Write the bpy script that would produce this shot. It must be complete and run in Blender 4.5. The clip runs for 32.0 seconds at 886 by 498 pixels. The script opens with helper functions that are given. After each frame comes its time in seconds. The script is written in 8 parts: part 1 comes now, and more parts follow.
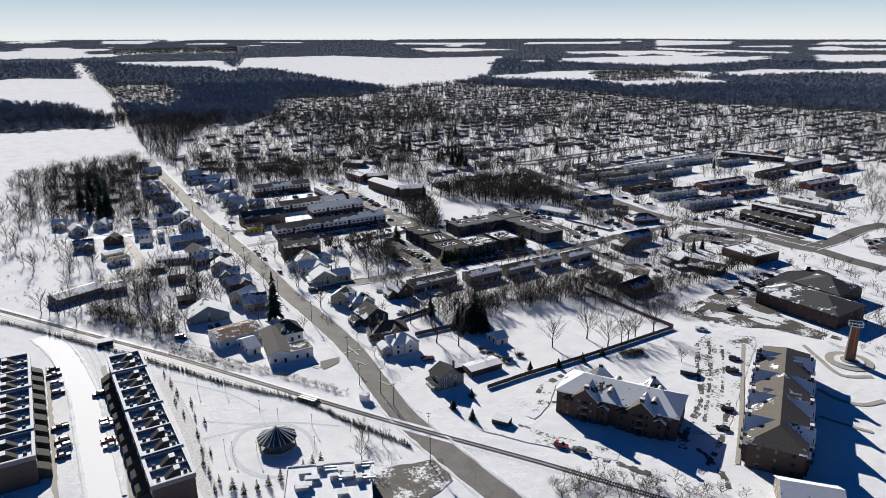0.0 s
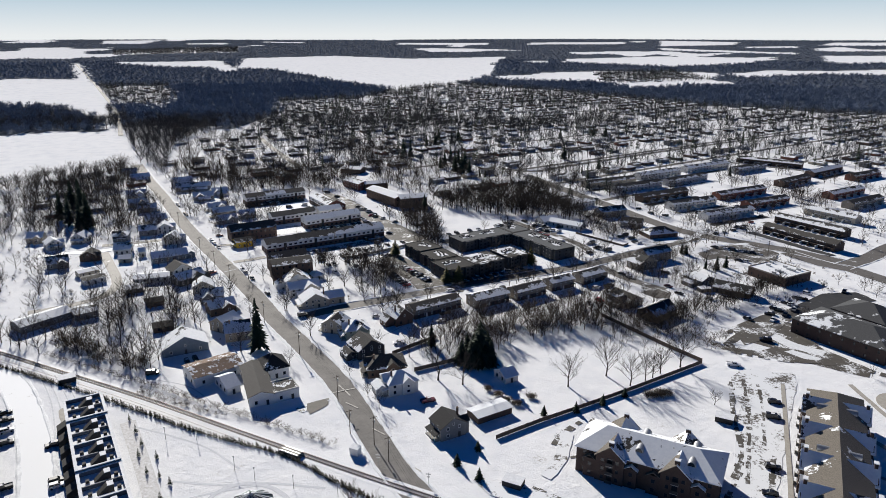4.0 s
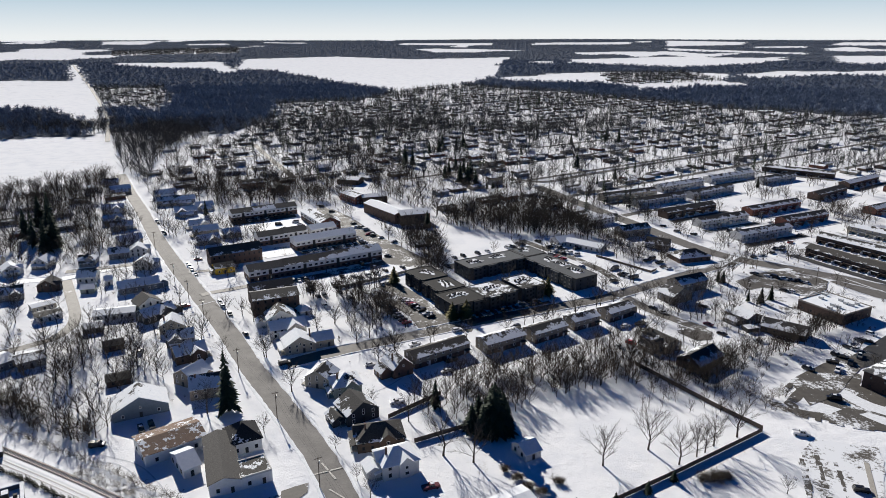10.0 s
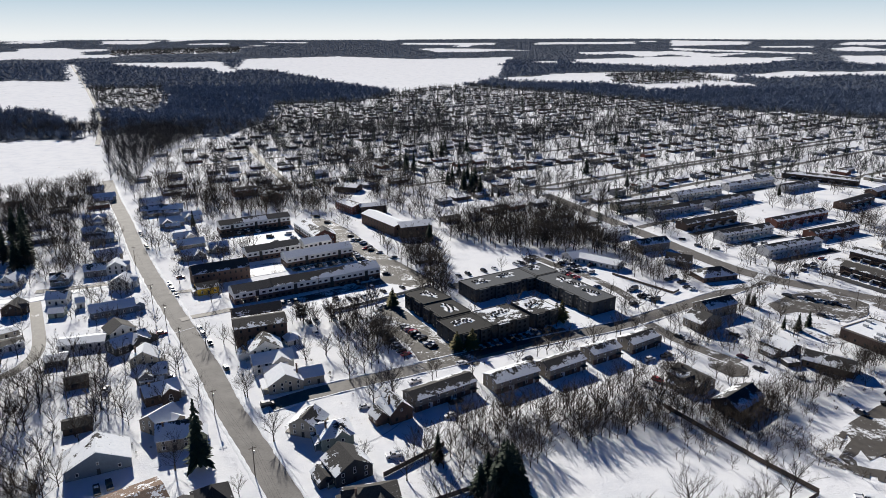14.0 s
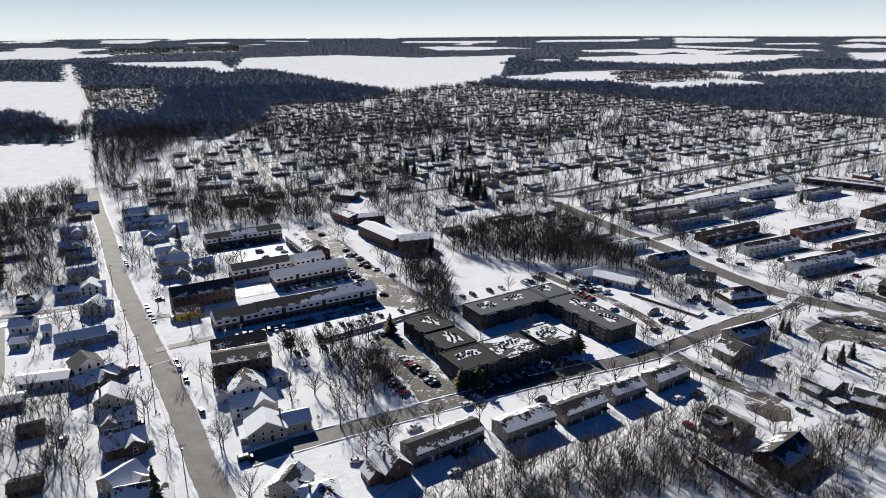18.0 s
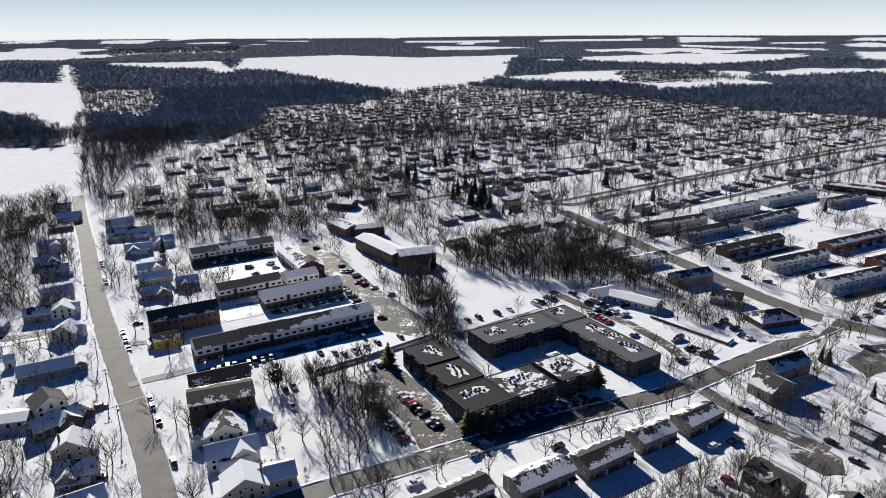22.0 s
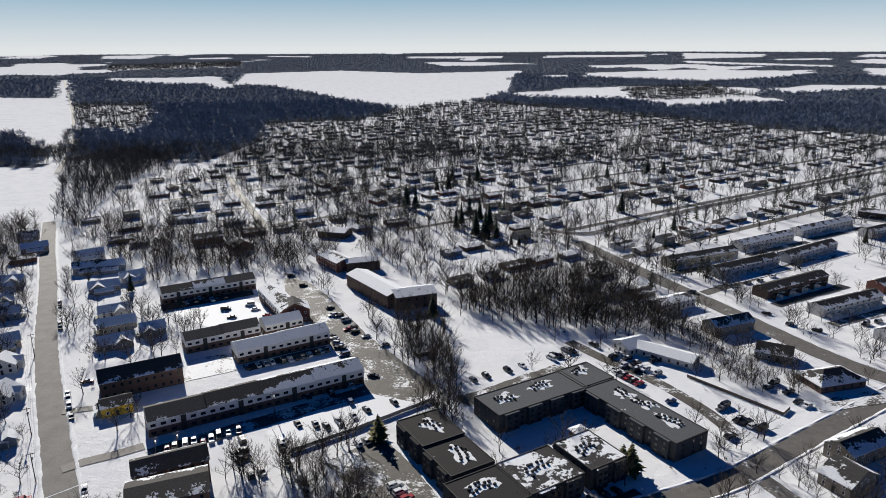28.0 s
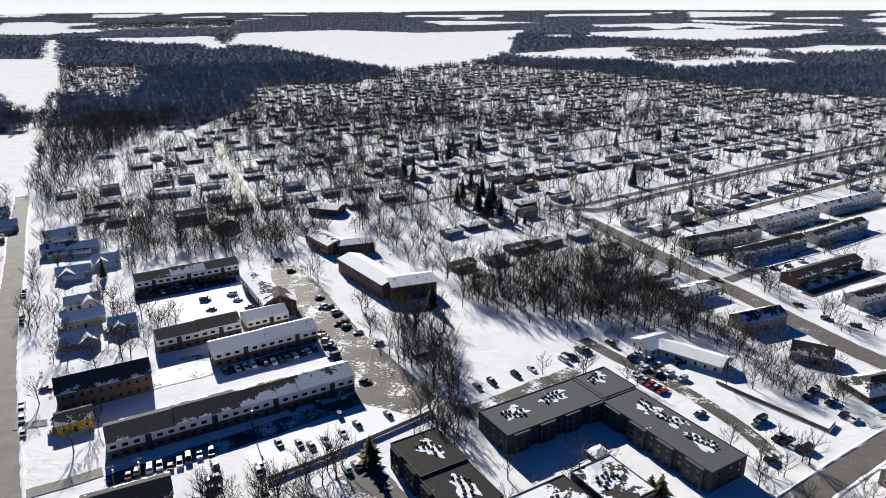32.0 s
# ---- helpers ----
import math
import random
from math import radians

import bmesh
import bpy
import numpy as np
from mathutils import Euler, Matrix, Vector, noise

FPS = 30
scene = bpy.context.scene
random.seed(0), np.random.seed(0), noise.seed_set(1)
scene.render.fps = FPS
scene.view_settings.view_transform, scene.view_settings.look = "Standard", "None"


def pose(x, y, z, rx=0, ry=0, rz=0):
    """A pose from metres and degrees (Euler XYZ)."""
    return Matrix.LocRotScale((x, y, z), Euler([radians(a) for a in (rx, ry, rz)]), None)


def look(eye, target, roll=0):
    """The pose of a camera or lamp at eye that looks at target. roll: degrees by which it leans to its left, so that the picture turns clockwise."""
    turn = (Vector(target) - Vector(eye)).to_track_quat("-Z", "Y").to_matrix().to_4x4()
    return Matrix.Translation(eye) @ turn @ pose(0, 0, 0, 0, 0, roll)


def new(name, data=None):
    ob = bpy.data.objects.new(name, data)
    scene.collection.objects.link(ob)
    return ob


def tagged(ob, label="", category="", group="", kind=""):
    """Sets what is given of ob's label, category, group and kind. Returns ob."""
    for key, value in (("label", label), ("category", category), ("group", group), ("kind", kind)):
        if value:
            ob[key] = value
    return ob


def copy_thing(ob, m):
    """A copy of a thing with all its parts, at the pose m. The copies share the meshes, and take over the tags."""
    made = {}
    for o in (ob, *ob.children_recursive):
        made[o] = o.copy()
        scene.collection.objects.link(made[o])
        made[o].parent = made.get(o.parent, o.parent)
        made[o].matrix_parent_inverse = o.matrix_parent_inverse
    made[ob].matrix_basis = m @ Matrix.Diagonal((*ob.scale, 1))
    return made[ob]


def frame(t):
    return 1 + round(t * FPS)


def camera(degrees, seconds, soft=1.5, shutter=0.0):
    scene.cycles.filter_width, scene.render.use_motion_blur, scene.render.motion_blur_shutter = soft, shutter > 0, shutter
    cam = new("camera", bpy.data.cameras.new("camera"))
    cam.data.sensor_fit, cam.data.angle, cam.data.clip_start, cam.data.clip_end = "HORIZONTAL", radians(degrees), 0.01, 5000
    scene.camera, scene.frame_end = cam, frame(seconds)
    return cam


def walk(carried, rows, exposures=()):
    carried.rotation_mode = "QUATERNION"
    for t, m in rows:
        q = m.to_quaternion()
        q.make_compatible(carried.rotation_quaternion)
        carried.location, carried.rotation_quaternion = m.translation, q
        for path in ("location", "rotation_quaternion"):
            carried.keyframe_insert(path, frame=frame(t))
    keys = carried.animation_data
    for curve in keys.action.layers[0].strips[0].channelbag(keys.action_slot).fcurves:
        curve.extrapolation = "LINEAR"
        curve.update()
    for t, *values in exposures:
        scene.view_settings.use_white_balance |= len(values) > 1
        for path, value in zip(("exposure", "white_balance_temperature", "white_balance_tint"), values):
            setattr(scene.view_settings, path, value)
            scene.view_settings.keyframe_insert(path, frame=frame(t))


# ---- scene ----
cam = camera(66.0, 32.0, soft=0.6)

# fitted path: seconds, eye, target, roll
PATH = [
    (0, (-0.634, -1.069, 129.426), (-0.832, 0.829, 128.827), -0.1),
    (1, (-1.613, 7.429, 129.585), (-1.812, 9.326, 128.985), -0.1),
    (2, (-2.678, 16.017, 129.451), (-2.878, 17.915, 128.851), -0.0),
    (3, (-3.544, 24.412, 129.57), (-3.745, 26.309, 128.97), -0.1),
    (3.5, (-3.924, 28.538, 129.605), (-4.127, 30.435, 129.006), -0.0),
    (5.5, (-6.016, 44.835, 129.779), (-6.223, 46.732, 129.181), -0.1),
    (6, (-6.528, 49.087, 129.844), (-6.735, 50.984, 129.246), -0.1),
    (7, (-7.548, 56.978, 129.753), (-7.757, 58.875, 129.156), -0.0),
    (8, (-8.733, 65.729, 129.689), (-8.943, 67.626, 129.091), -0.1),
    (9, (-9.704, 74.21, 129.764), (-9.917, 76.106, 129.165), -0.1),
    (10, (-10.824, 82.883, 129.457), (-11.037, 84.78, 128.859), -0.1),
    (11, (-11.81, 91.552, 129.362), (-12.026, 93.448, 128.763), -0.1),
    (12, (-12.648, 100.461, 129.238), (-12.865, 102.357, 128.639), -0.1),
    (13, (-14.2, 108.328, 129.566), (-14.416, 110.223, 128.966), -0.2),
    (14, (-15.214, 116.724, 129.216), (-15.433, 118.62, 128.617), -0.1),
    (14.5, (-15.696, 120.972, 129.272), (-15.915, 122.867, 128.671), -0.3),
    (16.5, (-17.88, 137.582, 129.483), (-18.102, 139.476, 128.881), -0.3),
    (17, (-17.982, 141.656, 129.457), (-18.206, 143.55, 128.854), -0.3),
    (18, (-19.248, 149.596, 129.889), (-19.472, 151.489, 129.285), -0.3),
    (19, (-20.634, 157.482, 129.846), (-20.859, 159.375, 129.242), -0.3),
    (20, (-21.475, 165.676, 129.745), (-21.702, 167.568, 129.14), -0.3),
    (21, (-22.652, 172.889, 129.751), (-22.879, 174.782, 129.146), -0.3),
    (22, (-23.401, 180.022, 129.756), (-23.631, 181.914, 129.151), -0.4),
    (23, (-24.264, 188.108, 129.145), (-24.495, 190.001, 128.541), -0.4),
    (24, (-25.441, 195.017, 129.189), (-25.673, 196.91, 128.586), -0.4),
    (24.5, (-25.908, 198.745, 129.209), (-26.139, 200.638, 128.605), -0.3),
    (26.5, (-27.946, 214.801, 129.061), (-28.18, 216.716, 128.532), -0.2),
    (27, (-28.399, 219.04, 128.722), (-28.634, 220.96, 128.215), -0.3),
    (27.5, (-28.506, 223.407, 128.5), (-28.745, 225.327, 127.993), -0.3),
    (28, (-28.862, 227.297, 128.394), (-29.1, 229.201, 127.83), -0.3),
    (28.5, (-29.57, 231.743, 128.661), (-29.804, 233.623, 128.022), -0.3),
    (29, (-30.177, 236.117, 128.811), (-30.408, 237.972, 128.1), -0.3),
    (29.5, (-30.7, 240.319, 129.105), (-30.93, 242.16, 128.357), -0.2),
    (30, (-31.077, 244.204, 129.185), (-31.308, 246.045, 128.438), -0.3),
    (30.5, (-31.83, 248.64, 129.169), (-32.059, 250.482, 128.423), -0.2),
    (31, (-32.34, 253.081, 129.333), (-32.569, 254.922, 128.587), -0.3),
    (31.5, (-32.6, 257.215, 129.458), (-32.832, 259.057, 128.715), -0.3),
    (32, (-33.309, 260.95, 129.3), (-33.542, 262.821, 128.63), -0.3),
]
walk(cam, [(t, look(eye, target, roll)) for t, eye, target, roll in PATH], [(0, 0.38), (9, 0.42), (24, 0.46), (26.5, 0.38), (28.1, 0.26), (29, 0.48), (29.8, 0.65), (32, 0.6)])

# ---- light ----
SUN_AZ, SUN_EL = radians(121), radians(26)
world = bpy.data.worlds.new("winter_sky")
scene.world = world
world.use_nodes = True
wt = world.node_tree
sky = wt.nodes.new("ShaderNodeTexSky")
sky.sky_type, sky.sun_disc = "NISHITA", False
sky.sun_elevation, sky.sun_rotation = SUN_EL, radians(90) - SUN_AZ
sky.altitude, sky.air_density, sky.dust_density, sky.ozone_density = 250, 1.0, 0.1, 6.0
# winter haze whitens the sky towards the horizon all round
dirs = wt.nodes.new("ShaderNodeTexCoord")
axes = wt.nodes.new("ShaderNodeSeparateXYZ")
wt.links.new(dirs.outputs["Generated"], axes.inputs[0])
fade = wt.nodes.new("ShaderNodeMapRange")
fade.interpolation_type = "SMOOTHSTEP"
for i, v in enumerate((0.07, 0.13, 1.0, 0.0)):
    fade.inputs[i + 1].default_value = v
wt.links.new(axes.outputs["Z"], fade.inputs[0])
glow = wt.nodes.new("ShaderNodeValToRGB")
glow.color_ramp.elements[0].position, glow.color_ramp.elements[0].color = 0.0, (0.84, 0.87, 0.88, 1)
glow.color_ramp.elements[1].position, glow.color_ramp.elements[1].color = 0.075, (0.30, 0.50, 0.66, 1)
wt.links.new(axes.outputs["Z"], glow.inputs[0])
bright = wt.nodes.new("ShaderNodeVectorMath")
bright.operation = "SCALE"
bright.inputs["Scale"].default_value = 33.0
wt.links.new(glow.outputs[0], bright.inputs[0])
veil = wt.nodes.new("ShaderNodeMix")
veil.data_type = "RGBA"
wt.links.new(fade.outputs[0], veil.inputs[0])
deep = wt.nodes.new("ShaderNodeHueSaturation")
deep.inputs["Saturation"].default_value = 1.6
wt.links.new(sky.outputs[0], deep.inputs["Color"])
# clear cold air: a deep blue dome
dome = wt.nodes.new("ShaderNodeVectorMath")
dome.operation = "MULTIPLY"
dome.inputs[1].default_value = (0.64, 0.95, 1.38)
wt.links.new(deep.outputs[0], dome.inputs[0])
wt.links.new(dome.outputs[0], veil.inputs[6])
wt.links.new(bright.outputs[0], veil.inputs[7])
wt.links.new(veil.outputs[2], wt.nodes["Background"].inputs[0])
wt.nodes["Background"].inputs[1].default_value = 0.0225
sun = new("sun", bpy.data.lights.new("sun", "SUN"))
sun.data.energy, sun.data.angle, sun.data.color = 5.0, radians(0.53), (1.0, 0.955, 0.875)
sun.matrix_world = look((0, 0, 0), (-math.cos(SUN_AZ) * math.cos(SUN_EL), -math.sin(SUN_AZ) * math.cos(SUN_EL), -math.sin(SUN_EL)))

# ---- materials ----
def material(name, build):
    m = bpy.data.materials.new(name)
    m.use_nodes = True
    nt = m.node_tree
    bsdf = nt.nodes["Principled BSDF"]
    bsdf.inputs["Specular IOR Level"].default_value = 0.25
    build(nt, bsdf)
    return m


def node(nt, kind, **kw):
    n = nt.nodes.new("ShaderNode" + kind)
    for k, v in kw.items():
        n.inputs[k].default_value = v
    return n


def spots(nt, scale, detail=6.0, rough=0.6, where=None):
    """Noise on world positions, in metres."""
    g = where or nt.nodes.new("ShaderNodeNewGeometry").outputs["Position"]
    n = node(nt, "TexNoise", Scale=scale, Detail=detail, Roughness=rough)
    nt.links.new(g, n.inputs["Vector"])
    return n.outputs["Fac"]


def ramp(nt, fac, stops):
    r = nt.nodes.new("ShaderNodeValToRGB")
    while len(r.color_ramp.elements) < len(stops):
        r.color_ramp.elements.new(0.5)
    for e, (p, c) in zip(r.color_ramp.elements, stops):
        e.position, e.color = p, (*c, 1)
    nt.links.new(fac, r.inputs["Fac"])
    return r.outputs["Color"]


def blend(nt, fac, a, b):
    m = nt.nodes.new("ShaderNodeMix")
    m.data_type = "RGBA"
    for sock, v in ((m.inputs[0], fac), (m.inputs[6], a), (m.inputs[7], b)):
        if isinstance(v, (tuple, float, int)):
            sock.default_value = (*v, 1) if isinstance(v, tuple) else v
        else:
            nt.links.new(v, sock)
    return m.outputs[2]


def maths(nt, op, a, b):
    m = nt.nodes.new("ShaderNodeMath")
    m.operation = op
    for s, v in zip(m.inputs, (a, b)):
        if isinstance(v, (int, float)):
            s.default_value = v
        else:
            nt.links.new(v, s)
    return m.outputs[0]


def bump(nt, bsdf, fac, strength, distance):
    b = node(nt, "Bump", Strength=strength, Distance=distance)
    nt.links.new(fac, b.inputs["Height"])
    nt.links.new(b.outputs[0], bsdf.inputs["Normal"])




def plain(name, a, b=None, scale=1.5, rough=0.8, metal=0.0, random_tint=0.0, relief=0.0):
    """A surface that varies between two colours at two scales, and from thing to thing."""
    b = b or tuple(c * 0.72 for c in a)

    def build(nt, s):
        s.inputs["Roughness"].default_value, s.inputs["Metallic"].default_value = rough, metal
        f = maths(nt, "MULTIPLY", spots(nt, scale), 0.55)
        f = maths(nt, "ADD", f, maths(nt, "MULTIPLY", spots(nt, scale * 9), 0.45))
        c = ramp(nt, f, ((0.36, b), (0.62, a)))
        if random_tint:
            o = nt.nodes.new("ShaderNodeObjectInfo")
            h = node(nt, "HueSaturation")
            nt.links.new(maths(nt, "ADD", maths(nt, "MULTIPLY", o.outputs["Random"], random_tint), 1 - random_tint / 2), h.inputs["Value"])
            nt.links.new(c, h.inputs["Color"])
            c = h.outputs[0]
        nt.links.new(c, s.inputs["Base Color"])
        if relief:
            bump(nt, s, f, 0.5, relief)
    return material(name, build)


def snowy(name, under, cover, scale=0.22, rough=0.85, dark=None, eaves=0.0):
    """A surface under patchy snow; cover is the share that lies white."""
    dark = dark or tuple(c * 0.6 for c in under)

    def build(nt, s):
        s.inputs["Roughness"].default_value, s.inputs["Specular IOR Level"].default_value = rough, 0.15
        o = nt.nodes.new("ShaderNodeObjectInfo")
        n = maths(nt, "ADD", maths(nt, "MULTIPLY", spots(nt, scale, 8, 0.62), 0.7), maths(nt, "MULTIPLY", spots(nt, scale * 6, 4, 0.6), 0.3))
        n = maths(nt, "ADD", n, maths(nt, "MULTIPLY", maths(nt, "SUBTRACT", o.outputs["Random"], 0.5), 0.10))
        if eaves:
            co, ax = nt.nodes.new("ShaderNodeTexCoord"), nt.nodes.new("ShaderNodeSeparateXYZ")
            nt.links.new(co.outputs["Generated"], ax.inputs[0])
            n = maths(nt, "ADD", n, maths(nt, "MULTIPLY", maths(nt, "SUBTRACT", 0.45, ax.outputs["Z"]), eaves))
        edge = 0.5 + (0.5 - cover) * 0.42
        mask = ramp(nt, n, ((edge - 0.012, (0, 0, 0)), (edge + 0.012, (1, 1, 1))))
        base = ramp(nt, spots(nt, 2.5), ((0.35, dark), (0.65, under)))
        white = ramp(nt, spots(nt, 0.9), ((0.3, (0.74, 0.77, 0.81)), (0.7, (0.84, 0.86, 0.88))))
        nt.links.new(blend(nt, mask, base, white), s.inputs["Base Color"])
        bump(nt, s, mask, 0.6, 0.10)
    return material(name, build)


def ground_snow(nt, s):
    s.inputs["Roughness"].default_value, s.inputs["Specular IOR Level"].default_value = 0.9, 0.08
    c = ramp(nt, spots(nt, 0.06, 8, 0.65), ((0.30, (0.74, 0.76, 0.80)), (0.55, (0.85, 0.86, 0.88))))
    # worn, trodden and grassy places
    worn = maths(nt, "MULTIPLY", ramp(nt, spots(nt, 0.035, 9, 0.7), ((0.60, (0, 0, 0)), (0.72, (1, 1, 1)))), ramp(nt, spots(nt, 0.9, 6, 0.7), ((0.47, (0, 0, 0)), (0.60, (1, 1, 1)))))
    grass = ramp(nt, spots(nt, 0.5), ((0.4, (0.13, 0.11, 0.07)), (0.6, (0.30, 0.26, 0.19))))
    nt.links.new(blend(nt, worn, c, grass), s.inputs["Base Color"])
    h = maths(nt, "ADD", maths(nt, "MULTIPLY", spots(nt, 0.25, 8, 0.6), 0.6), maths(nt, "MULTIPLY", spots(nt, 1.6, 8, 0.75), 0.4))
    bump(nt, s, h, 0.7, 0.75)


def slushy(name, asphalt, cover):
    def build(nt, s):
        s.inputs["Roughness"].default_value = 0.7
        n = maths(nt, "ADD", maths(nt, "MULTIPLY", spots(nt, 0.10, 8, 0.6), 0.6), maths(nt, "MULTIPLY", spots(nt, 0.9, 6, 0.65), 0.4))
        edge = 0.5 + (0.5 - cover) * 0.36
        mask = ramp(nt, n, ((edge - 0.03, (0, 0, 0)), (edge + 0.03, (1, 1, 1))))
        base = ramp(nt, spots(nt, 0.35, 8, 0.7), ((0.35, tuple(c * 0.7 for c in asphalt)), (0.65, asphalt)))
        nt.links.new(blend(nt, mask, base, (0.76, 0.78, 0.81)), s.inputs["Base Color"])
        bump(nt, s, n, 0.3, 0.06)
    return material(name, build)


M_GROUND = material("snow_ground", ground_snow)
M_ROAD = plain("salted_asphalt", (0.205, 0.195, 0.185), (0.125, 0.12, 0.114), 0.16, 0.8, relief=0.02)
M_STREET = slushy("street_slush", (0.16, 0.15, 0.14), 0.16)
M_LOT = slushy("parking_slush", (0.105, 0.096, 0.086), 0.36)
M_LOT_HALF = slushy("half_cleared_asphalt", (0.12, 0.108, 0.095), 0.64)
# dark asphalt: wet drives, and lots with building shade painted in
M_LOT_DARK = slushy("wet_and_shaded_asphalt", (0.05, 0.05, 0.052), 0.16)
M_LOT_WHITE = slushy("parking_snow", (0.20, 0.18, 0.16), 0.9)
M_LINE = plain("road_paint", (0.62, 0.61, 0.57), (0.42, 0.40, 0.37), 2.0)
M_BANK = plain("ploughed_snow", (0.82, 0.84, 0.87), (0.62, 0.64, 0.67), 0.8, 0.8, relief=0.1)
M_CONCRETE = plain("concrete", (0.42, 0.40, 0.36), (0.30, 0.28, 0.25), 0.7)
M_STEEL = plain("rail_steel", (0.20, 0.17, 0.15), (0.12, 0.10, 0.09), 2, 0.5, 0.6)
M_TIE = plain("creosoted_tie", (0.12, 0.10, 0.085), (0.07, 0.06, 0.05), 3)
R_CLEAN = snowy("roof_snow_full", (0.12, 0.12, 0.12), 0.88)
R_MOST = snowy("roof_snow_most", (0.085, 0.080, 0.075), 0.66, eaves=0.16)
R_HALF = snowy("roof_snow_half", (0.075, 0.072, 0.070), 0.52, eaves=0.26)
R_SOME = snowy("roof_snow_some", (0.085, 0.080, 0.075), 0.30, eaves=0.26)
R_BARE = snowy("roof_bare_shingle", (0.11, 0.105, 0.10), 0.12, eaves=0.14)
R_DARK = snowy("roof_dark_shingle", (0.045, 0.044, 0.046), 0.16)
R_BIG = snowy("roof_snow_drifts", (0.075, 0.072, 0.068), 0.74, scale=0.07)
R_TAN = snowy("roof_tan_shingle", (0.17, 0.152, 0.13), 0.34, scale=0.09)
R_APT = snowy("roof_blown_snow", (0.075, 0.070, 0.066), 0.68, scale=0.11)
R_RUST = snowy("roof_rusty_metal", (0.23, 0.16, 0.12), 0.50, scale=0.30)
R_TAR = snowy("flat_roof_membrane", (0.118, 0.125, 0.134), 0.05, scale=0.12)
R_TAR_BLACK = snowy("flat_roof_black", (0.034, 0.033, 0.033), 0.02, scale=0.12)
R_TAR_PATCH = snowy("flat_roof_patchy", (0.055, 0.053, 0.052), 0.42, scale=0.12)
R_GREEN = snowy("roof_green_metal", (0.05, 0.11, 0.085), 0.55)
W_WHITE = plain("white_siding", (0.64, 0.63, 0.60), (0.54, 0.53, 0.51), 0.8, random_tint=0.25)
W_CREAM = plain("cream_siding", (0.44, 0.40, 0.33), (0.36, 0.33, 0.27), 0.8, random_tint=0.25)
W_TAN = plain("tan_siding", (0.30, 0.265, 0.22), (0.24, 0.21, 0.175), 0.8, random_tint=0.2)
W_GREY = plain("grey_siding", (0.22, 0.225, 0.235), (0.17, 0.175, 0.18), 0.8, random_tint=0.3)
W_BLUE = plain("blue_grey_siding", (0.16, 0.20, 0.25), (0.125, 0.16, 0.20), 0.8, random_tint=0.2)
W_DARKGREY = plain("charcoal_siding", (0.068, 0.074, 0.080), (0.045, 0.049, 0.054), 0.6)
W_BROWN = plain("dark_brown_siding", (0.105, 0.075, 0.06), (0.075, 0.055, 0.045), 0.8, random_tint=0.2)
W_BRICK = plain("red_brick", (0.24, 0.105, 0.075), (0.17, 0.078, 0.06), 1.6, random_tint=0.25, relief=0.01)
W_BRICKBROWN = plain("brown_brick", (0.15, 0.10, 0.078), (0.105, 0.072, 0.058), 1.6, random_tint=0.2, relief=0.01)
W_YELLOW = plain("yellow_siding", (0.78, 0.52, 0.06), (0.68, 0.44, 0.05), 0.8)
W_GREENISH = plain("pale_green_siding", (0.32, 0.36, 0.31), (0.26, 0.30, 0.255), 0.8)
W_APT = plain("dark_red_brick", (0.085, 0.058, 0.049), (0.056, 0.040, 0.035), 1.6, random_tint=0.15, relief=0.01)
R_SCHOOL = snowy("roof_grey_shingle", (0.10, 0.102, 0.106), 0.44, scale=0.06)
M_TRIM = plain("white_trim", (0.80, 0.80, 0.78), (0.70, 0.70, 0.68), 1.2)
M_DARKTRIM = plain("dark_trim", (0.06, 0.058, 0.055), (0.04, 0.04, 0.04), 2)
M_BARK = plain("grey_bark", (0.085, 0.072, 0.062), (0.05, 0.042, 0.037), 1.5, 0.9)
M_TWIG = plain("bare_twigs", (0.062, 0.050, 0.042), (0.032, 0.026, 0.023), 0.6, 0.9, random_tint=0.5)
M_NEEDLE = plain("spruce_needles", (0.042, 0.058, 0.036), (0.018, 0.028, 0.018), 1.2, 0.85, random_tint=0.4)
M_PINE = plain("yellowish_pine_needles", (0.16, 0.135, 0.045), (0.07, 0.068, 0.025), 1.2, 0.85)
M_HEDGE = plain("hedge_leaves", (0.045, 0.042, 0.028), (0.02, 0.02, 0.014), 2.0, 0.9)
M_BRUSH = plain("dry_brush", (0.10, 0.076, 0.057), (0.052, 0.039, 0.030), 0.8, 0.9)
M_FENCE = plain("weathered_boards", (0.16, 0.125, 0.10), (0.095, 0.075, 0.06), 2, 0.9)
M_POLE = plain("pole_wood", (0.15, 0.12, 0.095), (0.09, 0.072, 0.058), 2, 0.9)
M_GALV = plain("galvanised_metal", (0.46, 0.47, 0.48), (0.34, 0.35, 0.36), 3, 0.45, 0.7)
M_TYRE = plain("tyre_rubber", (0.022, 0.022, 0.022), (0.014, 0.014, 0.014), 5, 0.85)
# distance haze: the litter colour is pushed towards blue
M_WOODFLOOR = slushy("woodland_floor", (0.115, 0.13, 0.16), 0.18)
M_TRACK = plain("trodden_snow", (0.66, 0.68, 0.72), (0.48, 0.50, 0.54), 0.9, 0.8, relief=0.08)
M_CHURN = plain("churned_snow", (0.78, 0.79, 0.82), (0.42, 0.41, 0.40), 1.1, 0.85, relief=0.25)
R_SLATE = plain("dark_roof_metal", (0.055, 0.075, 0.085), (0.035, 0.045, 0.05), 2.0, 0.45)
# far copy of the twigs: backlit darkness and bluish distance put into the colour
M_FARTWIG = plain("backlit_grey_twigs", (0.046, 0.047, 0.054), (0.026, 0.027, 0.032), 0.6, 0.9)
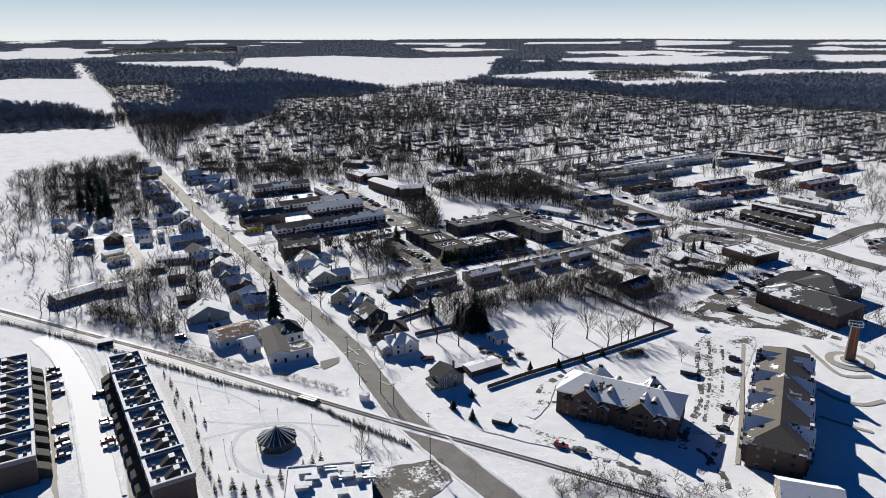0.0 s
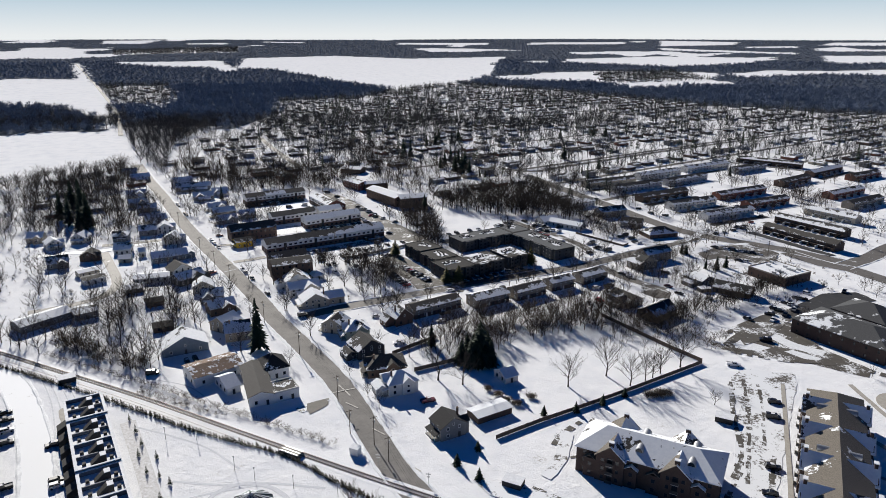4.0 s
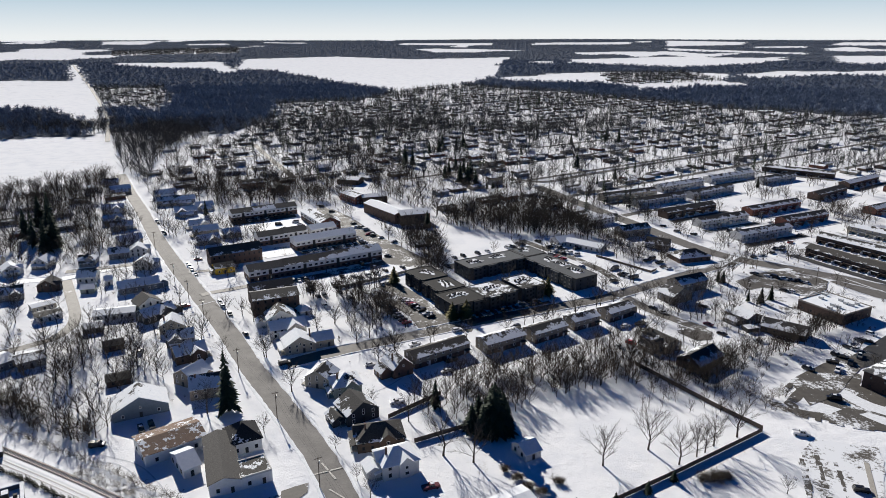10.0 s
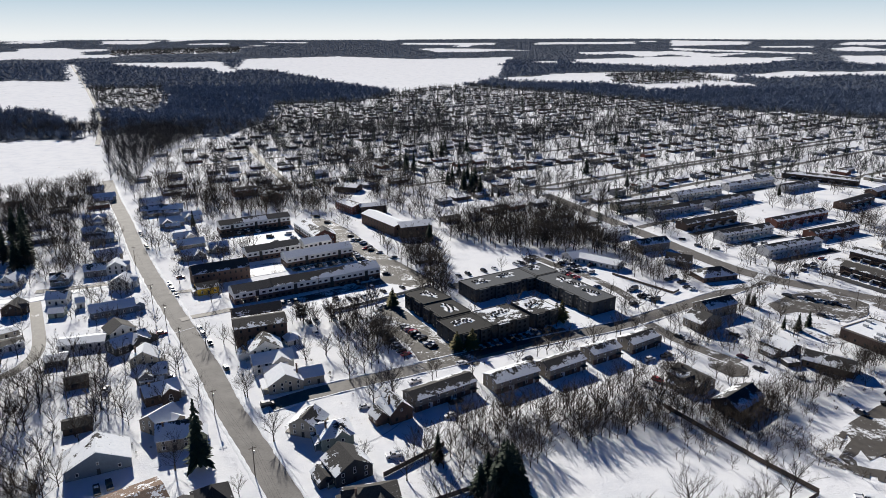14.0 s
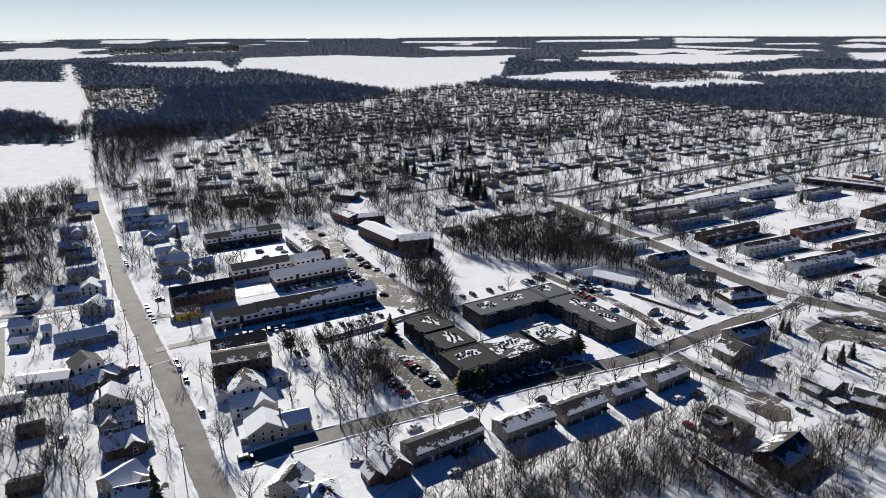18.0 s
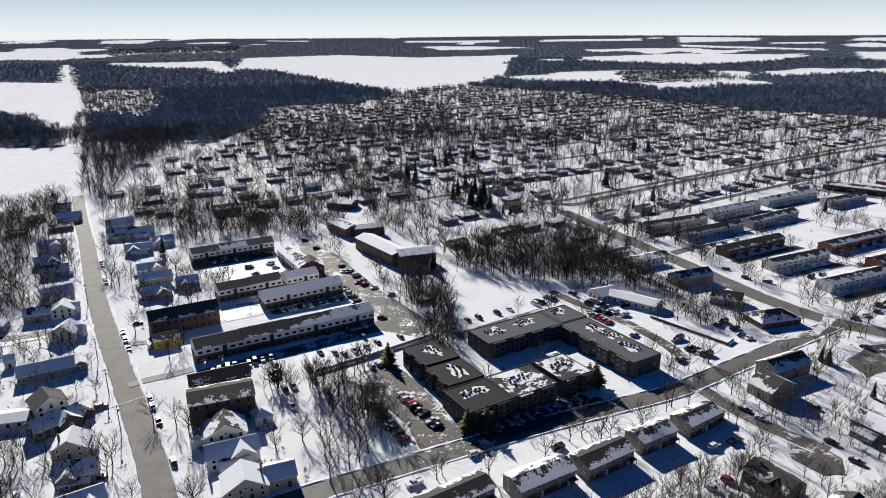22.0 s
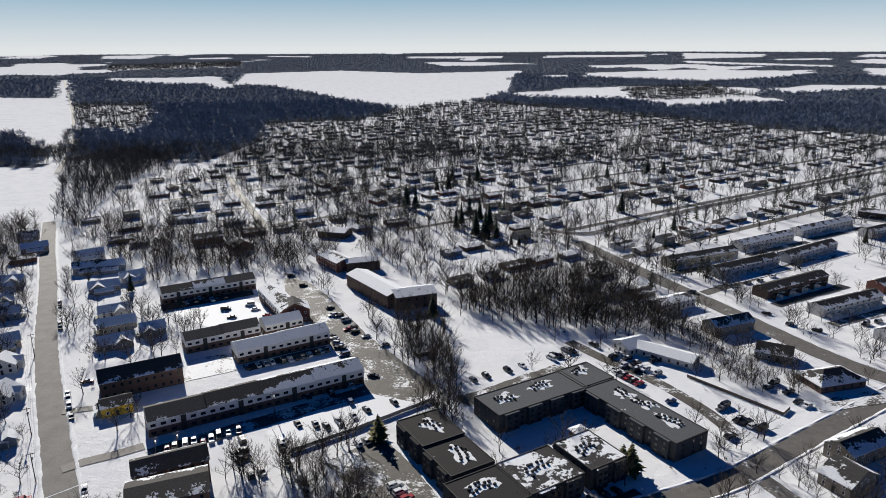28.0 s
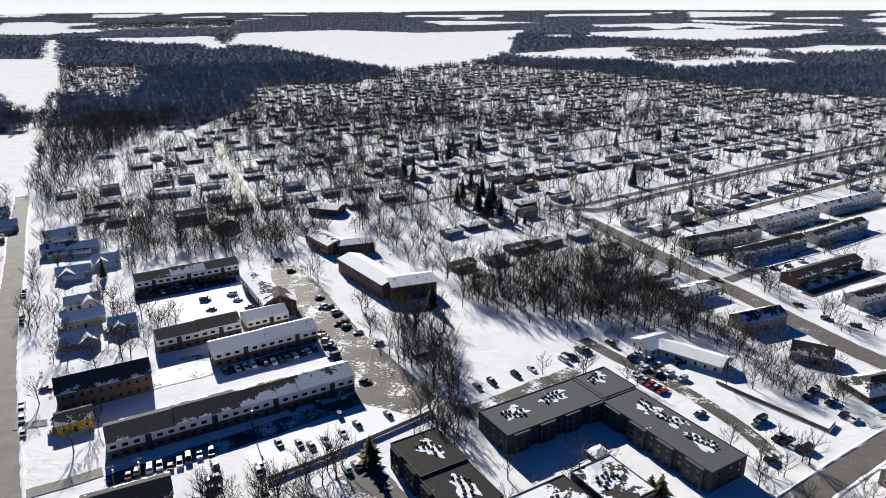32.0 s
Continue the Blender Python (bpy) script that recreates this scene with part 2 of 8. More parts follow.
# blue-grey distance haze is mixed into the base colour of the woods
M_FARWOOD = plain("hazed_bare_woods", (0.215, 0.262, 0.345), (0.135, 0.165, 0.225), 0.012, 0.95)
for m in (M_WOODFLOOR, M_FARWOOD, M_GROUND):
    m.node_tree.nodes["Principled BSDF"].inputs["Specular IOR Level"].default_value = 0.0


def glass(nt, s):
    s.inputs["Base Color"].default_value = (0.018, 0.022, 0.028, 1)
    s.inputs["Roughness"].default_value, s.inputs["Specular IOR Level"].default_value = 0.06, 0.6


M_GLASS = material("window_glass", glass)
PAINT = {}
for nm, col in (("black", (0.012, 0.012, 0.014)), ("white", (0.75, 0.76, 0.77)), ("silver", (0.42, 0.43, 0.45)), ("grey", (0.13, 0.135, 0.14)), ("red", (0.35, 0.02, 0.025)), ("blue", (0.03, 0.06, 0.16)), ("maroon", (0.12, 0.02, 0.03)), ("beige", (0.40, 0.36, 0.29))):
    def paint(nt, s, col=col):
        c = ramp(nt, spots(nt, 1.6, 5, 0.6), ((0.55, col), (0.75, tuple(min(0.8, q * 0.7 + 0.12) for q in col))))
        nt.links.new(c, s.inputs["Base Color"])
        s.inputs["Roughness"].default_value, s.inputs["Coat Weight"].default_value = 0.35, 0.7
    PAINT[nm] = material(nm + "_car_paint", paint)

# ---- building blocks ----
class Geo:
    """Collects faces of one mesh."""

    def __init__(self):
        self.v, self.f, self.m = [], [], []

    def add(self, verts, faces, slot=0):
        n = len(self.v)
        self.v += [tuple(p) for p in verts]
        self.f += [tuple(i + n for i in q) for q in faces]
        self.m += [slot] * len(faces)

    def box(self, x0, y0, z0, x1, y1, z1, slot=0):
        self.add([(x0, y0, z0), (x1, y0, z0), (x1, y1, z0), (x0, y1, z0), (x0, y0, z1), (x1, y0, z1), (x1, y1, z1), (x0, y1, z1)],
                 [(0, 3, 2, 1), (4, 5, 6, 7), (0, 1, 5, 4), (1, 2, 6, 5), (2, 3, 7, 6), (3, 0, 4, 7)], slot)

    def hull(self, low, high, slot=0):
        """A solid between two rings with the same number of points."""
        n = len(low)
        self.add(list(low) + list(high), [tuple(range(n - 1, -1, -1)), tuple(range(n, 2 * n))] + [(i, (i + 1) % n, n + (i + 1) % n, n + i) for i in range(n)], slot)

    def slab(self, quad, thick, slot=0):
        """A sloping sheet, thickened downwards."""
        self.hull([(x, y, z - thick) for x, y, z in quad], quad, slot)

    def tube(self, a, b, ra, rb, n=6, slot=0):
        a, b = Vector(a), Vector(b)
        q = (b - a).to_track_quat("Z", "Y")
        ring = [q @ Vector((math.cos(6.2832 * i / n), math.sin(6.2832 * i / n), 0)) for i in range(n)]
        self.hull([a + r * ra for r in ring], [b + r * rb for r in ring], slot)

    def mesh(self, name, *mats):
        me = bpy.data.meshes.new(name)
        me.from_pydata(self.v, [], self.f)
        for m in mats:
            me.materials.append(m)
        if len(mats) > 1:
            me.polygons.foreach_set("material_index", self.m)
        me.update()
        return me


def part(name, geo, mat, parent=None, label="", at=None):
    """One mesh object from a Geo, or from a mesh that it shares, under its thing."""
    me = geo.mesh(name, mat) if isinstance(geo, Geo) else geo
    ob = new(name, me)
    ob.parent = parent
    if at is not None:
        ob.matrix_basis = at
    return tagged(ob, label)


def thing(name, label, category, group="", at=None, kind=""):
    ob = tagged(new(name), label, category, group, kind)
    ob.empty_display_size = 0.5
    if at is not None:
        ob.matrix_basis = at
    return ob


def structure(name, geo, mat, label="", category=""):
    return tagged(part(name, geo, mat), label or name, category or name, "", "structure")


def window_mesh(w, h, frame_mat):
    """A window: a proud frame round a set-back pane, in one piece."""
    g = Geo()
    t, d = 0.13, 0.09
    ring = lambda i, y: [(-w / 2 + i, y, i), (w / 2 - i, y, i), (w / 2 - i, y, h - i), (-w / 2 + i, y, h - i)]
    g.v = ring(0, .01) + ring(0, -d) + ring(t, -d) + ring(t, -.02)
    for k in range(3):
        g.f += [(4 * k + i, 4 * k + (i + 1) % 4, 4 * k + 4 + (i + 1) % 4, 4 * k + 4 + i) for i in range(4)]
    g.f.append((12, 13, 14, 15))
    g.m = [0] * 12 + [1]
    return g.mesh("window", frame_mat, M_GLASS)


WIN = {}


def window(parent, m, w=1.0, h=1.4, frame_mat=None):
    frame_mat = frame_mat or M_TRIM
    key = (w, h, frame_mat.name)
    if key not in WIN:
        WIN[key] = window_mesh(w, h, frame_mat)
    return part("window", WIN[key], None, parent, at=m)


def door(parent, m, mat=None, w=1.0):
    g = Geo()
    g.box(-w / 2, -0.08, 0, w / 2, 0.02, 2.05)
    ob = part("door", g, mat or M_DARKTRIM, parent, at=m)
    return ob


def face(w, d, side, u, z):
    """A pose on a wall: side 0 front (-y), 1 right (+x), 2 back (+y), 3 left (-x); u metres from the wall's middle."""
    return pose(*((u, -d / 2, z), (w / 2, u, z), (-u, d / 2, z), (-w / 2, -u, z))[side], 0, 0, side * 90)


def wall_windows(parent, w, d, h, storeys, spacing=2.9, sides=(0, 1, 3), size=(1.0, 1.35), frame_mat=None, with_door=True, first=0.95):
    for side in sides:
        span = w if side % 2 == 0 else d
        n = max(1, int((span - 1.0) / spacing))
        for k in range(storeys):
            z = first + k * (h / storeys)
            for i in range(n):
                u = (i - (n - 1) / 2) * (span - 0.8) / n
                if with_door and k == 0 and side in (0, 2) and i == n // 2:
                    door(parent, face(w, d, side, u, 0.02))
                else:
                    window(parent, face(w, d, side, u, z), size[0], size[1], frame_mat)


def gable_roof(w, d, h, rise, over, thick, axis):
    g = Geo()
    if axis == "y":
        w, d = d, w
    e = rise * over / (d / 2)
    for s in (-1, 1):
        g.slab([(-w / 2 - over, s * (d / 2 + over), h - e + thick), (w / 2 + over, s * (d / 2 + over), h - e + thick), (w / 2 + over, 0, h + rise + thick), (-w / 2 - over, 0, h + rise + thick)][::s * -1], thick)
    if axis == "y":
        g.v = [(-y, x, z) for x, y, z in g.v]
    return g


def hip_roof(w, d, h, rise, over, thick):
    g = Geo()
    W, D = w / 2 + over, d / 2 + over
    e = h - 0.05
    if w >= d:
        r = [(-(W - D), 0), (W - D, 0)]
    else:
        r = [(0, -(D - W)), (0, D - W)]
    a, b, c, k = (-W, -D, e), (W, -D, e), (W, D, e), (-W, D, e)
    p, q = (*r[0], h + rise), (*r[1], h + rise)
    fs = [(a, b, q, p), (b, c, q), (c, k, p, q), (k, a, p)] if w >= d else [(a, b, p), (b, c, q, p), (c, k, q), (k, a, p, q)]
    for f in fs:
        g.add([*f, *[(x, y, z - thick) for x, y, z in f]], [tuple(range(len(f))), tuple(range(2 * len(f) - 1, len(f) - 1, -1))])
    g.box(-W, -D, e - thick - 0.15, W, D, e - thick + 0.02)
    return g


def walls(w, d, h, rise=0.0, axis="x", z0=-0.3):
    g = Geo()
    g.box(-w / 2, -d / 2, z0, w / 2, d / 2, h)
    if rise:
        if axis == "x":
            for s in (-1, 1):
                x = s * w / 2
                g.hull([(x - 0.12, -d / 2, h - .02), (x + 0.0, -d / 2, h - .02), (x + 0.0, d / 2, h - .02), (x - 0.12, d / 2, h - .02)] if s > 0 else [(x, -d / 2, h - .02), (x + .12, -d / 2, h - .02), (x + .12, d / 2, h - .02), (x, d / 2, h - .02)],
                       [(x - 0.12, 0, h + rise), (x, 0, h + rise), (x, 0, h + rise), (x - 0.12, 0, h + rise)] if s > 0 else [(x, 0, h + rise), (x + .12, 0, h + rise), (x + .12, 0, h + rise), (x, 0, h + rise)])
        else:
            for s in (-1, 1):
                y = s * d / 2
                y0, y1 = (y - .12, y) if s > 0 else (y, y + .12)
                g.hull([(-w / 2, y0, h - .02), (w / 2, y0, h - .02), (w / 2, y1, h - .02), (-w / 2, y1, h - .02)], [(0, y0, h + rise), (0, y0, h + rise), (0, y1, h + rise), (0, y1, h + rise)])
    return g


TAKEN = []


def house(x, y, rot, w, d, h=5.4, roof="gable", axis="x", pitch=0.55, wall=None, top=None, storeys=2, name="house", label="", category="house", group="", chimney=0, porch=0, ell=0, sides=(0, 1, 3), spacing=2.9, trim=None, doors=True, win=True):
    """A house with walls, roof, windows and doors; porch: the side it stands on plus one; ell: a lower wing on that side plus one."""
    wall, top = wall or W_WHITE, top or R_MOST
    small = name == "house" and not group and w < 16 and storeys > 1
    if small:
        h *= .82
        pitch = min(pitch, .6)
    at = pose(x, y, 0, 0, 0, rot)
    TAKEN.append((x, y, max(w, d) * 0.5 + 1.0, min(w, d) * 0.5 + 1.5, rot))
    ob = thing(name, label, category, group, at)
    rise = (d if axis == "x" else w) / 2 * pitch
    if roof == "gable":
        part("wall", walls(w, d, h, rise, axis), wall, ob)
        part("roof", gable_roof(w, d, h, rise, 0.4, 0.16, axis), top, ob)
    elif roof == "hip":
        part("wall", walls(w, d, h), wall, ob)
        rise = min(w, d) / 2 * pitch
        part("roof", hip_roof(w, d, h, rise, 0.45, 0.14), top, ob)
    else:
        part("wall", walls(w, d, h), wall, ob)
        g = Geo()
        g.box(-w / 2 + .25, -d / 2 + .25, h - .2, w / 2 - .25, d / 2 - .25, h + .06)
        part("roof", g, top, ob)
        g = Geo()
        for b in ((-w / 2 - .05, -d / 2 - .05, w / 2 + .05, -d / 2 + .3), (-w / 2 - .05, d / 2 - .3, w / 2 + .05, d / 2 + .05), (-w / 2 - .05, -d / 2 + .3, -w / 2 + .3, d / 2 - .3), (w / 2 - .3, -d / 2 + .3, w / 2 + .05, d / 2 - .3)):
            g.box(b[0], b[1], h - .3, b[2], b[3], h + .4)
        part("parapet", g, trim or wall, ob)
    if win:
        wall_windows(ob, w, d, h, storeys, spacing, sides, frame_mat=M_DARKTRIM if wall in (W_WHITE, W_APT, W_BRICKBROWN, W_BROWN, M_TRIM) else M_TRIM, with_door=doors)
    if roof == "gable" and win and rise > 1.7:
        for side in ((1, 3) if axis == "x" else (0, 2)):
            window(ob, face(w, d, side, 0, h + 0.05), 0.8, 1.0)
    if name == "town_house_row":
        for i in range(int(w / 5.4)):
            g = Geo()
            u = -w / 2 + (i + .5) * 5.4
            g.box(u - .15, -d / 2 - 3.0, -.2, u + .15, -d / 2 - .01, 1.9)
            g.box(u + .3, -d / 2 - 1.3, 2.35, u + 4.6, -d / 2 - .01, 2.5)
            part("porch_screen", g, M_TRIM if i % 2 else wall, ob, "low wall and hood before a town house door")
    if small and roof == "gable" and int(x * 3 + y) % 4:
        s = 0 if axis == "x" else 1
        span, deep = (w, d) if axis == "x" else (d, w)
        bw, bd = span * .46, deep / 2 + 1.6
        off = span * (.18 if int(x) % 2 else -.18)
        up = bw / 2 * pitch * 1.15
        at2 = face(w, d, s, off, 0) @ pose(0, bd / 2 - 1.6, 0)
        gab = part("front_gable", walls(bw, bd, h - .05, up, "y"), wall, ob, "projecting gabled front", at2)
        part("gable_roof", gable_roof(bw, bd, h - .05, up, .35, .15, "y"), top, gab)
        window(gab, pose(0, -bd / 2, 1.0), 1.6, 1.3)
        window(gab, pose(0, -bd / 2, h * .55), 1.1, 1.2)
    if small and roof == "hip":
        for s, off in ((0, w * .14), (3, -d * .1)):
            bw = min(w, d) * .46
            bd = min(w, d) * .5 + .7
            up = bw / 2 * .85
            at2 = face(w, d, s, off, 0) @ pose(0, bd / 2 - .7, 0)
            gab = part("front_gable", walls(bw, bd, h - .02, up, "y"), wall, ob, "projecting gabled bay", at2)
            part("gable_roof", gable_roof(bw, bd, h - .02, up, .35, .15, "y"), top, gab)
            window(gab, pose(0, -bd / 2, h * .58), 1.1, 1.25)
            window(gab, pose(0, -bd / 2, .9), 1.5, 1.3)
    if group == "duplex houses":
        g = Geo()
        g.box(-w / 2 - .012, -d / 2 - .012, -.25, w / 2 + .012, -d / 2 + .5, h * .45)
        part("lower_wall", g, W_BRICKBROWN, ob, "brown brick basement front")
        for i in range(int(w / 4.5)):
            u = (i + .5) * w / int(w / 4.5) - w / 2
            door(ob, pose(u, -d / 2 - .02, .02), M_TRIM if i % 2 else M_DARKTRIM)
        g = Geo()
        g.box(w / 2 - 3.2, -d / 2 - 1.7, h * .46, w / 2 - .3, -d / 2 - .03, h * .5)
        part("deck", g, M_FENCE, ob, "small wooden rear deck")
        for u in (w / 2 - 3.1, w / 2 - .5):
            g = Geo()
            g.box(u, -d / 2 - 1.65, -.2, u + .12, -d / 2 - 1.53, h * .46)
            part("post", g, M_FENCE, ob)
    if chimney:
        g = Geo()
        cx, cy = ((w * 0.22, d * 0.08), (-w * 0.3, -d * 0.1), (w * 0.4, 0.3))[chimney % 3]
        g.box(cx - .3, cy - .3, h, cx + .3, cy + .3, h + rise + .8)
        g.box(cx - .36, cy - .36, h + rise + 0.7, cx + .36, cy + .36, h + rise + .86)
        part("chimney", g, W_BRICKBROWN, ob)
    if porch:
        s = porch - 1
        span = (w if s % 2 == 0 else d) * 0.8
        g = Geo()
        p = part("porch", _porch_roof(span), top, ob, "shed porch roof under snow", face(w, d, s, 0, 0))
        for i in range(4):
            g = Geo()
            u = (i - 1.5) * (span - 0.5) / 3
            g.box(u - .08, -2.05, 0, u + .08, -1.9, 2.5)
            part("post", g, M_TRIM, p)
        g = Geo()
        g.box(-span / 2, -2.2, -0.2, span / 2, 0, 0.35)
        part("porch_floor", g, M_CONCRETE, p)
    if ell:
        s = ell - 1
        ew, ed, eh = (w if s % 2 == 0 else d) * 0.6, 4.5, min(h, 3.0) if storeys < 2 else h * 0.62
        e = part("wing", walls(ew, ed, eh, ed / 2 * pitch, "x"), wall, ob, "lower side wing", face(w, d, s, 0, 0) @ pose(0, -ed / 2 + .05, 0))
        part("wing_roof", gable_roof(ew, ed, eh, ed / 2 * pitch, .35, .15, "x"), top, e)
        for i in range(2):
            window(ob, face(w, d, s, 0, 0) @ pose((i - .5) * ew * .5, -ed + .05, 0.9))
    return ob


def _porch_roof(span):
    g = Geo()
    g.slab([(-span / 2 - .2, -2.4, 2.5), (span / 2 + .2, -2.4, 2.5), (span / 2 + .2, 0, 3.1), (-span / 2 - .2, 0, 3.1)], .14)
    return g

# ---- ground ----
def ter(x, y):
    """The land: level round the town, rising gently in the distance."""
    r = math.hypot(x, y)
    k = min(1.0, max(0.0, (r - 1100) / 3700))
    return 100 * k * k * (1.35 - 0.35 * k) + (3 * k * math.sin(x * 0.0021 + 1.0) * math.sin(y * 0.0017))


def free(x, y, pad=0.0):
    """Whether no house and no road stands there."""
    for cx, cy, a, b, rot in TAKEN:
        dx, dy = x - cx, y - cy
        if abs(dx) < a + pad and abs(dy) < a + pad:
            c, s = math.cos(radians(rot)), math.sin(radians(rot))
            if a == b or (abs(dx * c + dy * s) < a + pad and abs(-dx * s + dy * c) < a + pad):
                return False
    return True


def make_ground():
    g = Geo()
    rs = [0, 150, 300, 450, 600, 750, 900, 1100, 1250, 1400, 1600, 1800, 2000, 2250, 2500, 2750, 3000, 3250, 3500, 3750, 4000, 4250, 4500, 4750, 4900]
    n = 120
    g.v = [(0, 0, 0)] + [(r * math.cos(6.28319 * i / n), r * math.sin(6.28319 * i / n), ter(r * math.cos(6.28319 * i / n), r * math.sin(6.28319 * i / n))) for r in rs[1:] for i in range(n)]
    g.f = [(0, 1 + i, 1 + (i + 1) % n) for i in range(n)]
    for k in range(len(rs) - 2):
        a, b = 1 + k * n, 1 + (k + 1) * n
        g.f += [(a + i, b + i, b + (i + 1) % n, a + (i + 1) % n) for i in range(n)]
    structure("ground", g, M_GROUND, "snow-covered open ground with worn grassy patches", "ground")


make_ground()
LIFT = [0.02]


def smooth_line(pts, step=6.0):
    """A rounded line through points."""
    ps = [Vector((*p, 0)) for p in pts]
    ps = [ps[0] * 2 - ps[1]] + ps + [ps[-1] * 2 - ps[-2]]
    res = []
    for a, b, c, d in zip(ps, ps[1:], ps[2:], ps[3:]):
        n = max(1, int((c - b).length / step))
        for i in range(n):
            t = i / n
            res.append(0.5 * (2 * b + (c - a) * t + (2 * a - 5 * b + 4 * c - d) * t * t + (3 * b - a - 3 * c + d) * t ** 3))
    return res + [ps[-2]]


def strip(g, line, off0, off1, z0, z1=None, slot=0):
    """A ribbon along a line between two side offsets."""
    n0 = len(g.v)
    for i, p in enumerate(line):
        t = (line[min(i + 1, len(line) - 1)] - line[max(i - 1, 0)]).normalized()
        s = Vector((t.y, -t.x, 0))
        for o, z in ((off0, z0), (off1, z0 if z1 is None else z1)):
            q = p + s * o
            g.v.append((q.x, q.y, z + ter(q.x, q.y)))
    for i in range(len(line) - 1):
        a = n0 + 2 * i
        g.f.append((a, a + 1, a + 3, a + 2))
        g.m.append(slot)


def road(name, pts, width, mat, label):
    line = smooth_line(pts)
    LIFT[0] += 0.004
    g = Geo()
    strip(g, line, -width / 2, width / 2, LIFT[0])
    ob = structure(name, g, mat, label, "road")
    TAKEN.extend((p.x, p.y, width / 2 + 1.5, width / 2 + 1.5, 0) for p in line)
    if width > 6:
        bank(line, width / 2 + 0.4)
        bank(line, -width / 2 - 0.4)
    return ob


def bank(line, off):
    """Ploughed snow along a kerb: an uneven low ridge."""
    g = Geo()
    dense = []
    for a, b in zip(line, line[1:]):
        dense += [a, (a + b) / 2]
    rows = []
    for i, p in enumerate(dense):
        t = (dense[min(i + 1, len(dense) - 1)] - dense[max(i - 1, 0)]).normalized()
        s = Vector((t.y, -t.x, 0))
        h, w = 0.12 + 0.28 * random.random(), 0.5 + 0.5 * random.random()
        rows.append([p + s * (off + o * w) + Vector((0, 0, z * h + ter(p.x, p.y))) for o, z in ((-1, 0), (-0.4, 0.8), (0.3, 1), (1, 0))])
    n = 4
    g.v = [tuple(q) for r in rows for q in r]
    g.f = [(i * n + k, i * n + k + 1, (i + 1) * n + k + 1, (i + 1) * n + k) for i in range(len(rows) - 1) for k in range(n - 1)]
    tagged(part("snow_bank", g, M_BANK), "ploughed snow bank along the road edge", "snow bank", "", "stuff")


LOTS = []


def lot(name, pts, mat, label):
    LOTS.append(pts)
    LIFT[0] += 0.004
    g = Geo()
    c = Vector((sum(p[0] for p in pts) / len(pts), sum(p[1] for p in pts) / len(pts), 0))
    ring = []
    for a, b in zip(pts, pts[1:] + pts[:1]):
        n = max(2, int(math.dist(a, b) / 3))
        for i in range(n):
            ring.append((a[0] + (b[0] - a[0]) * i / n + random.uniform(-.35, .35), a[1] + (b[1] - a[1]) * i / n + random.uniform(-.35, .35), LIFT[0]))
    g.v, g.f = ring, [tuple(range(len(ring)))]
    structure(name, g, mat, label, "parking lot")

# ---- roads and lots ----
road("road", [(24.0, 141.0), (-1.0, 169.0), (-20.0, 190.0), (-36.7, 210.0), (-50.0, 231.6), (-70.0, 265.0), (-100.0, 303.5), (-117.0, 324.5), (-142.0, 358.5), (-180.0, 406.8), (-214.0, 449.5), (-250.0, 497.0), (-300.0, 567.0), (-345.0, 628.0), (-398.0, 703.0)], 9.8, M_ROAD, "salted grey two-lane asphalt road between snow banks")
road("road", [(-103.6, 328.6), (-97.1, 334.3), (-82.8, 344.7), (-62.5, 358.1), (-40.5, 372.6), (-16.8, 387.8), (9.0, 402.9), (36.7, 419.2), (61.8, 440.1), (89.8, 463.3), (122.8, 490.4)], 8.5, M_STREET, "side street with slush and snow at the edges")
road("road", [(5.9, 688.5), (46.1, 615.1), (74.7, 564.7), (100.2, 517.9), (121.9, 492.2), (149.0, 475.6), (173.2, 459.7), (198.0, 436.4)], 12, M_STREET, "wide main street with slush tracks")
road("road", [(-20.1, 720.9), (14.5, 709.9), (49.7, 742.7), (157.5, 841.1), (312.5, 972.2), (423.6, 1058.4)], 8, M_STREET, "residential street under thin snow")
road("road", [(-239.3, 318.0), (-232.4, 322.7), (-222.8, 331.3), (-215.7, 340.6), (-216.4, 355.6), (-223.7, 369.2), (-240.7, 391.2), (-260.6, 416.4)], 5.5, M_STREET, "narrow curved lane")
road("road", [(-298.6, 398.3), (-283.1, 409.2), (-261.2, 417.3), (-246.7, 433.0), (-228.8, 445.6), (-220.5, 450.6)], 7, M_LOT_WHITE, "snow-covered residential street")
road("road", [(45.5, 421.6), (51.9, 410.0), (59.8, 399.6), (67.5, 391.2), (76.6, 383.3)], 7, M_STREET, "cul-de-sac street with slush")
road("road", [(-533.6, 902.0), (-708.7, 1185.1), (-1144.1, 1808.4), (-1591.2, 2423.4)], 6, M_ROAD, "distant straight road").location.z = 0.8
road("road", [(-221.6, 701.2), (-294.3, 822.7), (-340.4, 905.6)], 7, M_STREET, "snowy street by the woods")
road("road", [(-209.5, 260.4), (-189.7, 245.2), (-162.2, 216.2), (-142.7, 190.7), (-126.7, 169.8), (-113.4, 152.4)], 9, M_LOT_WHITE, "snow-covered estate street with tyre tracks")
lot("parking_lot", [(-91.8, 412.9), (-75.6, 430.7), (-60.2, 412.0), (-46.2, 390.5), (-29.2, 374.5), (-29.8, 368.6), (-53.7, 368.9), (-61.9, 385.4), (-78.4, 401.9)], M_LOT, "slushy brown parking lot")
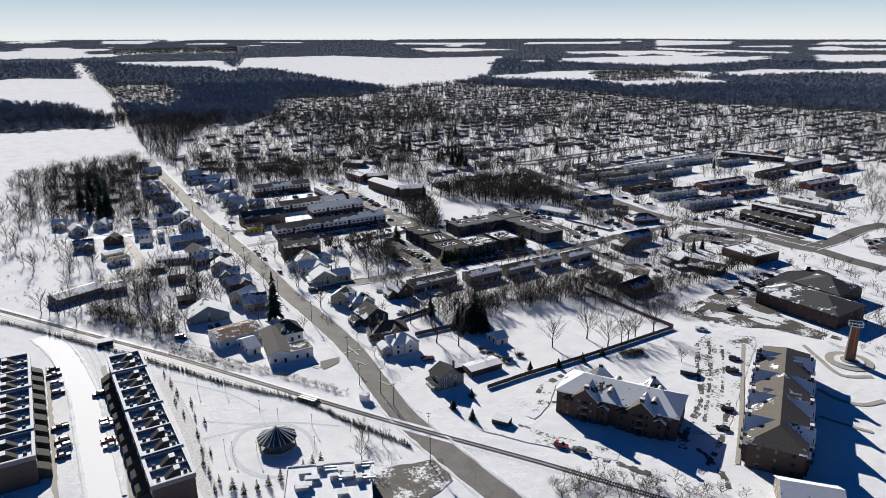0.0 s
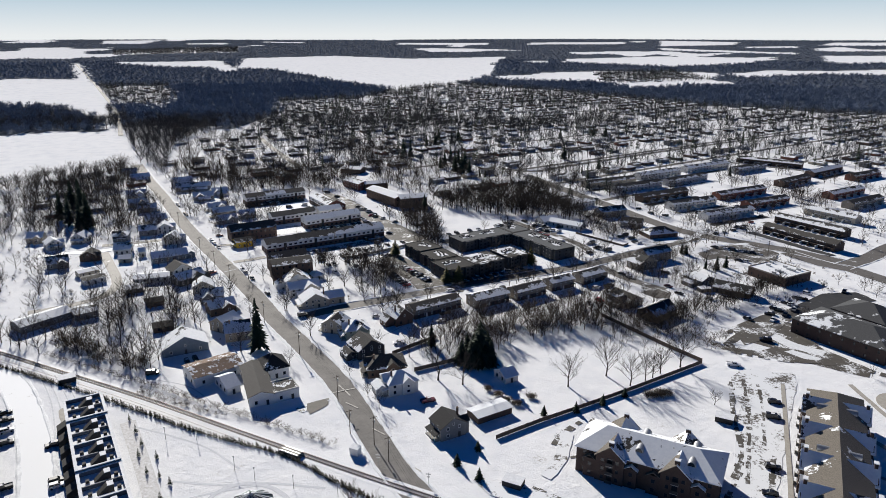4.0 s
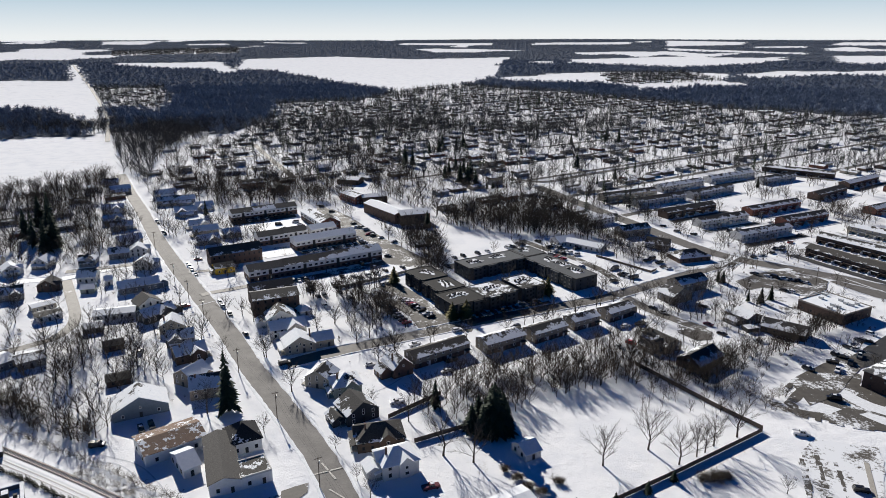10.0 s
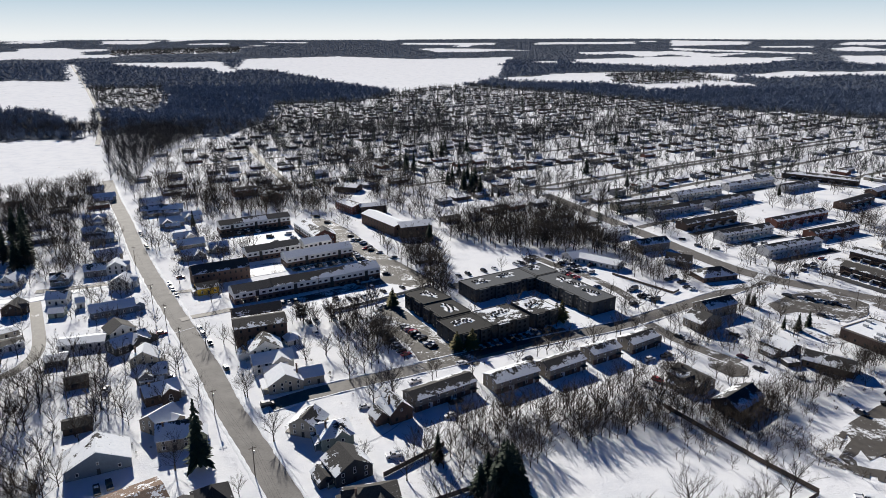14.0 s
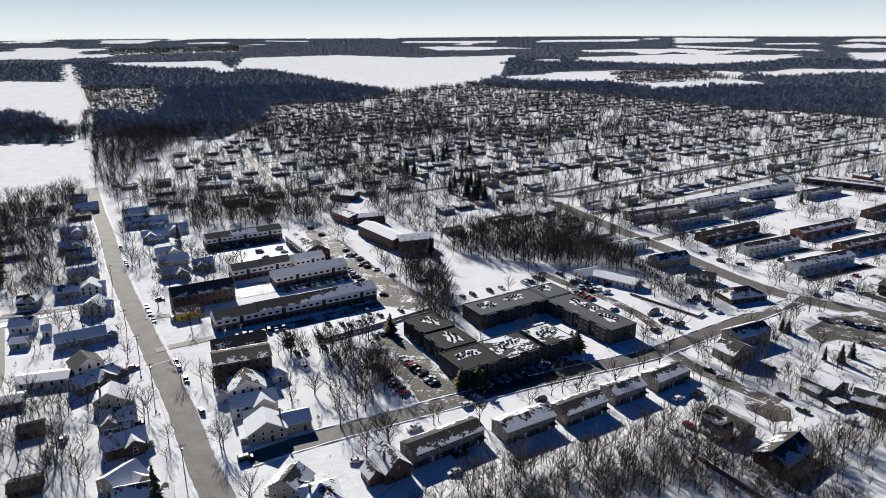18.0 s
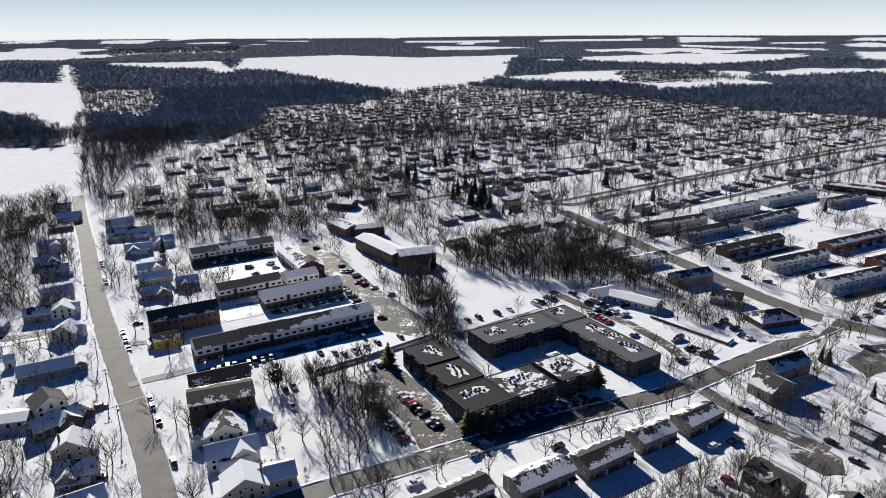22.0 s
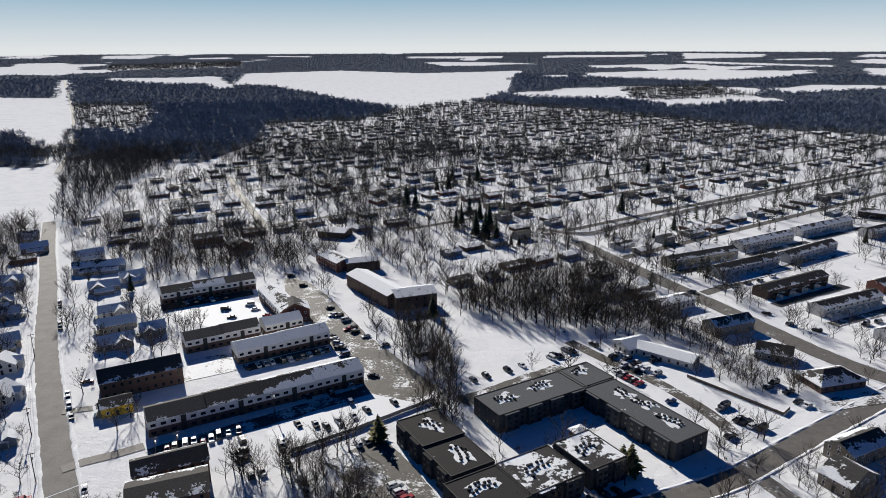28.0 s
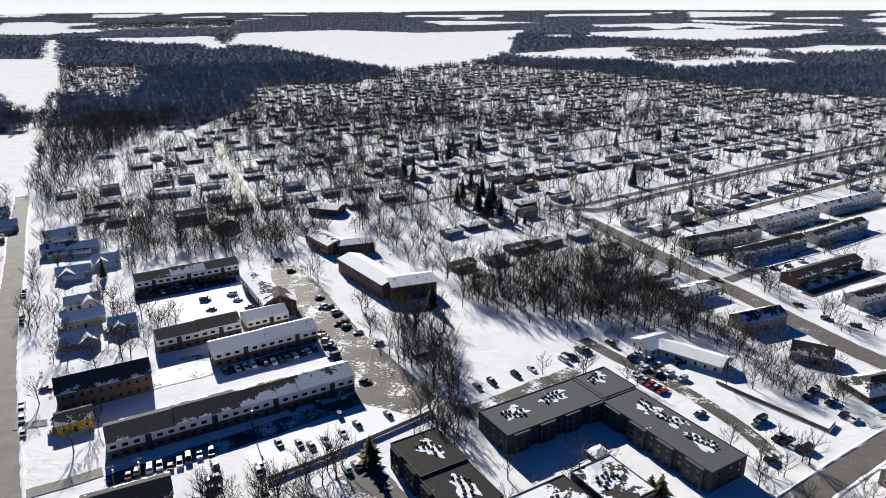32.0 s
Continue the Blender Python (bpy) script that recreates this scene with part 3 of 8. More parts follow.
lot("parking_lot", [(-172.2, 601.5), (-153.9, 587.7), (-134.9, 566.0), (-99.4, 513.4), (-80.6, 491.1), (-61.0, 466.9), (-68.1, 455.5), (-85.1, 453.5), (-91.9, 469.0), (-104.6, 488.4), (-121.9, 510.8), (-132.0, 526.5), (-157.4, 563.5)], M_LOT, "slushy parking lane beside the apartment blocks")
lot("parking_lot", [(-213.7, 536.2), (-179.8, 557.3), (-135.6, 533.3), (-170.6, 510.8)], M_LOT_WHITE, "snowy courtyard parking")
lot("parking_lot", [(-116.9, 429.6), (-86.7, 460.3), (-68.1, 455.5), (-81.1, 436.7), (-108.3, 417.2)], M_LOT_WHITE, "snowy parking row behind a wall")
lot("parking_lot", [(-153.2, 413.3), (-88.4, 467.5), (-85.8, 460.4), (-118.0, 432.4), (-149.1, 409.5)], M_LOT, "wet asphalt parking in the shade")
road("road", [(-7.7, 518.3), (6.3, 501.7), (20.4, 488.1), (31.5, 473.2), (39.6, 459.5), (45.5, 445.0)], 5.8, M_LOT, "brown slushy lane beside the flat-roofed wing")
lot("parking_lot", [(-55.1, 458.7), (-14.0, 494.5), (-10.0, 490.0), (-47.1, 454.5)], M_LOT, "brown slushy drive behind the flat-roofed block")
# shade before the flat-roofed blocks is painted as a darker lot
lot("parking_lot", [(-35.0, 380.6), (-18.0, 393.2), (6.0, 411.0), (10.0, 406.4), (-10.0, 391.6), (-31.8, 376.4)], M_LOT_DARK, "parking row with the building shade in its dark colour")
lot("parking_lot", [(89.0, 317.9), (100.5, 334.4), (120.1, 349.6), (127.8, 344.3), (123.1, 335.1), (130.6, 317.2), (141.4, 299.6), (137.4, 291.5), (119.8, 301.8), (104.4, 305.7), (92.6, 309.3)], M_LOT, "brown slushy school drive")
lot("snow_island", [(93.2, 318.4), (98.1, 323.1), (108.0, 315.8), (102.1, 311.7), (93.0, 314.3)], M_BANK, "snow-covered traffic island")
lot("snow_island", [(112.4, 312.8), (116.4, 314.7), (126.2, 307.1), (120.7, 304.2)], M_BANK, "snow-covered long traffic island")
lot("snow_island", [(108.1, 331.8), (112.8, 335.7), (121.2, 321.3), (130.6, 314.7), (127.3, 309.6), (116.8, 315.8)], M_BANK, "narrow snowy traffic island")
lot("parking_lot", [(83.5, 287.1), (89.9, 294.2), (109.6, 291.9), (107.2, 283.5), (86.6, 237.9), (74.2, 209.7), (60.7, 208.2), (68.5, 230.5), (80.6, 265.6), (80.1, 272.8)], M_LOT_HALF, "slushy parking between the apartment blocks")
lot("parking_lot", [(8.2, 206.1), (19.4, 202.0), (37.2, 195.6), (34.7, 190.7), (18.9, 193.8), (4.3, 202.2)], M_LOT_HALF, "slushy drive below the apartments")
lot("parking_lot", [(-188.4, 232.3), (-186.6, 232.5), (-155.1, 189.4), (-129.8, 154.4), (-131.5, 154.3), (-156.6, 189.2)], M_CONCRETE, "tan concrete kerb strip beside the terraces")
lot("parking_lot", [(-165.9, 234.6), (-165.5, 237.1), (-130.1, 192.0), (-108.0, 157.9), (-109.7, 157.3), (-133.0, 191.7)], M_CONCRETE, "concrete strip before the terrace entrances")
lot("driveway", [(-71.4, 248.6), (-78.2, 242.3), (-81.7, 244.7), (-74.2, 251.8)], M_LOT_HALF, "slushy drive to the hall")
lot("driveway", [(48.2, 385.9), (42.6, 370.4), (36.7, 356.5), (32.9, 359.2), (41.0, 375.6)], M_LOT_WHITE, "snowy drive with tracks")
lot("parking_lot", [(66.4, 394.0), (73.3, 390.7), (79.2, 379.8), (77.0, 371.4), (70.2, 370.0), (63.5, 378.1)], M_LOT, "muddy turning circle of the cul-de-sac")
lot("parking_lot", [(79.5, 472.6), (112.7, 486.8), (125.4, 507.3), (128.1, 499.7), (108.9, 475.8), (79.8, 464.6)], M_LOT_HALF, "slushy bank forecourt")
# these two courts carry the shade of the rows in their colour
lot("parking_lot", [(-141.5, 473.4), (-114.3, 494.2), (-117.7, 500.1), (-144.2, 479.5)], M_LOT_DARK, "court beside the white row, shade put into its dark colour")
lot("parking_lot", [(-211.9, 533.1), (-174.3, 561.6), (-178.8, 568.7), (-217.3, 542.5)], M_LOT_DARK, "court of the rear row, shade put into its dark colour")
lot("parking_lot", [(-163.7, 460.8), (-144.5, 475.1), (-155.7, 489.5), (-171.2, 480.8)], M_LOT_HALF, "muddy yard between the brick blocks")
lot("parking_lot", [(-38.8, 178.8), (-20.9, 186.0), (-16.3, 175.3), (-24.8, 161.4), (-41.4, 162.2)], M_LOT, "muddy lot edge")
lot("parking_lot", [(96.4, 455.6), (147.0, 478.1), (154.1, 453.8), (120.1, 435.1)], M_LOT_HALF, "slushy car park with snow islands")
lot("park_path", [(-78.3, 248.5), (-71.2, 253.4), (-69.9, 248.4), (-75.1, 241.3)], M_LOT, "tan patch by the white building")

road("road", [(-267.6, 426.7), (-245.8, 437.4), (-226.8, 449.1)], 6.0, M_STREET, "side street under slush and thin snow")
road("road", [(-173.6, 399.8), (-168.8, 404.7), (-161.9, 409.4), (-154.5, 415.6)], 4.6, M_STREET, "short drive to the brick apartments")
road("road", [(-196.9, 433.3), (-185.2, 438.4)], 4.0, M_STREET, "slushy drive beside the dark brick block")

# eastern avenue and its lots
road("road", [(165.8, 458.9), (178.3, 438.1), (190.5, 429.6), (201.1, 411.4), (214.2, 394.1)], 12, M_STREET, "wide avenue past the town house rows")
road("road", [(186.6, 432.8), (212.7, 454.2), (238.4, 480.1), (265.3, 499.0)], 10, M_STREET, "cross street with slush at the edges")
lot("parking_lot", [(109.7, 450.7), (126.9, 467.2), (151.6, 475.0), (160.0, 456.1), (152.9, 441.6), (139.0, 431.5), (122.4, 442.9), (111.9, 437.3)], M_LOT, "slushy car park with rows of snowed-in cars")
lot("parking_lot", [(110.6, 432.8), (134.5, 426.9), (127.3, 406.6), (117.4, 409.3), (109.7, 420.2)], M_LOT_HALF, "muddy service yard behind the low shop")
lot("parking_lot", [(231.2, 456.1), (248.6, 464.4), (226.8, 419.5), (220.0, 424.5)], M_LOT, "brown slushy lot beside the cross street")
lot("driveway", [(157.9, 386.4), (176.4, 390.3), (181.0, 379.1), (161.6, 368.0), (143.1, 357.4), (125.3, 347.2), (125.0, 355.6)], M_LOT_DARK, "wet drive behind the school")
lot("driveway", [(149.8, 508.4), (174.8, 530.0), (196.8, 550.0), (208.8, 561.3), (208.3, 551.2), (183.3, 524.4), (160.6, 500.1)], M_LOT_HALF, "slushy court between town house rows")
lot("parking_lot", [(96.9, 336.3), (130.9, 364.9), (133.5, 354.7), (110.7, 326.3), (97.4, 317.0)], M_LOT, "slushy school parking beside the shrubs")
lot("driveway", [(14.5, 241.1), (18.4, 238.7), (15.1, 222.4), (9.4, 212.7), (6.1, 214.7), (11.0, 225.5)], M_LOT_HALF, "muddy path round the brick apartments")
lot("driveway", [(-14.7, 210.9), (-1.6, 209.0), (9.2, 205.5), (22.6, 198.1), (18.9, 194.1), (3.7, 199.0), (-8.7, 203.6)], M_LOT_HALF, "slushy drive below the brick apartments")

# ---- houses ----
house(-42.4, 342.0, 40.1, 27.0, 9.0, h=4.8, pitch=0.36, wall=W_TAN, group="duplex houses", spacing=3.4, top=R_SOME, label="tan-sided two-storey duplex with dark partly snowy roof")
house(-16.2, 355.8, 37.4, 20.2, 9.2, h=4.8, pitch=0.36, wall=W_TAN, group="duplex houses", spacing=3.4, top=R_MOST, label="tan-sided two-storey duplex with a mostly snowy roof", porch=3)
house(3.3, 368.2, 38.8, 18.6, 9.2, h=4.8, pitch=0.36, wall=W_TAN, group="duplex houses", spacing=3.4, top=R_HALF, label="tan duplex with brick base and patchy snow on dark roof")
house(20.5, 382.3, 36.8, 15.0, 8.5, h=4.8, pitch=0.36, wall=W_TAN, group="duplex houses", spacing=3.4, top=R_MOST, label="tan duplex beside bare trees, roof mostly snowy")
house(37.6, 394.7, 40.3, 16.2, 9.0, h=4.8, pitch=0.36, wall=W_TAN, group="duplex houses", spacing=3.4, top=R_HALF, label="tan duplex with a side porch and half-snowy roof", ell=2)
house(53.0, 362.8, -53.4, 14.0, 10.0, h=4.6, pitch=0.45, wall=W_TAN, top=R_SOME, label="tan split-level house with dark shingles and a snow edge", ell=1, chimney=1)
house(65.8, 347.4, -45.2, 10.9, 17.0, h=3.6, pitch=0.55, wall=W_BROWN, top=R_HALF, storeys=1, axis="y", label="brown low house with broad half-snowy gable roof")
house(97.3, 396.5, -54.6, 12.4, 10.0, h=4.6, pitch=0.4, wall=W_TAN, top=R_MOST, label="tan split-level house with hip-like snowy roof", ell=1)
house(70.7, 420.4, -54.0, 10.0, 14.0, h=5.2, pitch=0.5, wall=W_TAN, top=R_HALF, label="tan duplex facing the cul-de-sac with patchy snow")
house(80.5, 437.3, 33.1, 18.9, 10.0, h=5.2, pitch=0.5, wall=W_TAN, top=R_HALF, label="tan duplex rear block with patchy snow")
house(111.7, 382.8, -32.5, 18.3, 10.0, h=3.2, pitch=0.5, wall=W_BROWN, top=R_HALF, storeys=1, label="low brown house among shrubs with snowy roof")
house(-107.9, 569.1, -47.4, 44.1, 13.0, h=7.4, roof="gable", pitch=0.3, wall=W_BRICKBROWN, top=R_BIG, storeys=2, name="apartment_block", category="apartment block", spacing=3.6, label="dark brown brick apartment wing with snowy low roof")
house(-86.1, 557.4, 26.6, 21.8, 14.0, h=7.4, roof="gable", pitch=0.3, wall=W_BRICKBROWN, top=R_BIG, storeys=2, name="apartment_block", category="apartment block", spacing=3.6, label="dark brown brick apartment end block with snowy low roof")
house(-144.2, 616.8, -45.1, 24.9, 12.0, h=6, pitch=0.3, wall=W_BRICK, top=R_MOST, name="apartment_block", category="apartment block", label="small red brick block with snowy roof")
house(-126.8, 613.1, 25.2, 20.0, 10.0, h=6, pitch=0.3, wall=W_BROWN, top=R_MOST, name="apartment_block", category="apartment block", label="dark brick block with snowy roof")
house(-163.9, 686.0, -8.9, 20.7, 14.0, h=4.5, pitch=0.25, wall=W_BROWN, top=R_CLEAN, label="brown building with clean snowy roof by the woods", storeys=1)
house(-247.2, 659.6, 37.1, 18.8, 11.0, h=5, pitch=0.4, wall=W_BRICK, top=R_SOME, label="red brick house by the woods")
house(-218.5, 646.9, 45.0, 14.4, 14.0, h=5, pitch=0.4, wall=W_BRICK, top=R_MOST, label="red brick house with snowy roof by the woods", axis="y")
house(-290.9, 717.9, 29.9, 27.0, 10.0, h=3.2, pitch=0.3, wall=W_WHITE, top=R_MOST, storeys=1, label="long low white ranch house in a snowy clearing")
house(-207.1, 746.8, 33.2, 14.7, 10.0, h=3.4, pitch=0.4, wall=W_BLUE, top=R_CLEAN, storeys=1, label="blue-sided house with clean snowy roof")
house(32.5, 505.8, -31.9, 26.5, 10.0, h=3.3, pitch=0.32, wall=W_WHITE, top=R_CLEAN, storeys=1, name="office_building", category="office building", label="long low white building with blue-white snowy roof", spacing=3.2)
house(19.6, 513.3, -58.2, 11.1, 13.0, h=3.3, pitch=0.4, wall=W_WHITE, top=R_CLEAN, storeys=1, axis="y", name="office_building", category="office building", label="gabled front wing of the long low building")
house(-178.6, 456.3, 36.4, 30.0, 12.0, h=7.2, pitch=0.55, wall=W_BRICKBROWN, top=R_SOME, storeys=2, name="apartment_block", category="apartment block", label="long dark brick block with bare shingle roof")
house(-177.6, 437.2, 37.0, 10.6, 8.6, h=3.8, pitch=0.4, wall=W_YELLOW, top=R_HALF, storeys=1, label="bright yellow bungalow with half-snowy dark roof", porch=4)
house(-127.8, 383.7, 29.1, 21.8, 13.0, h=9.2, pitch=0.3, wall=W_BRICKBROWN, top=R_SOME, storeys=3, name="apartment_block", category="apartment block", spacing=3.2, label="three-storey brown brick apartment house with bare roof")
house(-134.6, 397.4, 33.3, 21.5, 10.0, h=8.4, pitch=0.45, wall=W_BRICKBROWN, top=R_SOME, storeys=3, name="apartment_block", category="apartment block", label="brick rear block with one snowy gable")
house(-120.1, 369.1, 26.8, 13.2, 10.0, h=5.6, pitch=0.8, wall=W_WHITE, top=R_MOST, axis="y", label="white two-storey gabled house with snowy roof", ell=4, porch=1)
house(-113.2, 358.3, 31.3, 15.9, 9.0, h=5.6, pitch=0.8, wall=W_WHITE, top=R_CLEAN, label="white house with broad snowy roof slopes", ell=1)
house(-103.1, 343.5, 28.9, 12.9, 10.0, h=4.6, pitch=0.75, wall=W_CREAM, top=R_CLEAN, axis="y", label="cream gabled house on the street corner", porch=4, chimney=2)
house(-94.3, 350.0, 29.6, 8.2, 9.0, h=3.6, pitch=0.5, wall=W_CREAM, top=R_CLEAN, storeys=1, label="cream rear wing with snowy roof")
house(-113.0, 382.4, 39.6, 6.2, 7.0, h=2.6, roof="hip", pitch=0.7, wall=W_WHITE, top=R_CLEAN, storeys=1, label="small white hip-roofed garage", name="garage", category="garage")
house(-73.7, 309.4, 26.1, 10.5, 10.0, h=6.0, roof="hip", pitch=0.8, wall=W_GREENISH, top=R_MOST, label="grey-green two-storey house with hipped snowy roof", porch=4, chimney=1)
house(-84.2, 314.6, -10.1, 10.2, 9.0, h=5.4, pitch=0.9, wall=W_CREAM, top=R_MOST, label="cream house with steep snowy gables", porch=4, axis="y")
house(-65.5, 292.9, 39.4, 12.2, 11.0, h=5.2, pitch=1.1, wall=W_DARKGREY, top=R_HALF, axis="y", label="dark purple-grey house with steep gable", porch=4, ell=4)
house(-54.2, 277.6, 19.7, 15.5, 11.0, h=5.0, pitch=0.8, roof="hip", wall=W_BROWN, top=R_SOME, label="brown house with complex hipped roof", porch=4, chimney=1)
house(-46.0, 263.6, 29.5, 11.6, 10.0, h=6.2, pitch=0.95, roof="hip", wall=W_WHITE, top=R_CLEAN, label="white Victorian house with steep snowy hip roof", porch=4, ell=4, chimney=1)
house(-24.5, 235.3, 35.1, 9.6, 8.0, h=6.0, pitch=0.75, wall=W_GREY, top=R_DARK, axis="y", label="tall grey house with dark gable roof and chimney", chimney=2, porch=4)
house(-56.9, 327.3, 40.2, 8.9, 10.0, h=4.2, pitch=0.9, wall=W_BRICKBROWN, top=R_MOST, label="brick cottage with dormer and steep snowy roof", axis="y", ell=4, chimney=1, storeys=1)
house(-5.5, 276.0, 35.6, 6.0, 8.0, h=2.8, pitch=0.5, wall=W_WHITE, top=R_CLEAN, storeys=1, name="garage", category="garage", label="white garden garage with snowy roof")
house(-10.8, 248.5, 37.4, 14.6, 7.0, h=2.6, pitch=0.15, wall=W_BROWN, top=R_CLEAN, storeys=1, name="carport", category="carport", label="low open carport with snowy roof", win=False)
house(-121.9, 266.9, 44.1, 19.3, 13.6, h=4.2, pitch=0.25, wall=M_TRIM, top=R_RUST, storeys=1, spacing=6, name="hall", category="hall", label="white hall with rusty metal roof under melting snow")
house(-100.2, 257.5, 28.1, 9.1, 27.0, h=4.2, pitch=0.35, wall=M_TRIM, top=R_BARE, axis="y", storeys=1, spacing=3.4, name="hall", category="hall", label="white hall wing with bare grey gable roof")
house(-88.7, 254.2, 35.8, 9.5, 9.0, h=4.0, roof="flat", wall=M_TRIM, top=R_MOST, storeys=1, spacing=3.4, name="hall", category="hall", label="white flat-roofed hall front with dark windows", trim=W_WHITE)
house(-98.7, 271.1, 34.3, 10.0, 11.0, h=4.4, roof="hip", pitch=0.85, wall=M_TRIM, top=R_DARK, storeys=1, name="hall", category="hall", label="white square wing with dark steep hip roof")
house(-111.8, 257.1, 45.3, 5.3, 12.0, h=3.2, pitch=0.4, wall=M_TRIM, top=R_CLEAN, storeys=1, axis="x", name="hall", category="hall", label="low white hall annexe with snowy roof")
house(-144.6, 288.4, 33.2, 18.6, 12.0, h=3.4, pitch=0.5, wall=W_BLUE, top=R_MOST, axis="y", storeys=1, name="garage", category="garage", label="grey-blue metal garage with snowy gable roof", spacing=5)
house(-126.4, 303.1, 24.9, 11.0, 11.0, h=5.4, pitch=0.8, wall=W_TAN, top=R_MOST, label="large tan two-storey house with snowy roofs", ell=2, chimney=1)
house(-135.0, 310.6, -21.2, 10.3, 10.0, h=5.2, pitch=0.7, wall=W_TAN, top=R_CLEAN, label="tan rear house with broad clean snowy roof", axis="y")
house(-145.9, 329.8, 41.0, 12.4, 9.0, h=5.0, pitch=0.7, wall=W_BROWN, top=R_CLEAN, label="dark red-brown house with snowy roof", porch=2, chimney=1)
house(-156.3, 343.6, 23.9, 10.8, 9.0, h=5.0, pitch=0.7, wall=W_GREY, top=R_MOST, label="grey house with snowy porch roof", porch=1)
house(-167.1, 356.7, 22.7, 10.4, 9.0, h=4.6, pitch=0.8, wall=W_CREAM, top=R_CLEAN, axis="y", label="cream gabled house with snowy roof", porch=2, chimney=1)
house(-181.6, 368.9, 58.7, 15.6, 9.0, h=4.6, pitch=0.6, wall=W_DARKGREY, top=R_MOST, label="dark slate-coloured house with a rear deck", ell=2)
house(-192.0, 379.6, 49.7, 11.0, 10.0, h=5.2, pitch=0.7, wall=W_WHITE, top=R_BARE, axis="y", label="white gabled house with bare brown roof")
house(-202.3, 368.7, 23.4, 18.3, 9.0, h=3.0, pitch=0.25, wall=W_WHITE, top=R_CLEAN, storeys=1, label="long low white building with snowy roof", spacing=3)
house(-210.5, 404.4, 36.9, 19.9, 9.0, h=3.6, pitch=0.6, wall=W_BLUE, top=R_CLEAN, storeys=1, label="dark blue house with snowy roof", ell=2, porch=2)
house(-225.5, 438.7, 9.6, 11.5, 9.0, h=4.8, pitch=0.8, wall=W_WHITE, top=R_CLEAN, axis="y", label="white gabled house with snowy roof on the corner")
house(-203.4, 352.3, 29.7, 8.1, 8.0, h=2.6, pitch=0.3, wall=W_GREY, top=R_CLEAN, storeys=1, name="shed", category="shed", label="grey shed with snowy roof")
house(-183.1, 335.3, 36.5, 8.0, 7.0, h=2.6, pitch=0.3, wall=W_BROWN, top=R_DARK, storeys=1, name="shed", category="shed", label="dark shed among bare trees")
house(-163.7, 306.7, 32.0, 8.7, 7.0, h=2.6, pitch=0.3, wall=W_BROWN, top=R_DARK, storeys=1, name="shed", category="shed", label="dark weathered shed in the trees")
house(-235.2, 398.6, 20.9, 6.7, 7.0, h=2.8, pitch=0.4, wall=W_GREENISH, top=R_CLEAN, storeys=1, name="shed", category="shed", label="pale green garage with snowy roof")
house(-245.5, 414.3, 17.1, 9.7, 8.0, h=3.6, pitch=0.7, wall=W_WHITE, top=R_MOST, storeys=1, label="small white house with snowy roof")
house(-263.2, 442.0, 19.7, 9.1, 9.0, h=4.6, roof="hip", pitch=0.7, wall=W_GREY, top=R_HALF, label="grey hip-roofed house with dark shaded side", porch=1)
house(-296.5, 419.9, 47.9, 8.9, 9.0, h=4.8, pitch=0.8, wall=W_WHITE, top=R_CLEAN, axis="y", label="white gabled house with porch", porch=1)
house(-286.3, 434.4, 6.0, 9.4, 9.0, h=4.8, pitch=0.8, wall=W_WHITE, top=R_CLEAN, axis="y", label="white house with snowy gables by dark spruces", porch=1)
house(-315.6, 431.2, 18.9, 9.4, 9.0, h=4.8, pitch=0.8, wall=W_CREAM, top=R_CLEAN, label="cream house with snowy roof on the back street")
house(-258.3, 399.8, 16.8, 9.3, 9.0, h=4.4, pitch=0.7, wall=W_BROWN, top=R_BARE, axis="y", label="brown gabled house in the shade")
house(-269.4, 385.5, 36.5, 11.2, 10.0, h=4.4, pitch=0.6, wall=W_GREY, top=R_MOST, label="grey house behind bare trees")
house(-232.9, 362.6, 45.4, 11.1, 8.0, h=3.0, pitch=0.15, wall=W_WHITE, top=R_HALF, storeys=1, name="shed", category="shed", label="white low shed with half-snowy roof")
house(-243.4, 373.4, 51.0, 10.7, 7.0, h=3.0, pitch=0.2, wall=W_CREAM, top=R_CLEAN, storeys=1, name="shed", category="shed", label="long low outbuilding with snowy roof")
house(-223.5, 307.0, 60.2, 23.3, 11.0, h=3.6, pitch=0.25, wall=W_GREY, top=R_CLEAN, storeys=1, name="shed", category="shed", label="long grey warehouse with snowy roof")
house(-209.1, 317.7, 43.9, 10.3, 10.0, h=3.4, pitch=0.25, wall=W_GREY, top=R_MOST, storeys=1, name="shed", category="shed", label="grey storage shed with snowy roof")
house(-252.2, 456.2, 30.0, 11.2, 9.0, h=4.8, pitch=0.6, wall=W_GREY, top=R_MOST, label="long grey house with snowy roof")
house(-243.2, 462.5, 26.1, 10.2, 9.0, h=5.0, pitch=0.8, wall=W_WHITE, top=R_CLEAN, axis="y", label="white house with porch near the road")
house(-261.4, 483.3, 44.3, 14.5, 9.0, h=4.6, pitch=0.8, wall=W_CREAM, top=R_CLEAN, label="cream house with many snowy gables", ell=1)
house(-285.4, 515.4, 31.2, 13.9, 9.0, h=4.6, pitch=0.7, wall=W_BLUE, top=R_MOST, label="blue-grey house with snowy roof", porch=2)
house(-231.1, 410.3, 35.5, 3.7, 5.0, h=3.4, pitch=0.7, wall=W_WHITE, top=R_CLEAN, storeys=1, name="shed", category="shed", label="white garden shed with snowy roof")
house(-233.3, 525.8, 37.3, 14.5, 9.0, h=4.2, pitch=0.6, wall=(W_WHITE, W_CREAM, W_GREY, W_BLUE)[0], top=R_CLEAN, label="small white house with snowy roof beside the road", porch=4)
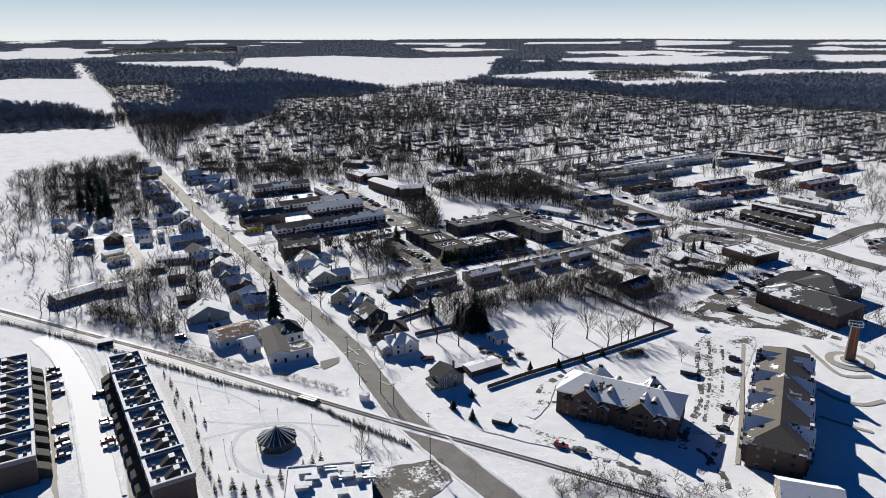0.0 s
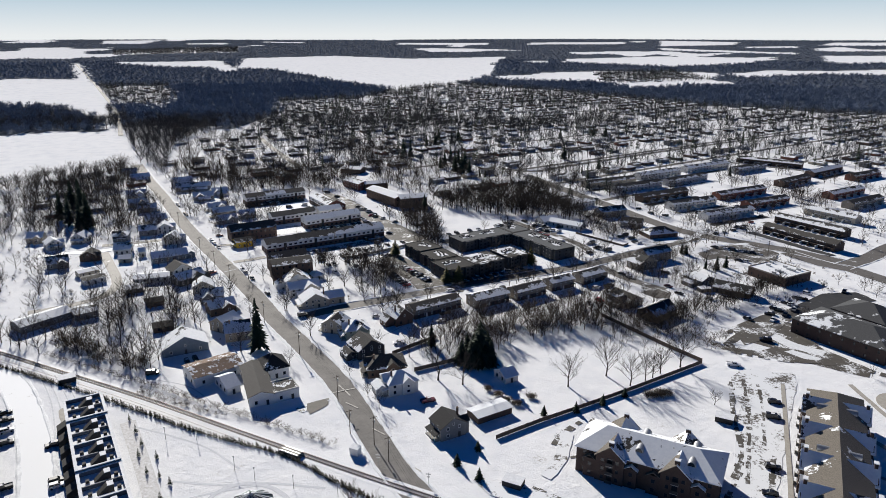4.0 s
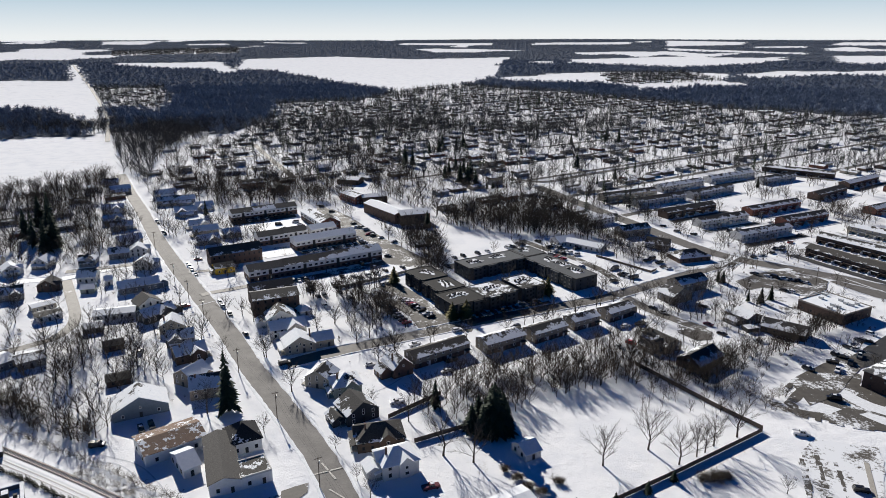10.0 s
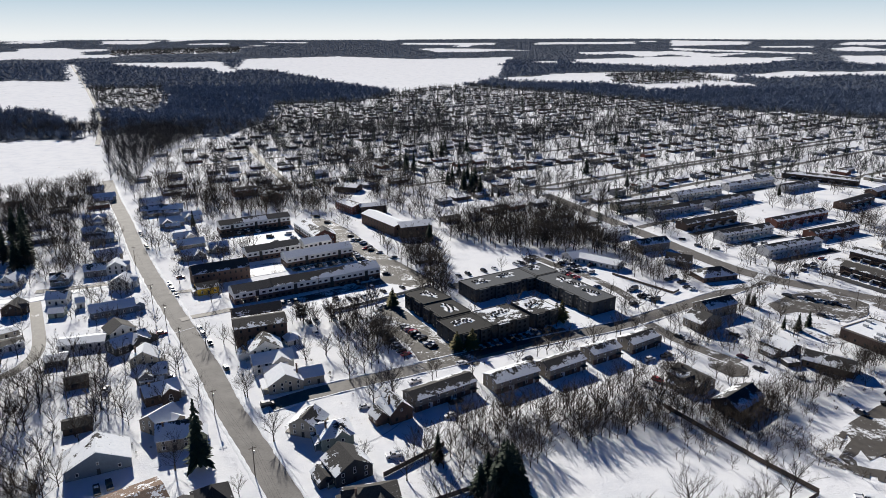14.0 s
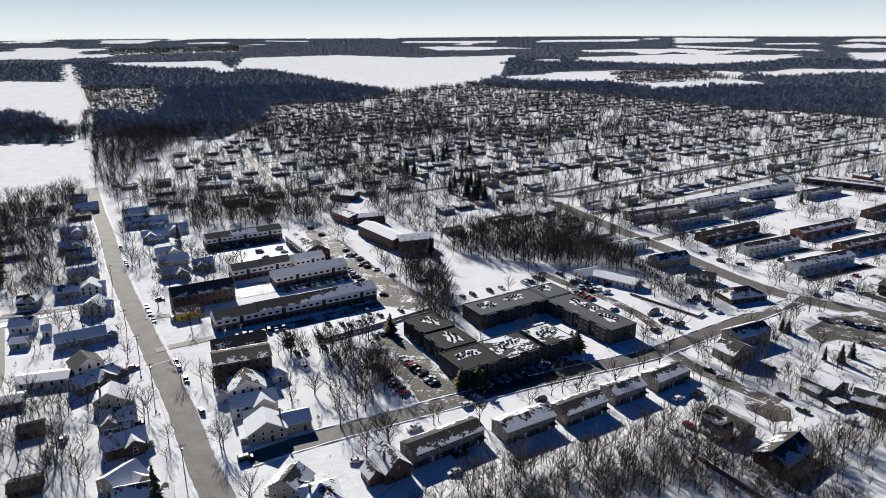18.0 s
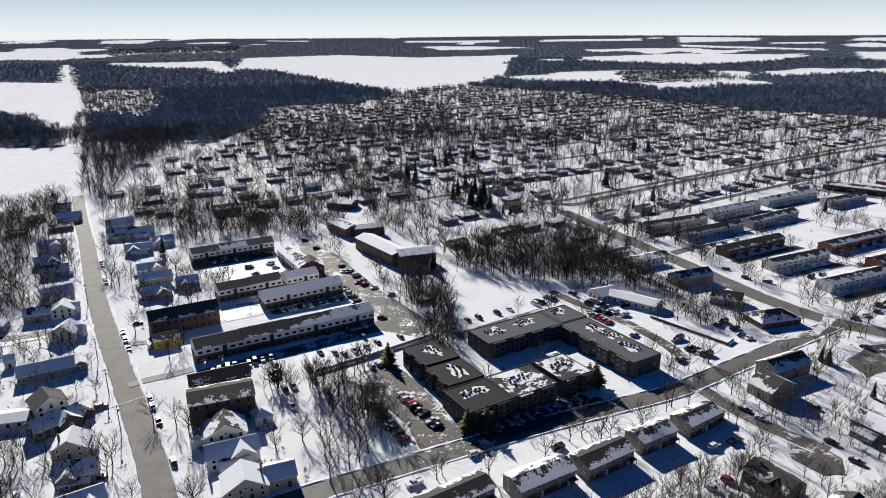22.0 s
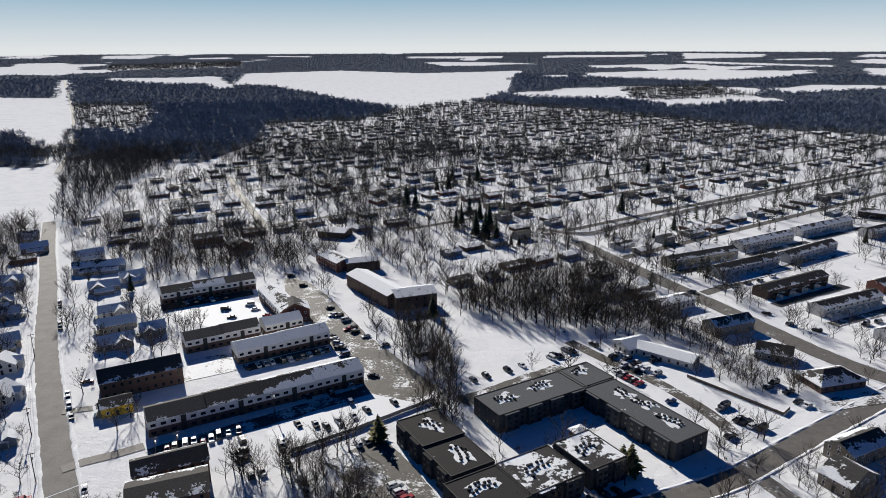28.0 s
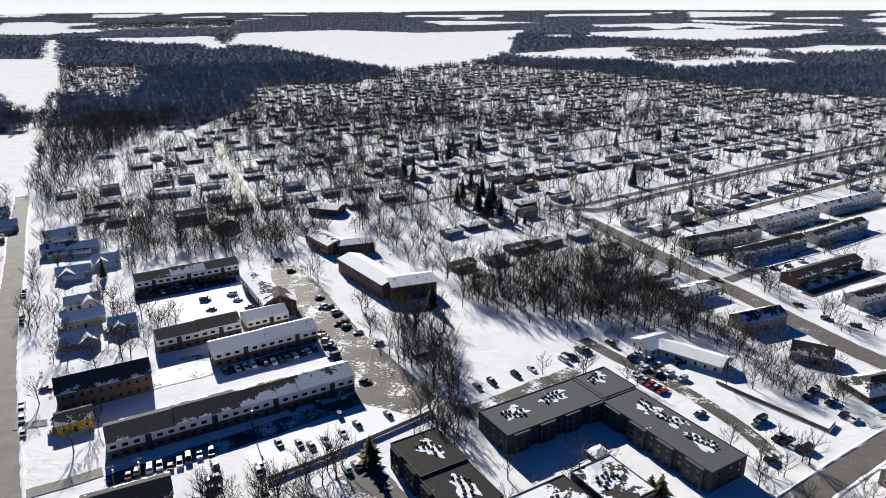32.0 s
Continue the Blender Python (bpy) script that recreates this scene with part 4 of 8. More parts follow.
house(-221.2, 508.8, 37.8, 16.0, 9.0, h=4.2, pitch=0.6, wall=(W_WHITE, W_CREAM, W_GREY, W_BLUE)[1], top=R_CLEAN, label="small cream house with snowy roof beside the road", porch=4)
house(-211.0, 490.7, 41.4, 13.4, 9.0, h=4.2, pitch=0.6, wall=(W_WHITE, W_CREAM, W_GREY, W_BLUE)[2], top=R_CLEAN, label="small grey house with snowy roof beside the road", porch=4)
house(-202.1, 506.6, 37.0, 10.7, 9.0, h=4.2, pitch=0.6, wall=(W_WHITE, W_CREAM, W_GREY, W_BLUE)[3], top=R_CLEAN, label="small blue-grey house with snowy roof beside the road", porch=4)
house(-305.3, 613.6, 43.8, 17.3, 9.0, h=4.2, pitch=0.6, wall=(W_WHITE, W_CREAM, W_GREY, W_BLUE)[0], top=R_CLEAN, label="white house with snowy roof along the upper road", ell=1)
house(-290.2, 590.0, 34.2, 16.4, 9.0, h=4.2, pitch=0.6, wall=(W_WHITE, W_CREAM, W_GREY, W_BLUE)[1], top=R_MOST, label="cream house with snowy roof along the upper road", ell=1)
house(-260.5, 559.8, 32.3, 15.6, 9.0, h=4.2, pitch=0.6, wall=(W_WHITE, W_CREAM, W_GREY, W_BLUE)[2], top=R_CLEAN, label="grey house with snowy roof along the upper road", ell=1)
house(-278.5, 594.4, 27.5, 16.1, 9.0, h=4.2, pitch=0.6, wall=(W_WHITE, W_CREAM, W_GREY, W_BLUE)[3], top=R_MOST, label="blue-grey house with snowy roof along the upper road", ell=1)
house(-254.6, 578.1, 40.0, 13.2, 9.0, h=4.2, pitch=0.6, wall=(W_WHITE, W_CREAM, W_GREY, W_BLUE)[0], top=R_CLEAN, label="white house with snowy roof along the upper road", ell=1)
house(-378.1, 654.0, 28.8, 12.7, 9.0, h=4.2, pitch=0.6, wall=(W_WHITE, W_CREAM, W_GREY, W_BLUE)[1], top=R_MOST, label="cream house with snowy roof along the upper road", ell=1)
house(-352.0, 625.5, 40.0, 16.0, 9.0, h=4.2, pitch=0.6, wall=(W_WHITE, W_CREAM, W_GREY, W_BLUE)[2], top=R_CLEAN, label="grey house with snowy roof along the upper road", ell=1)
house(-301.4, 531.0, 42.0, 13.5, 9.0, h=4.2, pitch=0.6, wall=(W_WHITE, W_CREAM, W_GREY, W_BLUE)[3], top=R_MOST, label="blue-grey house with snowy roof along the upper road", ell=1)
house(-319.9, 561.8, 26.5, 15.2, 9.0, h=4.2, pitch=0.6, wall=(W_WHITE, W_CREAM, W_GREY, W_BLUE)[0], top=R_CLEAN, label="white house with snowy roof along the upper road", ell=1)
house(101.9, 636.8, 35.7, 53.3, 9.6, h=4.8, pitch=0.4, storeys=2, name="town_house_row", category="town houses", group="town house rows", spacing=4.2, sides=(0,), wall=W_WHITE, top=R_SOME, label="row of white town houses with dark partly snowy roof")
house(80.1, 652, 32, 54.7, 9.6, h=4.8, pitch=0.4, storeys=2, name="town_house_row", category="town houses", group="town house rows", spacing=4.2, sides=(0,), wall=W_CREAM, top=R_SOME, label="row of cream town houses with dark partly snowy roof")
house(130.8, 695.3, 36.8, 53.9, 9.6, h=4.8, pitch=0.4, storeys=2, name="town_house_row", category="town houses", group="town house rows", spacing=4.2, sides=(0,), wall=W_WHITE, top=R_MOST, label="row of white town houses with dark partly snowy roof")
house(151.3, 672.5, 39.8, 53.4, 9.6, h=4.8, pitch=0.4, storeys=2, name="town_house_row", category="town houses", group="town house rows", spacing=4.2, sides=(0,), wall=W_WHITE, top=R_SOME, label="row of white town houses with dark partly snowy roof")
house(117.6, 604, 36.2, 52.4, 9.6, h=4.8, pitch=0.4, storeys=2, name="town_house_row", category="town houses", group="town house rows", spacing=4.2, sides=(0,), wall=W_BROWN, top=R_SOME, label="row of brown town houses with dark partly snowy roof")
house(134.7, 576.9, 32.4, 45.4, 9.6, h=4.8, pitch=0.4, storeys=2, name="town_house_row", category="town houses", group="town house rows", spacing=4.2, sides=(0,), wall=W_WHITE, top=R_HALF, label="row of white town houses with dark partly snowy roof")
house(184.2, 619.9, 34.8, 56.7, 9.6, h=4.8, pitch=0.4, storeys=2, name="town_house_row", category="town houses", group="town house rows", spacing=4.2, sides=(0,), wall=W_BRICK, top=R_HALF, label="row of red brick town houses with dark partly snowy roof")
house(153.2, 546.1, 31.8, 47.7, 9.6, h=4.8, pitch=0.4, storeys=2, name="town_house_row", category="town houses", group="town house rows", spacing=4.2, sides=(0,), wall=W_WHITE, top=R_HALF, label="row of white town houses with dark partly snowy roof")
house(185.7, 739, 36.9, 61.2, 9.6, h=4.8, pitch=0.4, storeys=2, name="town_house_row", category="town houses", group="town house rows", spacing=4.2, sides=(0,), wall=W_WHITE, top=R_MOST, label="row of white town houses with dark partly snowy roof")
house(194.2, 586.4, 33, 45.0, 9.6, h=4.8, pitch=0.4, storeys=2, name="town_house_row", category="town houses", group="town house rows", spacing=4.2, sides=(0,), wall=W_BRICK, top=R_HALF, label="row of red brick town houses with dark partly snowy roof")
house(184.5, 486.2, -55.7, 51.8, 9.6, h=4.8, pitch=0.4, storeys=2, name="town_house_row", category="town houses", group="town house rows", spacing=4.2, sides=(0,), wall=W_BROWN, top=R_SOME, label="long brown town house row with snow-streaked roof")
house(202.4, 516.9, -51.9, 49.5, 9.6, h=4.8, pitch=0.4, storeys=2, name="town_house_row", category="town houses", group="town house rows", spacing=4.2, sides=(0,), wall=W_BROWN, top=R_HALF, label="long brown town house row with snow-streaked roof")
house(248, 677, 41.7, 47.2, 9.6, h=4.8, pitch=0.4, storeys=2, name="town_house_row", category="town houses", group="town house rows", spacing=4.2, sides=(0,), wall=W_BRICKBROWN, top=R_SOME, label="long brown brick town house row with snow-streaked roof")
house(295.7, 728.4, 41.5, 54.9, 9.6, h=4.8, pitch=0.4, storeys=2, name="town_house_row", category="town houses", group="town house rows", spacing=4.2, sides=(0,), wall=W_BRICKBROWN, top=R_MOST, label="long brown brick town house row with snow-streaked roof")
house(258.8, 771.6, -32.7, 63.3, 9.6, h=4.8, pitch=0.4, storeys=2, name="town_house_row", category="town houses", group="town house rows", spacing=4.2, sides=(0,), wall=W_BROWN, top=R_HALF, label="long brown town house row with snow-streaked roof")
house(229.7, 549.4, -51.2, 37.3, 9.6, h=4.8, pitch=0.4, storeys=2, name="town_house_row", category="town houses", group="town house rows", spacing=4.2, sides=(0,), wall=W_CREAM, top=R_MOST, label="long cream town house row with snow-streaked roof")
house(271.9, 629.6, 37.0, 47.0, 9.6, h=4.8, pitch=0.4, storeys=2, name="town_house_row", category="town houses", group="town house rows", spacing=4.2, sides=(0,), wall=W_BRICK, top=R_HALF, label="row of red brick town houses with dark snow-streaked roof")
house(271.7, 595.0, 37.0, 44.0, 9.6, h=4.8, pitch=0.4, storeys=2, name="town_house_row", category="town houses", group="town house rows", spacing=4.2, sides=(0,), wall=W_TAN, top=R_SOME, label="row of tan town houses with dark snow-streaked roof")
house(225.7, 734.6, 37.0, 47.0, 9.6, h=4.8, pitch=0.4, storeys=2, name="town_house_row", category="town houses", group="town house rows", spacing=4.2, sides=(0,), wall=W_WHITE, top=R_HALF, label="row of white town houses with dark snow-streaked roof")
house(323.2, 709.1, 37.0, 44.0, 9.6, h=4.8, pitch=0.4, storeys=2, name="town_house_row", category="town houses", group="town house rows", spacing=4.2, sides=(0,), wall=W_BRICK, top=R_SOME, label="row of red brick town houses with dark snow-streaked roof")
house(143.8, 410.2, -55.1, 22.9, 22.3, h=5.0, roof="flat", wall=W_BRICKBROWN, top=R_CLEAN, storeys=1, spacing=4, name="office_building", category="office building", label="brown office with white flat roof and vents", trim=W_TAN)
house(93.2, 489.6, 21.8, 21.2, 13.0, h=3.2, roof="hip", pitch=0.5, wall=W_BRICKBROWN, top=R_HALF, storeys=1, spacing=4, name="office_building", category="office building", label="low brick bank with hip roof streaked by snow")
house(47.0, 568.1, 34.9, 22.9, 10.0, h=4.4, pitch=0.3, wall=W_WHITE, top=R_MOST, label="white house backing onto the woods")
house(67.3, 539.9, 28.7, 22.3, 10.0, h=5, pitch=0.5, wall=W_TAN, top=R_MOST, label="tan house in the brush")
house(79.1, 511.8, -21.9, 14.1, 10.0, h=3.4, pitch=0.6, wall=W_GREY, top=R_SOME, storeys=1, label="grey house hidden in brush")

# courts before the town house rows
for i, (x, y, rot, w) in enumerate([(101.9, 636.8, 35.7, 53.3), (80.1, 652.0, 32.0, 54.7), (130.8, 695.3, 36.8, 53.9), (151.3, 672.5, 39.8, 53.4), (117.6, 604.0, 36.2, 52.4), (134.7, 576.9, 32.4, 45.4), (184.2, 619.9, 34.8, 56.7), (153.2, 546.1, 31.8, 47.7), (185.7, 739.0, 36.9, 61.2), (194.2, 586.4, 33.0, 45.0), (184.5, 486.2, -55.7, 51.8), (202.4, 516.9, -51.9, 49.5), (248.0, 677.0, 41.7, 47.2), (295.7, 728.4, 41.5, 54.9), (258.8, 771.6, -32.7, 63.3), (229.7, 549.4, -51.2, 37.3)]):
    c, n = math.cos(radians(rot)), math.sin(radians(rot))
    lot("driveway", [(x + u * c - v * n, y + u * n + v * c) for u, v in ((-w / 2 - 4, -15.5), (w / 2 + 4, -15.5), (w / 2 + 4, -9.5), (-w / 2 - 4, -9.5))], (M_LOT_HALF, M_LOT_DARK, M_LOT)[i % 3], "slushy parking court before the town houses")

# ---- large blocks ----
def rooftop_unit(parent, x, y, z, s=1.0):
    g = Geo()
    g.box(x - .55 * s, y - .45 * s, z, x + .55 * s, y + .45 * s, z + .75 * s)
    g.tube((x, y, z + .75 * s), (x, y, z + .9 * s), .38 * s, .34 * s, 10)
    return part("air_conditioner", g, M_DARKTRIM, parent, "dark rooftop air conditioner")


def flat_block(x, y, rot, w, d, h, top, label, clusters, steps=3):
    """A flat-roofed block with stepped front bays, parapets, and rows of small roof units in snow."""
    TAKEN.append((x, y, max(w, d) * .5 + 2, min(w, d) * .5 + 2, rot))
    ob = thing("apartment_block", label, "apartment block", "charcoal flat-roofed blocks", pose(x, y, 0, 0, 0, rot))
    part("wall", walls(w, d, h), W_DARKGREY, ob)
    for i in range(steps):
        g = Geo()
        u = (i - (steps - 1) / 2) * w / steps
        g.box(u - w / steps * .3, -d / 2 - 1.1, -0.3, u + w / steps * .3, -d / 2 + .1, h - .02)
        part("bay", g, W_DARKGREY, ob)
        g = Geo()
        g.box(u - w / steps * .3, -d / 2 - 1.1, h - .02, u + w / steps * .3, -d / 2 + .1, h + .12)
        part("bay_roof", g, top, ob)
        for k in range(3):
            for q in (-1, 1):
                window(ob, pose(u + q * w / steps * .15, -d / 2 - 1.1, .5 + k * 2.12), 1.5, 1.25, M_DARKTRIM)
            window(ob, pose(u + w / steps * .5 - .1, -d / 2, .5 + k * 2.12), 1.3, 1.25, M_DARKTRIM) if i < steps - 1 else None
    for side in (1, 3):
        for k in range(3):
            for q in (-.28, .05, .3):
                window(ob, face(w, d, side, q * d, .5 + k * 2.12), 1.2, 1.25, M_DARKTRIM)
    g = Geo()
    g.box(-w / 2 + .2, -d / 2 + .2, h - .2, w / 2 - .2, d / 2 - .2, h + .1)
    part("roof", g, top, ob)
    for b in ((-w / 2 - .06, -d / 2 - .06, w / 2 + .06, -d / 2 + .24), (-w / 2 - .06, d / 2 - .24, w / 2 + .06, d / 2 + .06), (-w / 2 - .06, -d / 2 + .24, -w / 2 + .24, d / 2 - .24), (w / 2 - .24, -d / 2 + .24, w / 2 + .06, d / 2 - .24)):
        g = Geo()
        g.box(b[0], b[1], h - .25, b[2], b[3], h + .3)
        part("parapet", g, M_DARKTRIM, ob)
    for cx, cy, n, ang in clusters:
        snow_sheet(ob, cx, cy + 1.0, h + .09, n * 1.05, 3.2, ang)
        c, s = math.cos(radians(ang)), math.sin(radians(ang))
        for i in range(n):
            for r in (0, 1):
                q, v = (i - n / 2) * 1.55 + random.uniform(-.35, .35), r * 2.1 + 1.1 * math.sin(i * .8 + cx) + random.uniform(-.45, .45)
                rooftop_unit(ob, cx + q * c - v * s, cy + q * s + v * c, h + .08, .8)
    return ob


def snow_sheet(parent, x, y, z, a, b, ang):
    """Ragged sheets of snow left round a cluster of roof units."""
    c, s = math.cos(radians(ang)), math.sin(radians(ang))
    for k in range(4):
        n = 30
        u, v = (0, 0) if k == 0 else (a * random.uniform(-.9, .9), b * random.uniform(-.9, 1.1))
        ka = 1.0 if k == 0 else random.uniform(.2, .45)
        ring, wob = [], random.uniform(0, 6)
        for i in range(n):
            t = 6.283 * i / n
            r = ka * (.8 + .22 * math.sin(3 * t + wob) + .14 * math.sin(7 * t + 2 * wob) + random.uniform(-.12, .12))
            p, q = u + a * r * math.cos(t), v + b * r * math.sin(t)
            ring.append((x + p * c - q * s, y + p * s + q * c))
        mx, my = x + u * c - v * s, y + u * s + v * c
        g = Geo()
        g.hull([(p, q, z) for p, q in ring], [(mx + (p - mx) * .95, my + (q - my) * .95, z + .05 + .012 * k) for p, q in ring])
        part("snow_sheet", g, M_BANK, parent, "ragged sheet of old snow")


flat_block(13.7, 448.2, -52, 43.4, 15.3, 6.70, R_TAR, "charcoal flat-roofed apartment wing with grey membrane roof", [(-12, 1, 4, 0), (-2, 2, 5, 0), (11, 1, 6, 0)], 4)
flat_block(-24.8, 456.0, 38, 40.4, 15.7, 6.70, R_TAR, "charcoal flat-roofed apartment wing with snow-ringed roof units", [(-11, 0, 5, 0), (6, 1, 5, 0)], 4)
flat_block(-4.3, 472.6, 38, 15.5, 15.5, 6.74, R_TAR, "charcoal flat-roofed corner block joining two wings", [(0, 2, 4, 0)], 1)
flat_block(-22.3, 408.1, 38, 19.8, 17.6, 6.70, R_TAR_PATCH, "charcoal flat-roofed block, half its roof white with snow", [(0, 0, 6, 20)], 2)
flat_block(-6.7, 419.8, 38, 14.7, 17.6, 7.0, R_TAR_PATCH, "charcoal flat-roofed end block with large snow sheets", [(0, 0, 5, 10)], 2)
flat_block(-37.6, 395.8, 38, 18.6, 17.6, 6.70, R_TAR_BLACK, "charcoal flat-roofed front block with a dark bare roof", [(0, 1, 6, 5)], 2)
flat_block(-47.6, 412.4, -52, 17.2, 15.7, 6.70, R_TAR_BLACK, "charcoal flat-roofed middle block with snow round roof units", [(0, 0, 6, 0)], 2)
flat_block(-58.5, 426.9, -52, 18.2, 15.7, 7.1, R_TAR_BLACK, "charcoal flat-roofed rear block with a round snow patch", [(0, 0, 5, 30)], 2)
house(-8.6, 439.0, 38, 5.0, 4.0, h=2.6, roof="hip", pitch=0.4, wall=W_BROWN, top=R_CLEAN, storeys=1, name="pavilion", category="pavilion", label="small courtyard hut with snowy hip roof", win=False)


def apartment_row(x, y, rot, w, d, h, units, tops, label, back=False):
    """Two-storey row: brick below, white panels above, one roof a unit with small breaks between."""
    TAKEN.append((x, y, w * .5 + 2, d * .5 + 2, rot))
    ob = thing("apartment_block", label, "apartment block", "white and brick apartment rows", pose(x, y, 0, 0, 0, rot))
    for i in range(units):
        u0, u1 = -w / 2 + i * w / units, -w / 2 + (i + 1) * w / units
        dz, mid, uw = (0.0, 0.25, 0.1, 0.35)[i % 4], (u0 + u1) / 2, u1 - u0
        g = Geo()
        g.box(u0, -d / 2, -.3, u1 - .01, d / 2, h * .52)
        part("lower_wall", g, W_BRICKBROWN, ob, "brown brick ground floor")
        g = Geo()
        g.box(u0 + .01, -d / 2 - .25, h * .52, u1 - .02, d / 2 + .25, h + dz)
        rise = d / 2 * .42
        for x0 in (u0 + .01, u1 - .14):
            g.hull([(x0, -d / 2 - .25, h + dz - .01), (x0 + .12, -d / 2 - .25, h + dz - .01), (x0 + .12, d / 2 + .25, h + dz - .01), (x0, d / 2 + .25, h + dz - .01)], [(x0, 0, h + dz + rise), (x0 + .12, 0, h + dz + rise), (x0 + .12, 0, h + dz + rise), (x0, 0, h + dz + rise)])
        part("upper_wall", g, M_TRIM, ob, "white panelled upper floor")
        g = gable_roof(uw - .04, d + .5, h + dz, rise, .12, .15, "x")
        g.v = [(a + mid, b, c) for a, b, c in g.v]
        part("roof", g, tops[i % len(tops)], ob)
        n = max(2, int(uw / 3.0))
        for k in range(n):
            u = u0 + (k + .5) * uw / n
            if k == n // 2:
                # no recess is cut: a proud dark box carries the stairwell's shade
                g = Geo()
                g.box(u - .9, -d / 2 - .32, 0, u + .9, -d / 2 + .05, h * .95)
                part("stairwell", g, M_DARKTRIM, ob, "proud dark box with the shade of a stairwell in its colour")
            else:
                window(ob, pose(u, -d / 2 - .25, h * .52 + .75), 1.7, 1.05, M_DARKTRIM)
                window(ob, pose(u, -d / 2, .8), 1.7, 1.2, M_DARKTRIM)
    for side in (1, 3):
        window(ob, face(w, d, side, 0, 1.0), 1.0, 1.2)
        window(ob, face(w, d, side, 0, h * .52 + .8), 1.0, 1.2)
    return ob


apartment_row(-126.7, 449.0, 36.5, 80.0, 11.6, 6.2, 4, (R_BARE, R_SOME, R_HALF, R_MOST), "long row of apartments, white above brick, half-snowy roofs")
apartment_row(-135.0, 495.4, 37.5, 41.3, 11.0, 6.2, 2, (R_CLEAN, R_CLEAN), "apartment row with a clean white snowy roof")
apartment_row(-165.1, 500.3, 37.5, 33.0, 10.6, 6.2, 2, (R_BARE, R_BARE), "apartment row in shade with a bare brown roof")
apartment_row(-142.6, 516.2, 37.5, 18.0, 10.6, 6.2, 1, (R_CLEAN,), "short apartment end with a snowy roof")
apartment_row(-199.9, 560.7, 37.0, 49.0, 10.6, 6.2, 3, (R_SOME, R_HALF, R_BARE), "rear apartment row closing the parking court")
apartment_row(-153.1, 542.9, -53.0, 39.0, 10.6, 6.2, 2, (R_MOST, R_HALF), "apartment row across the end of the court")
house(-141.2, 531.0, 25, 14.0, 11.0, h=6.6, pitch=0.5, wall=W_BRICK, top=R_HALF, axis="y", name="apartment_block", category="apartment block", label="gabled brick end of the apartment court")


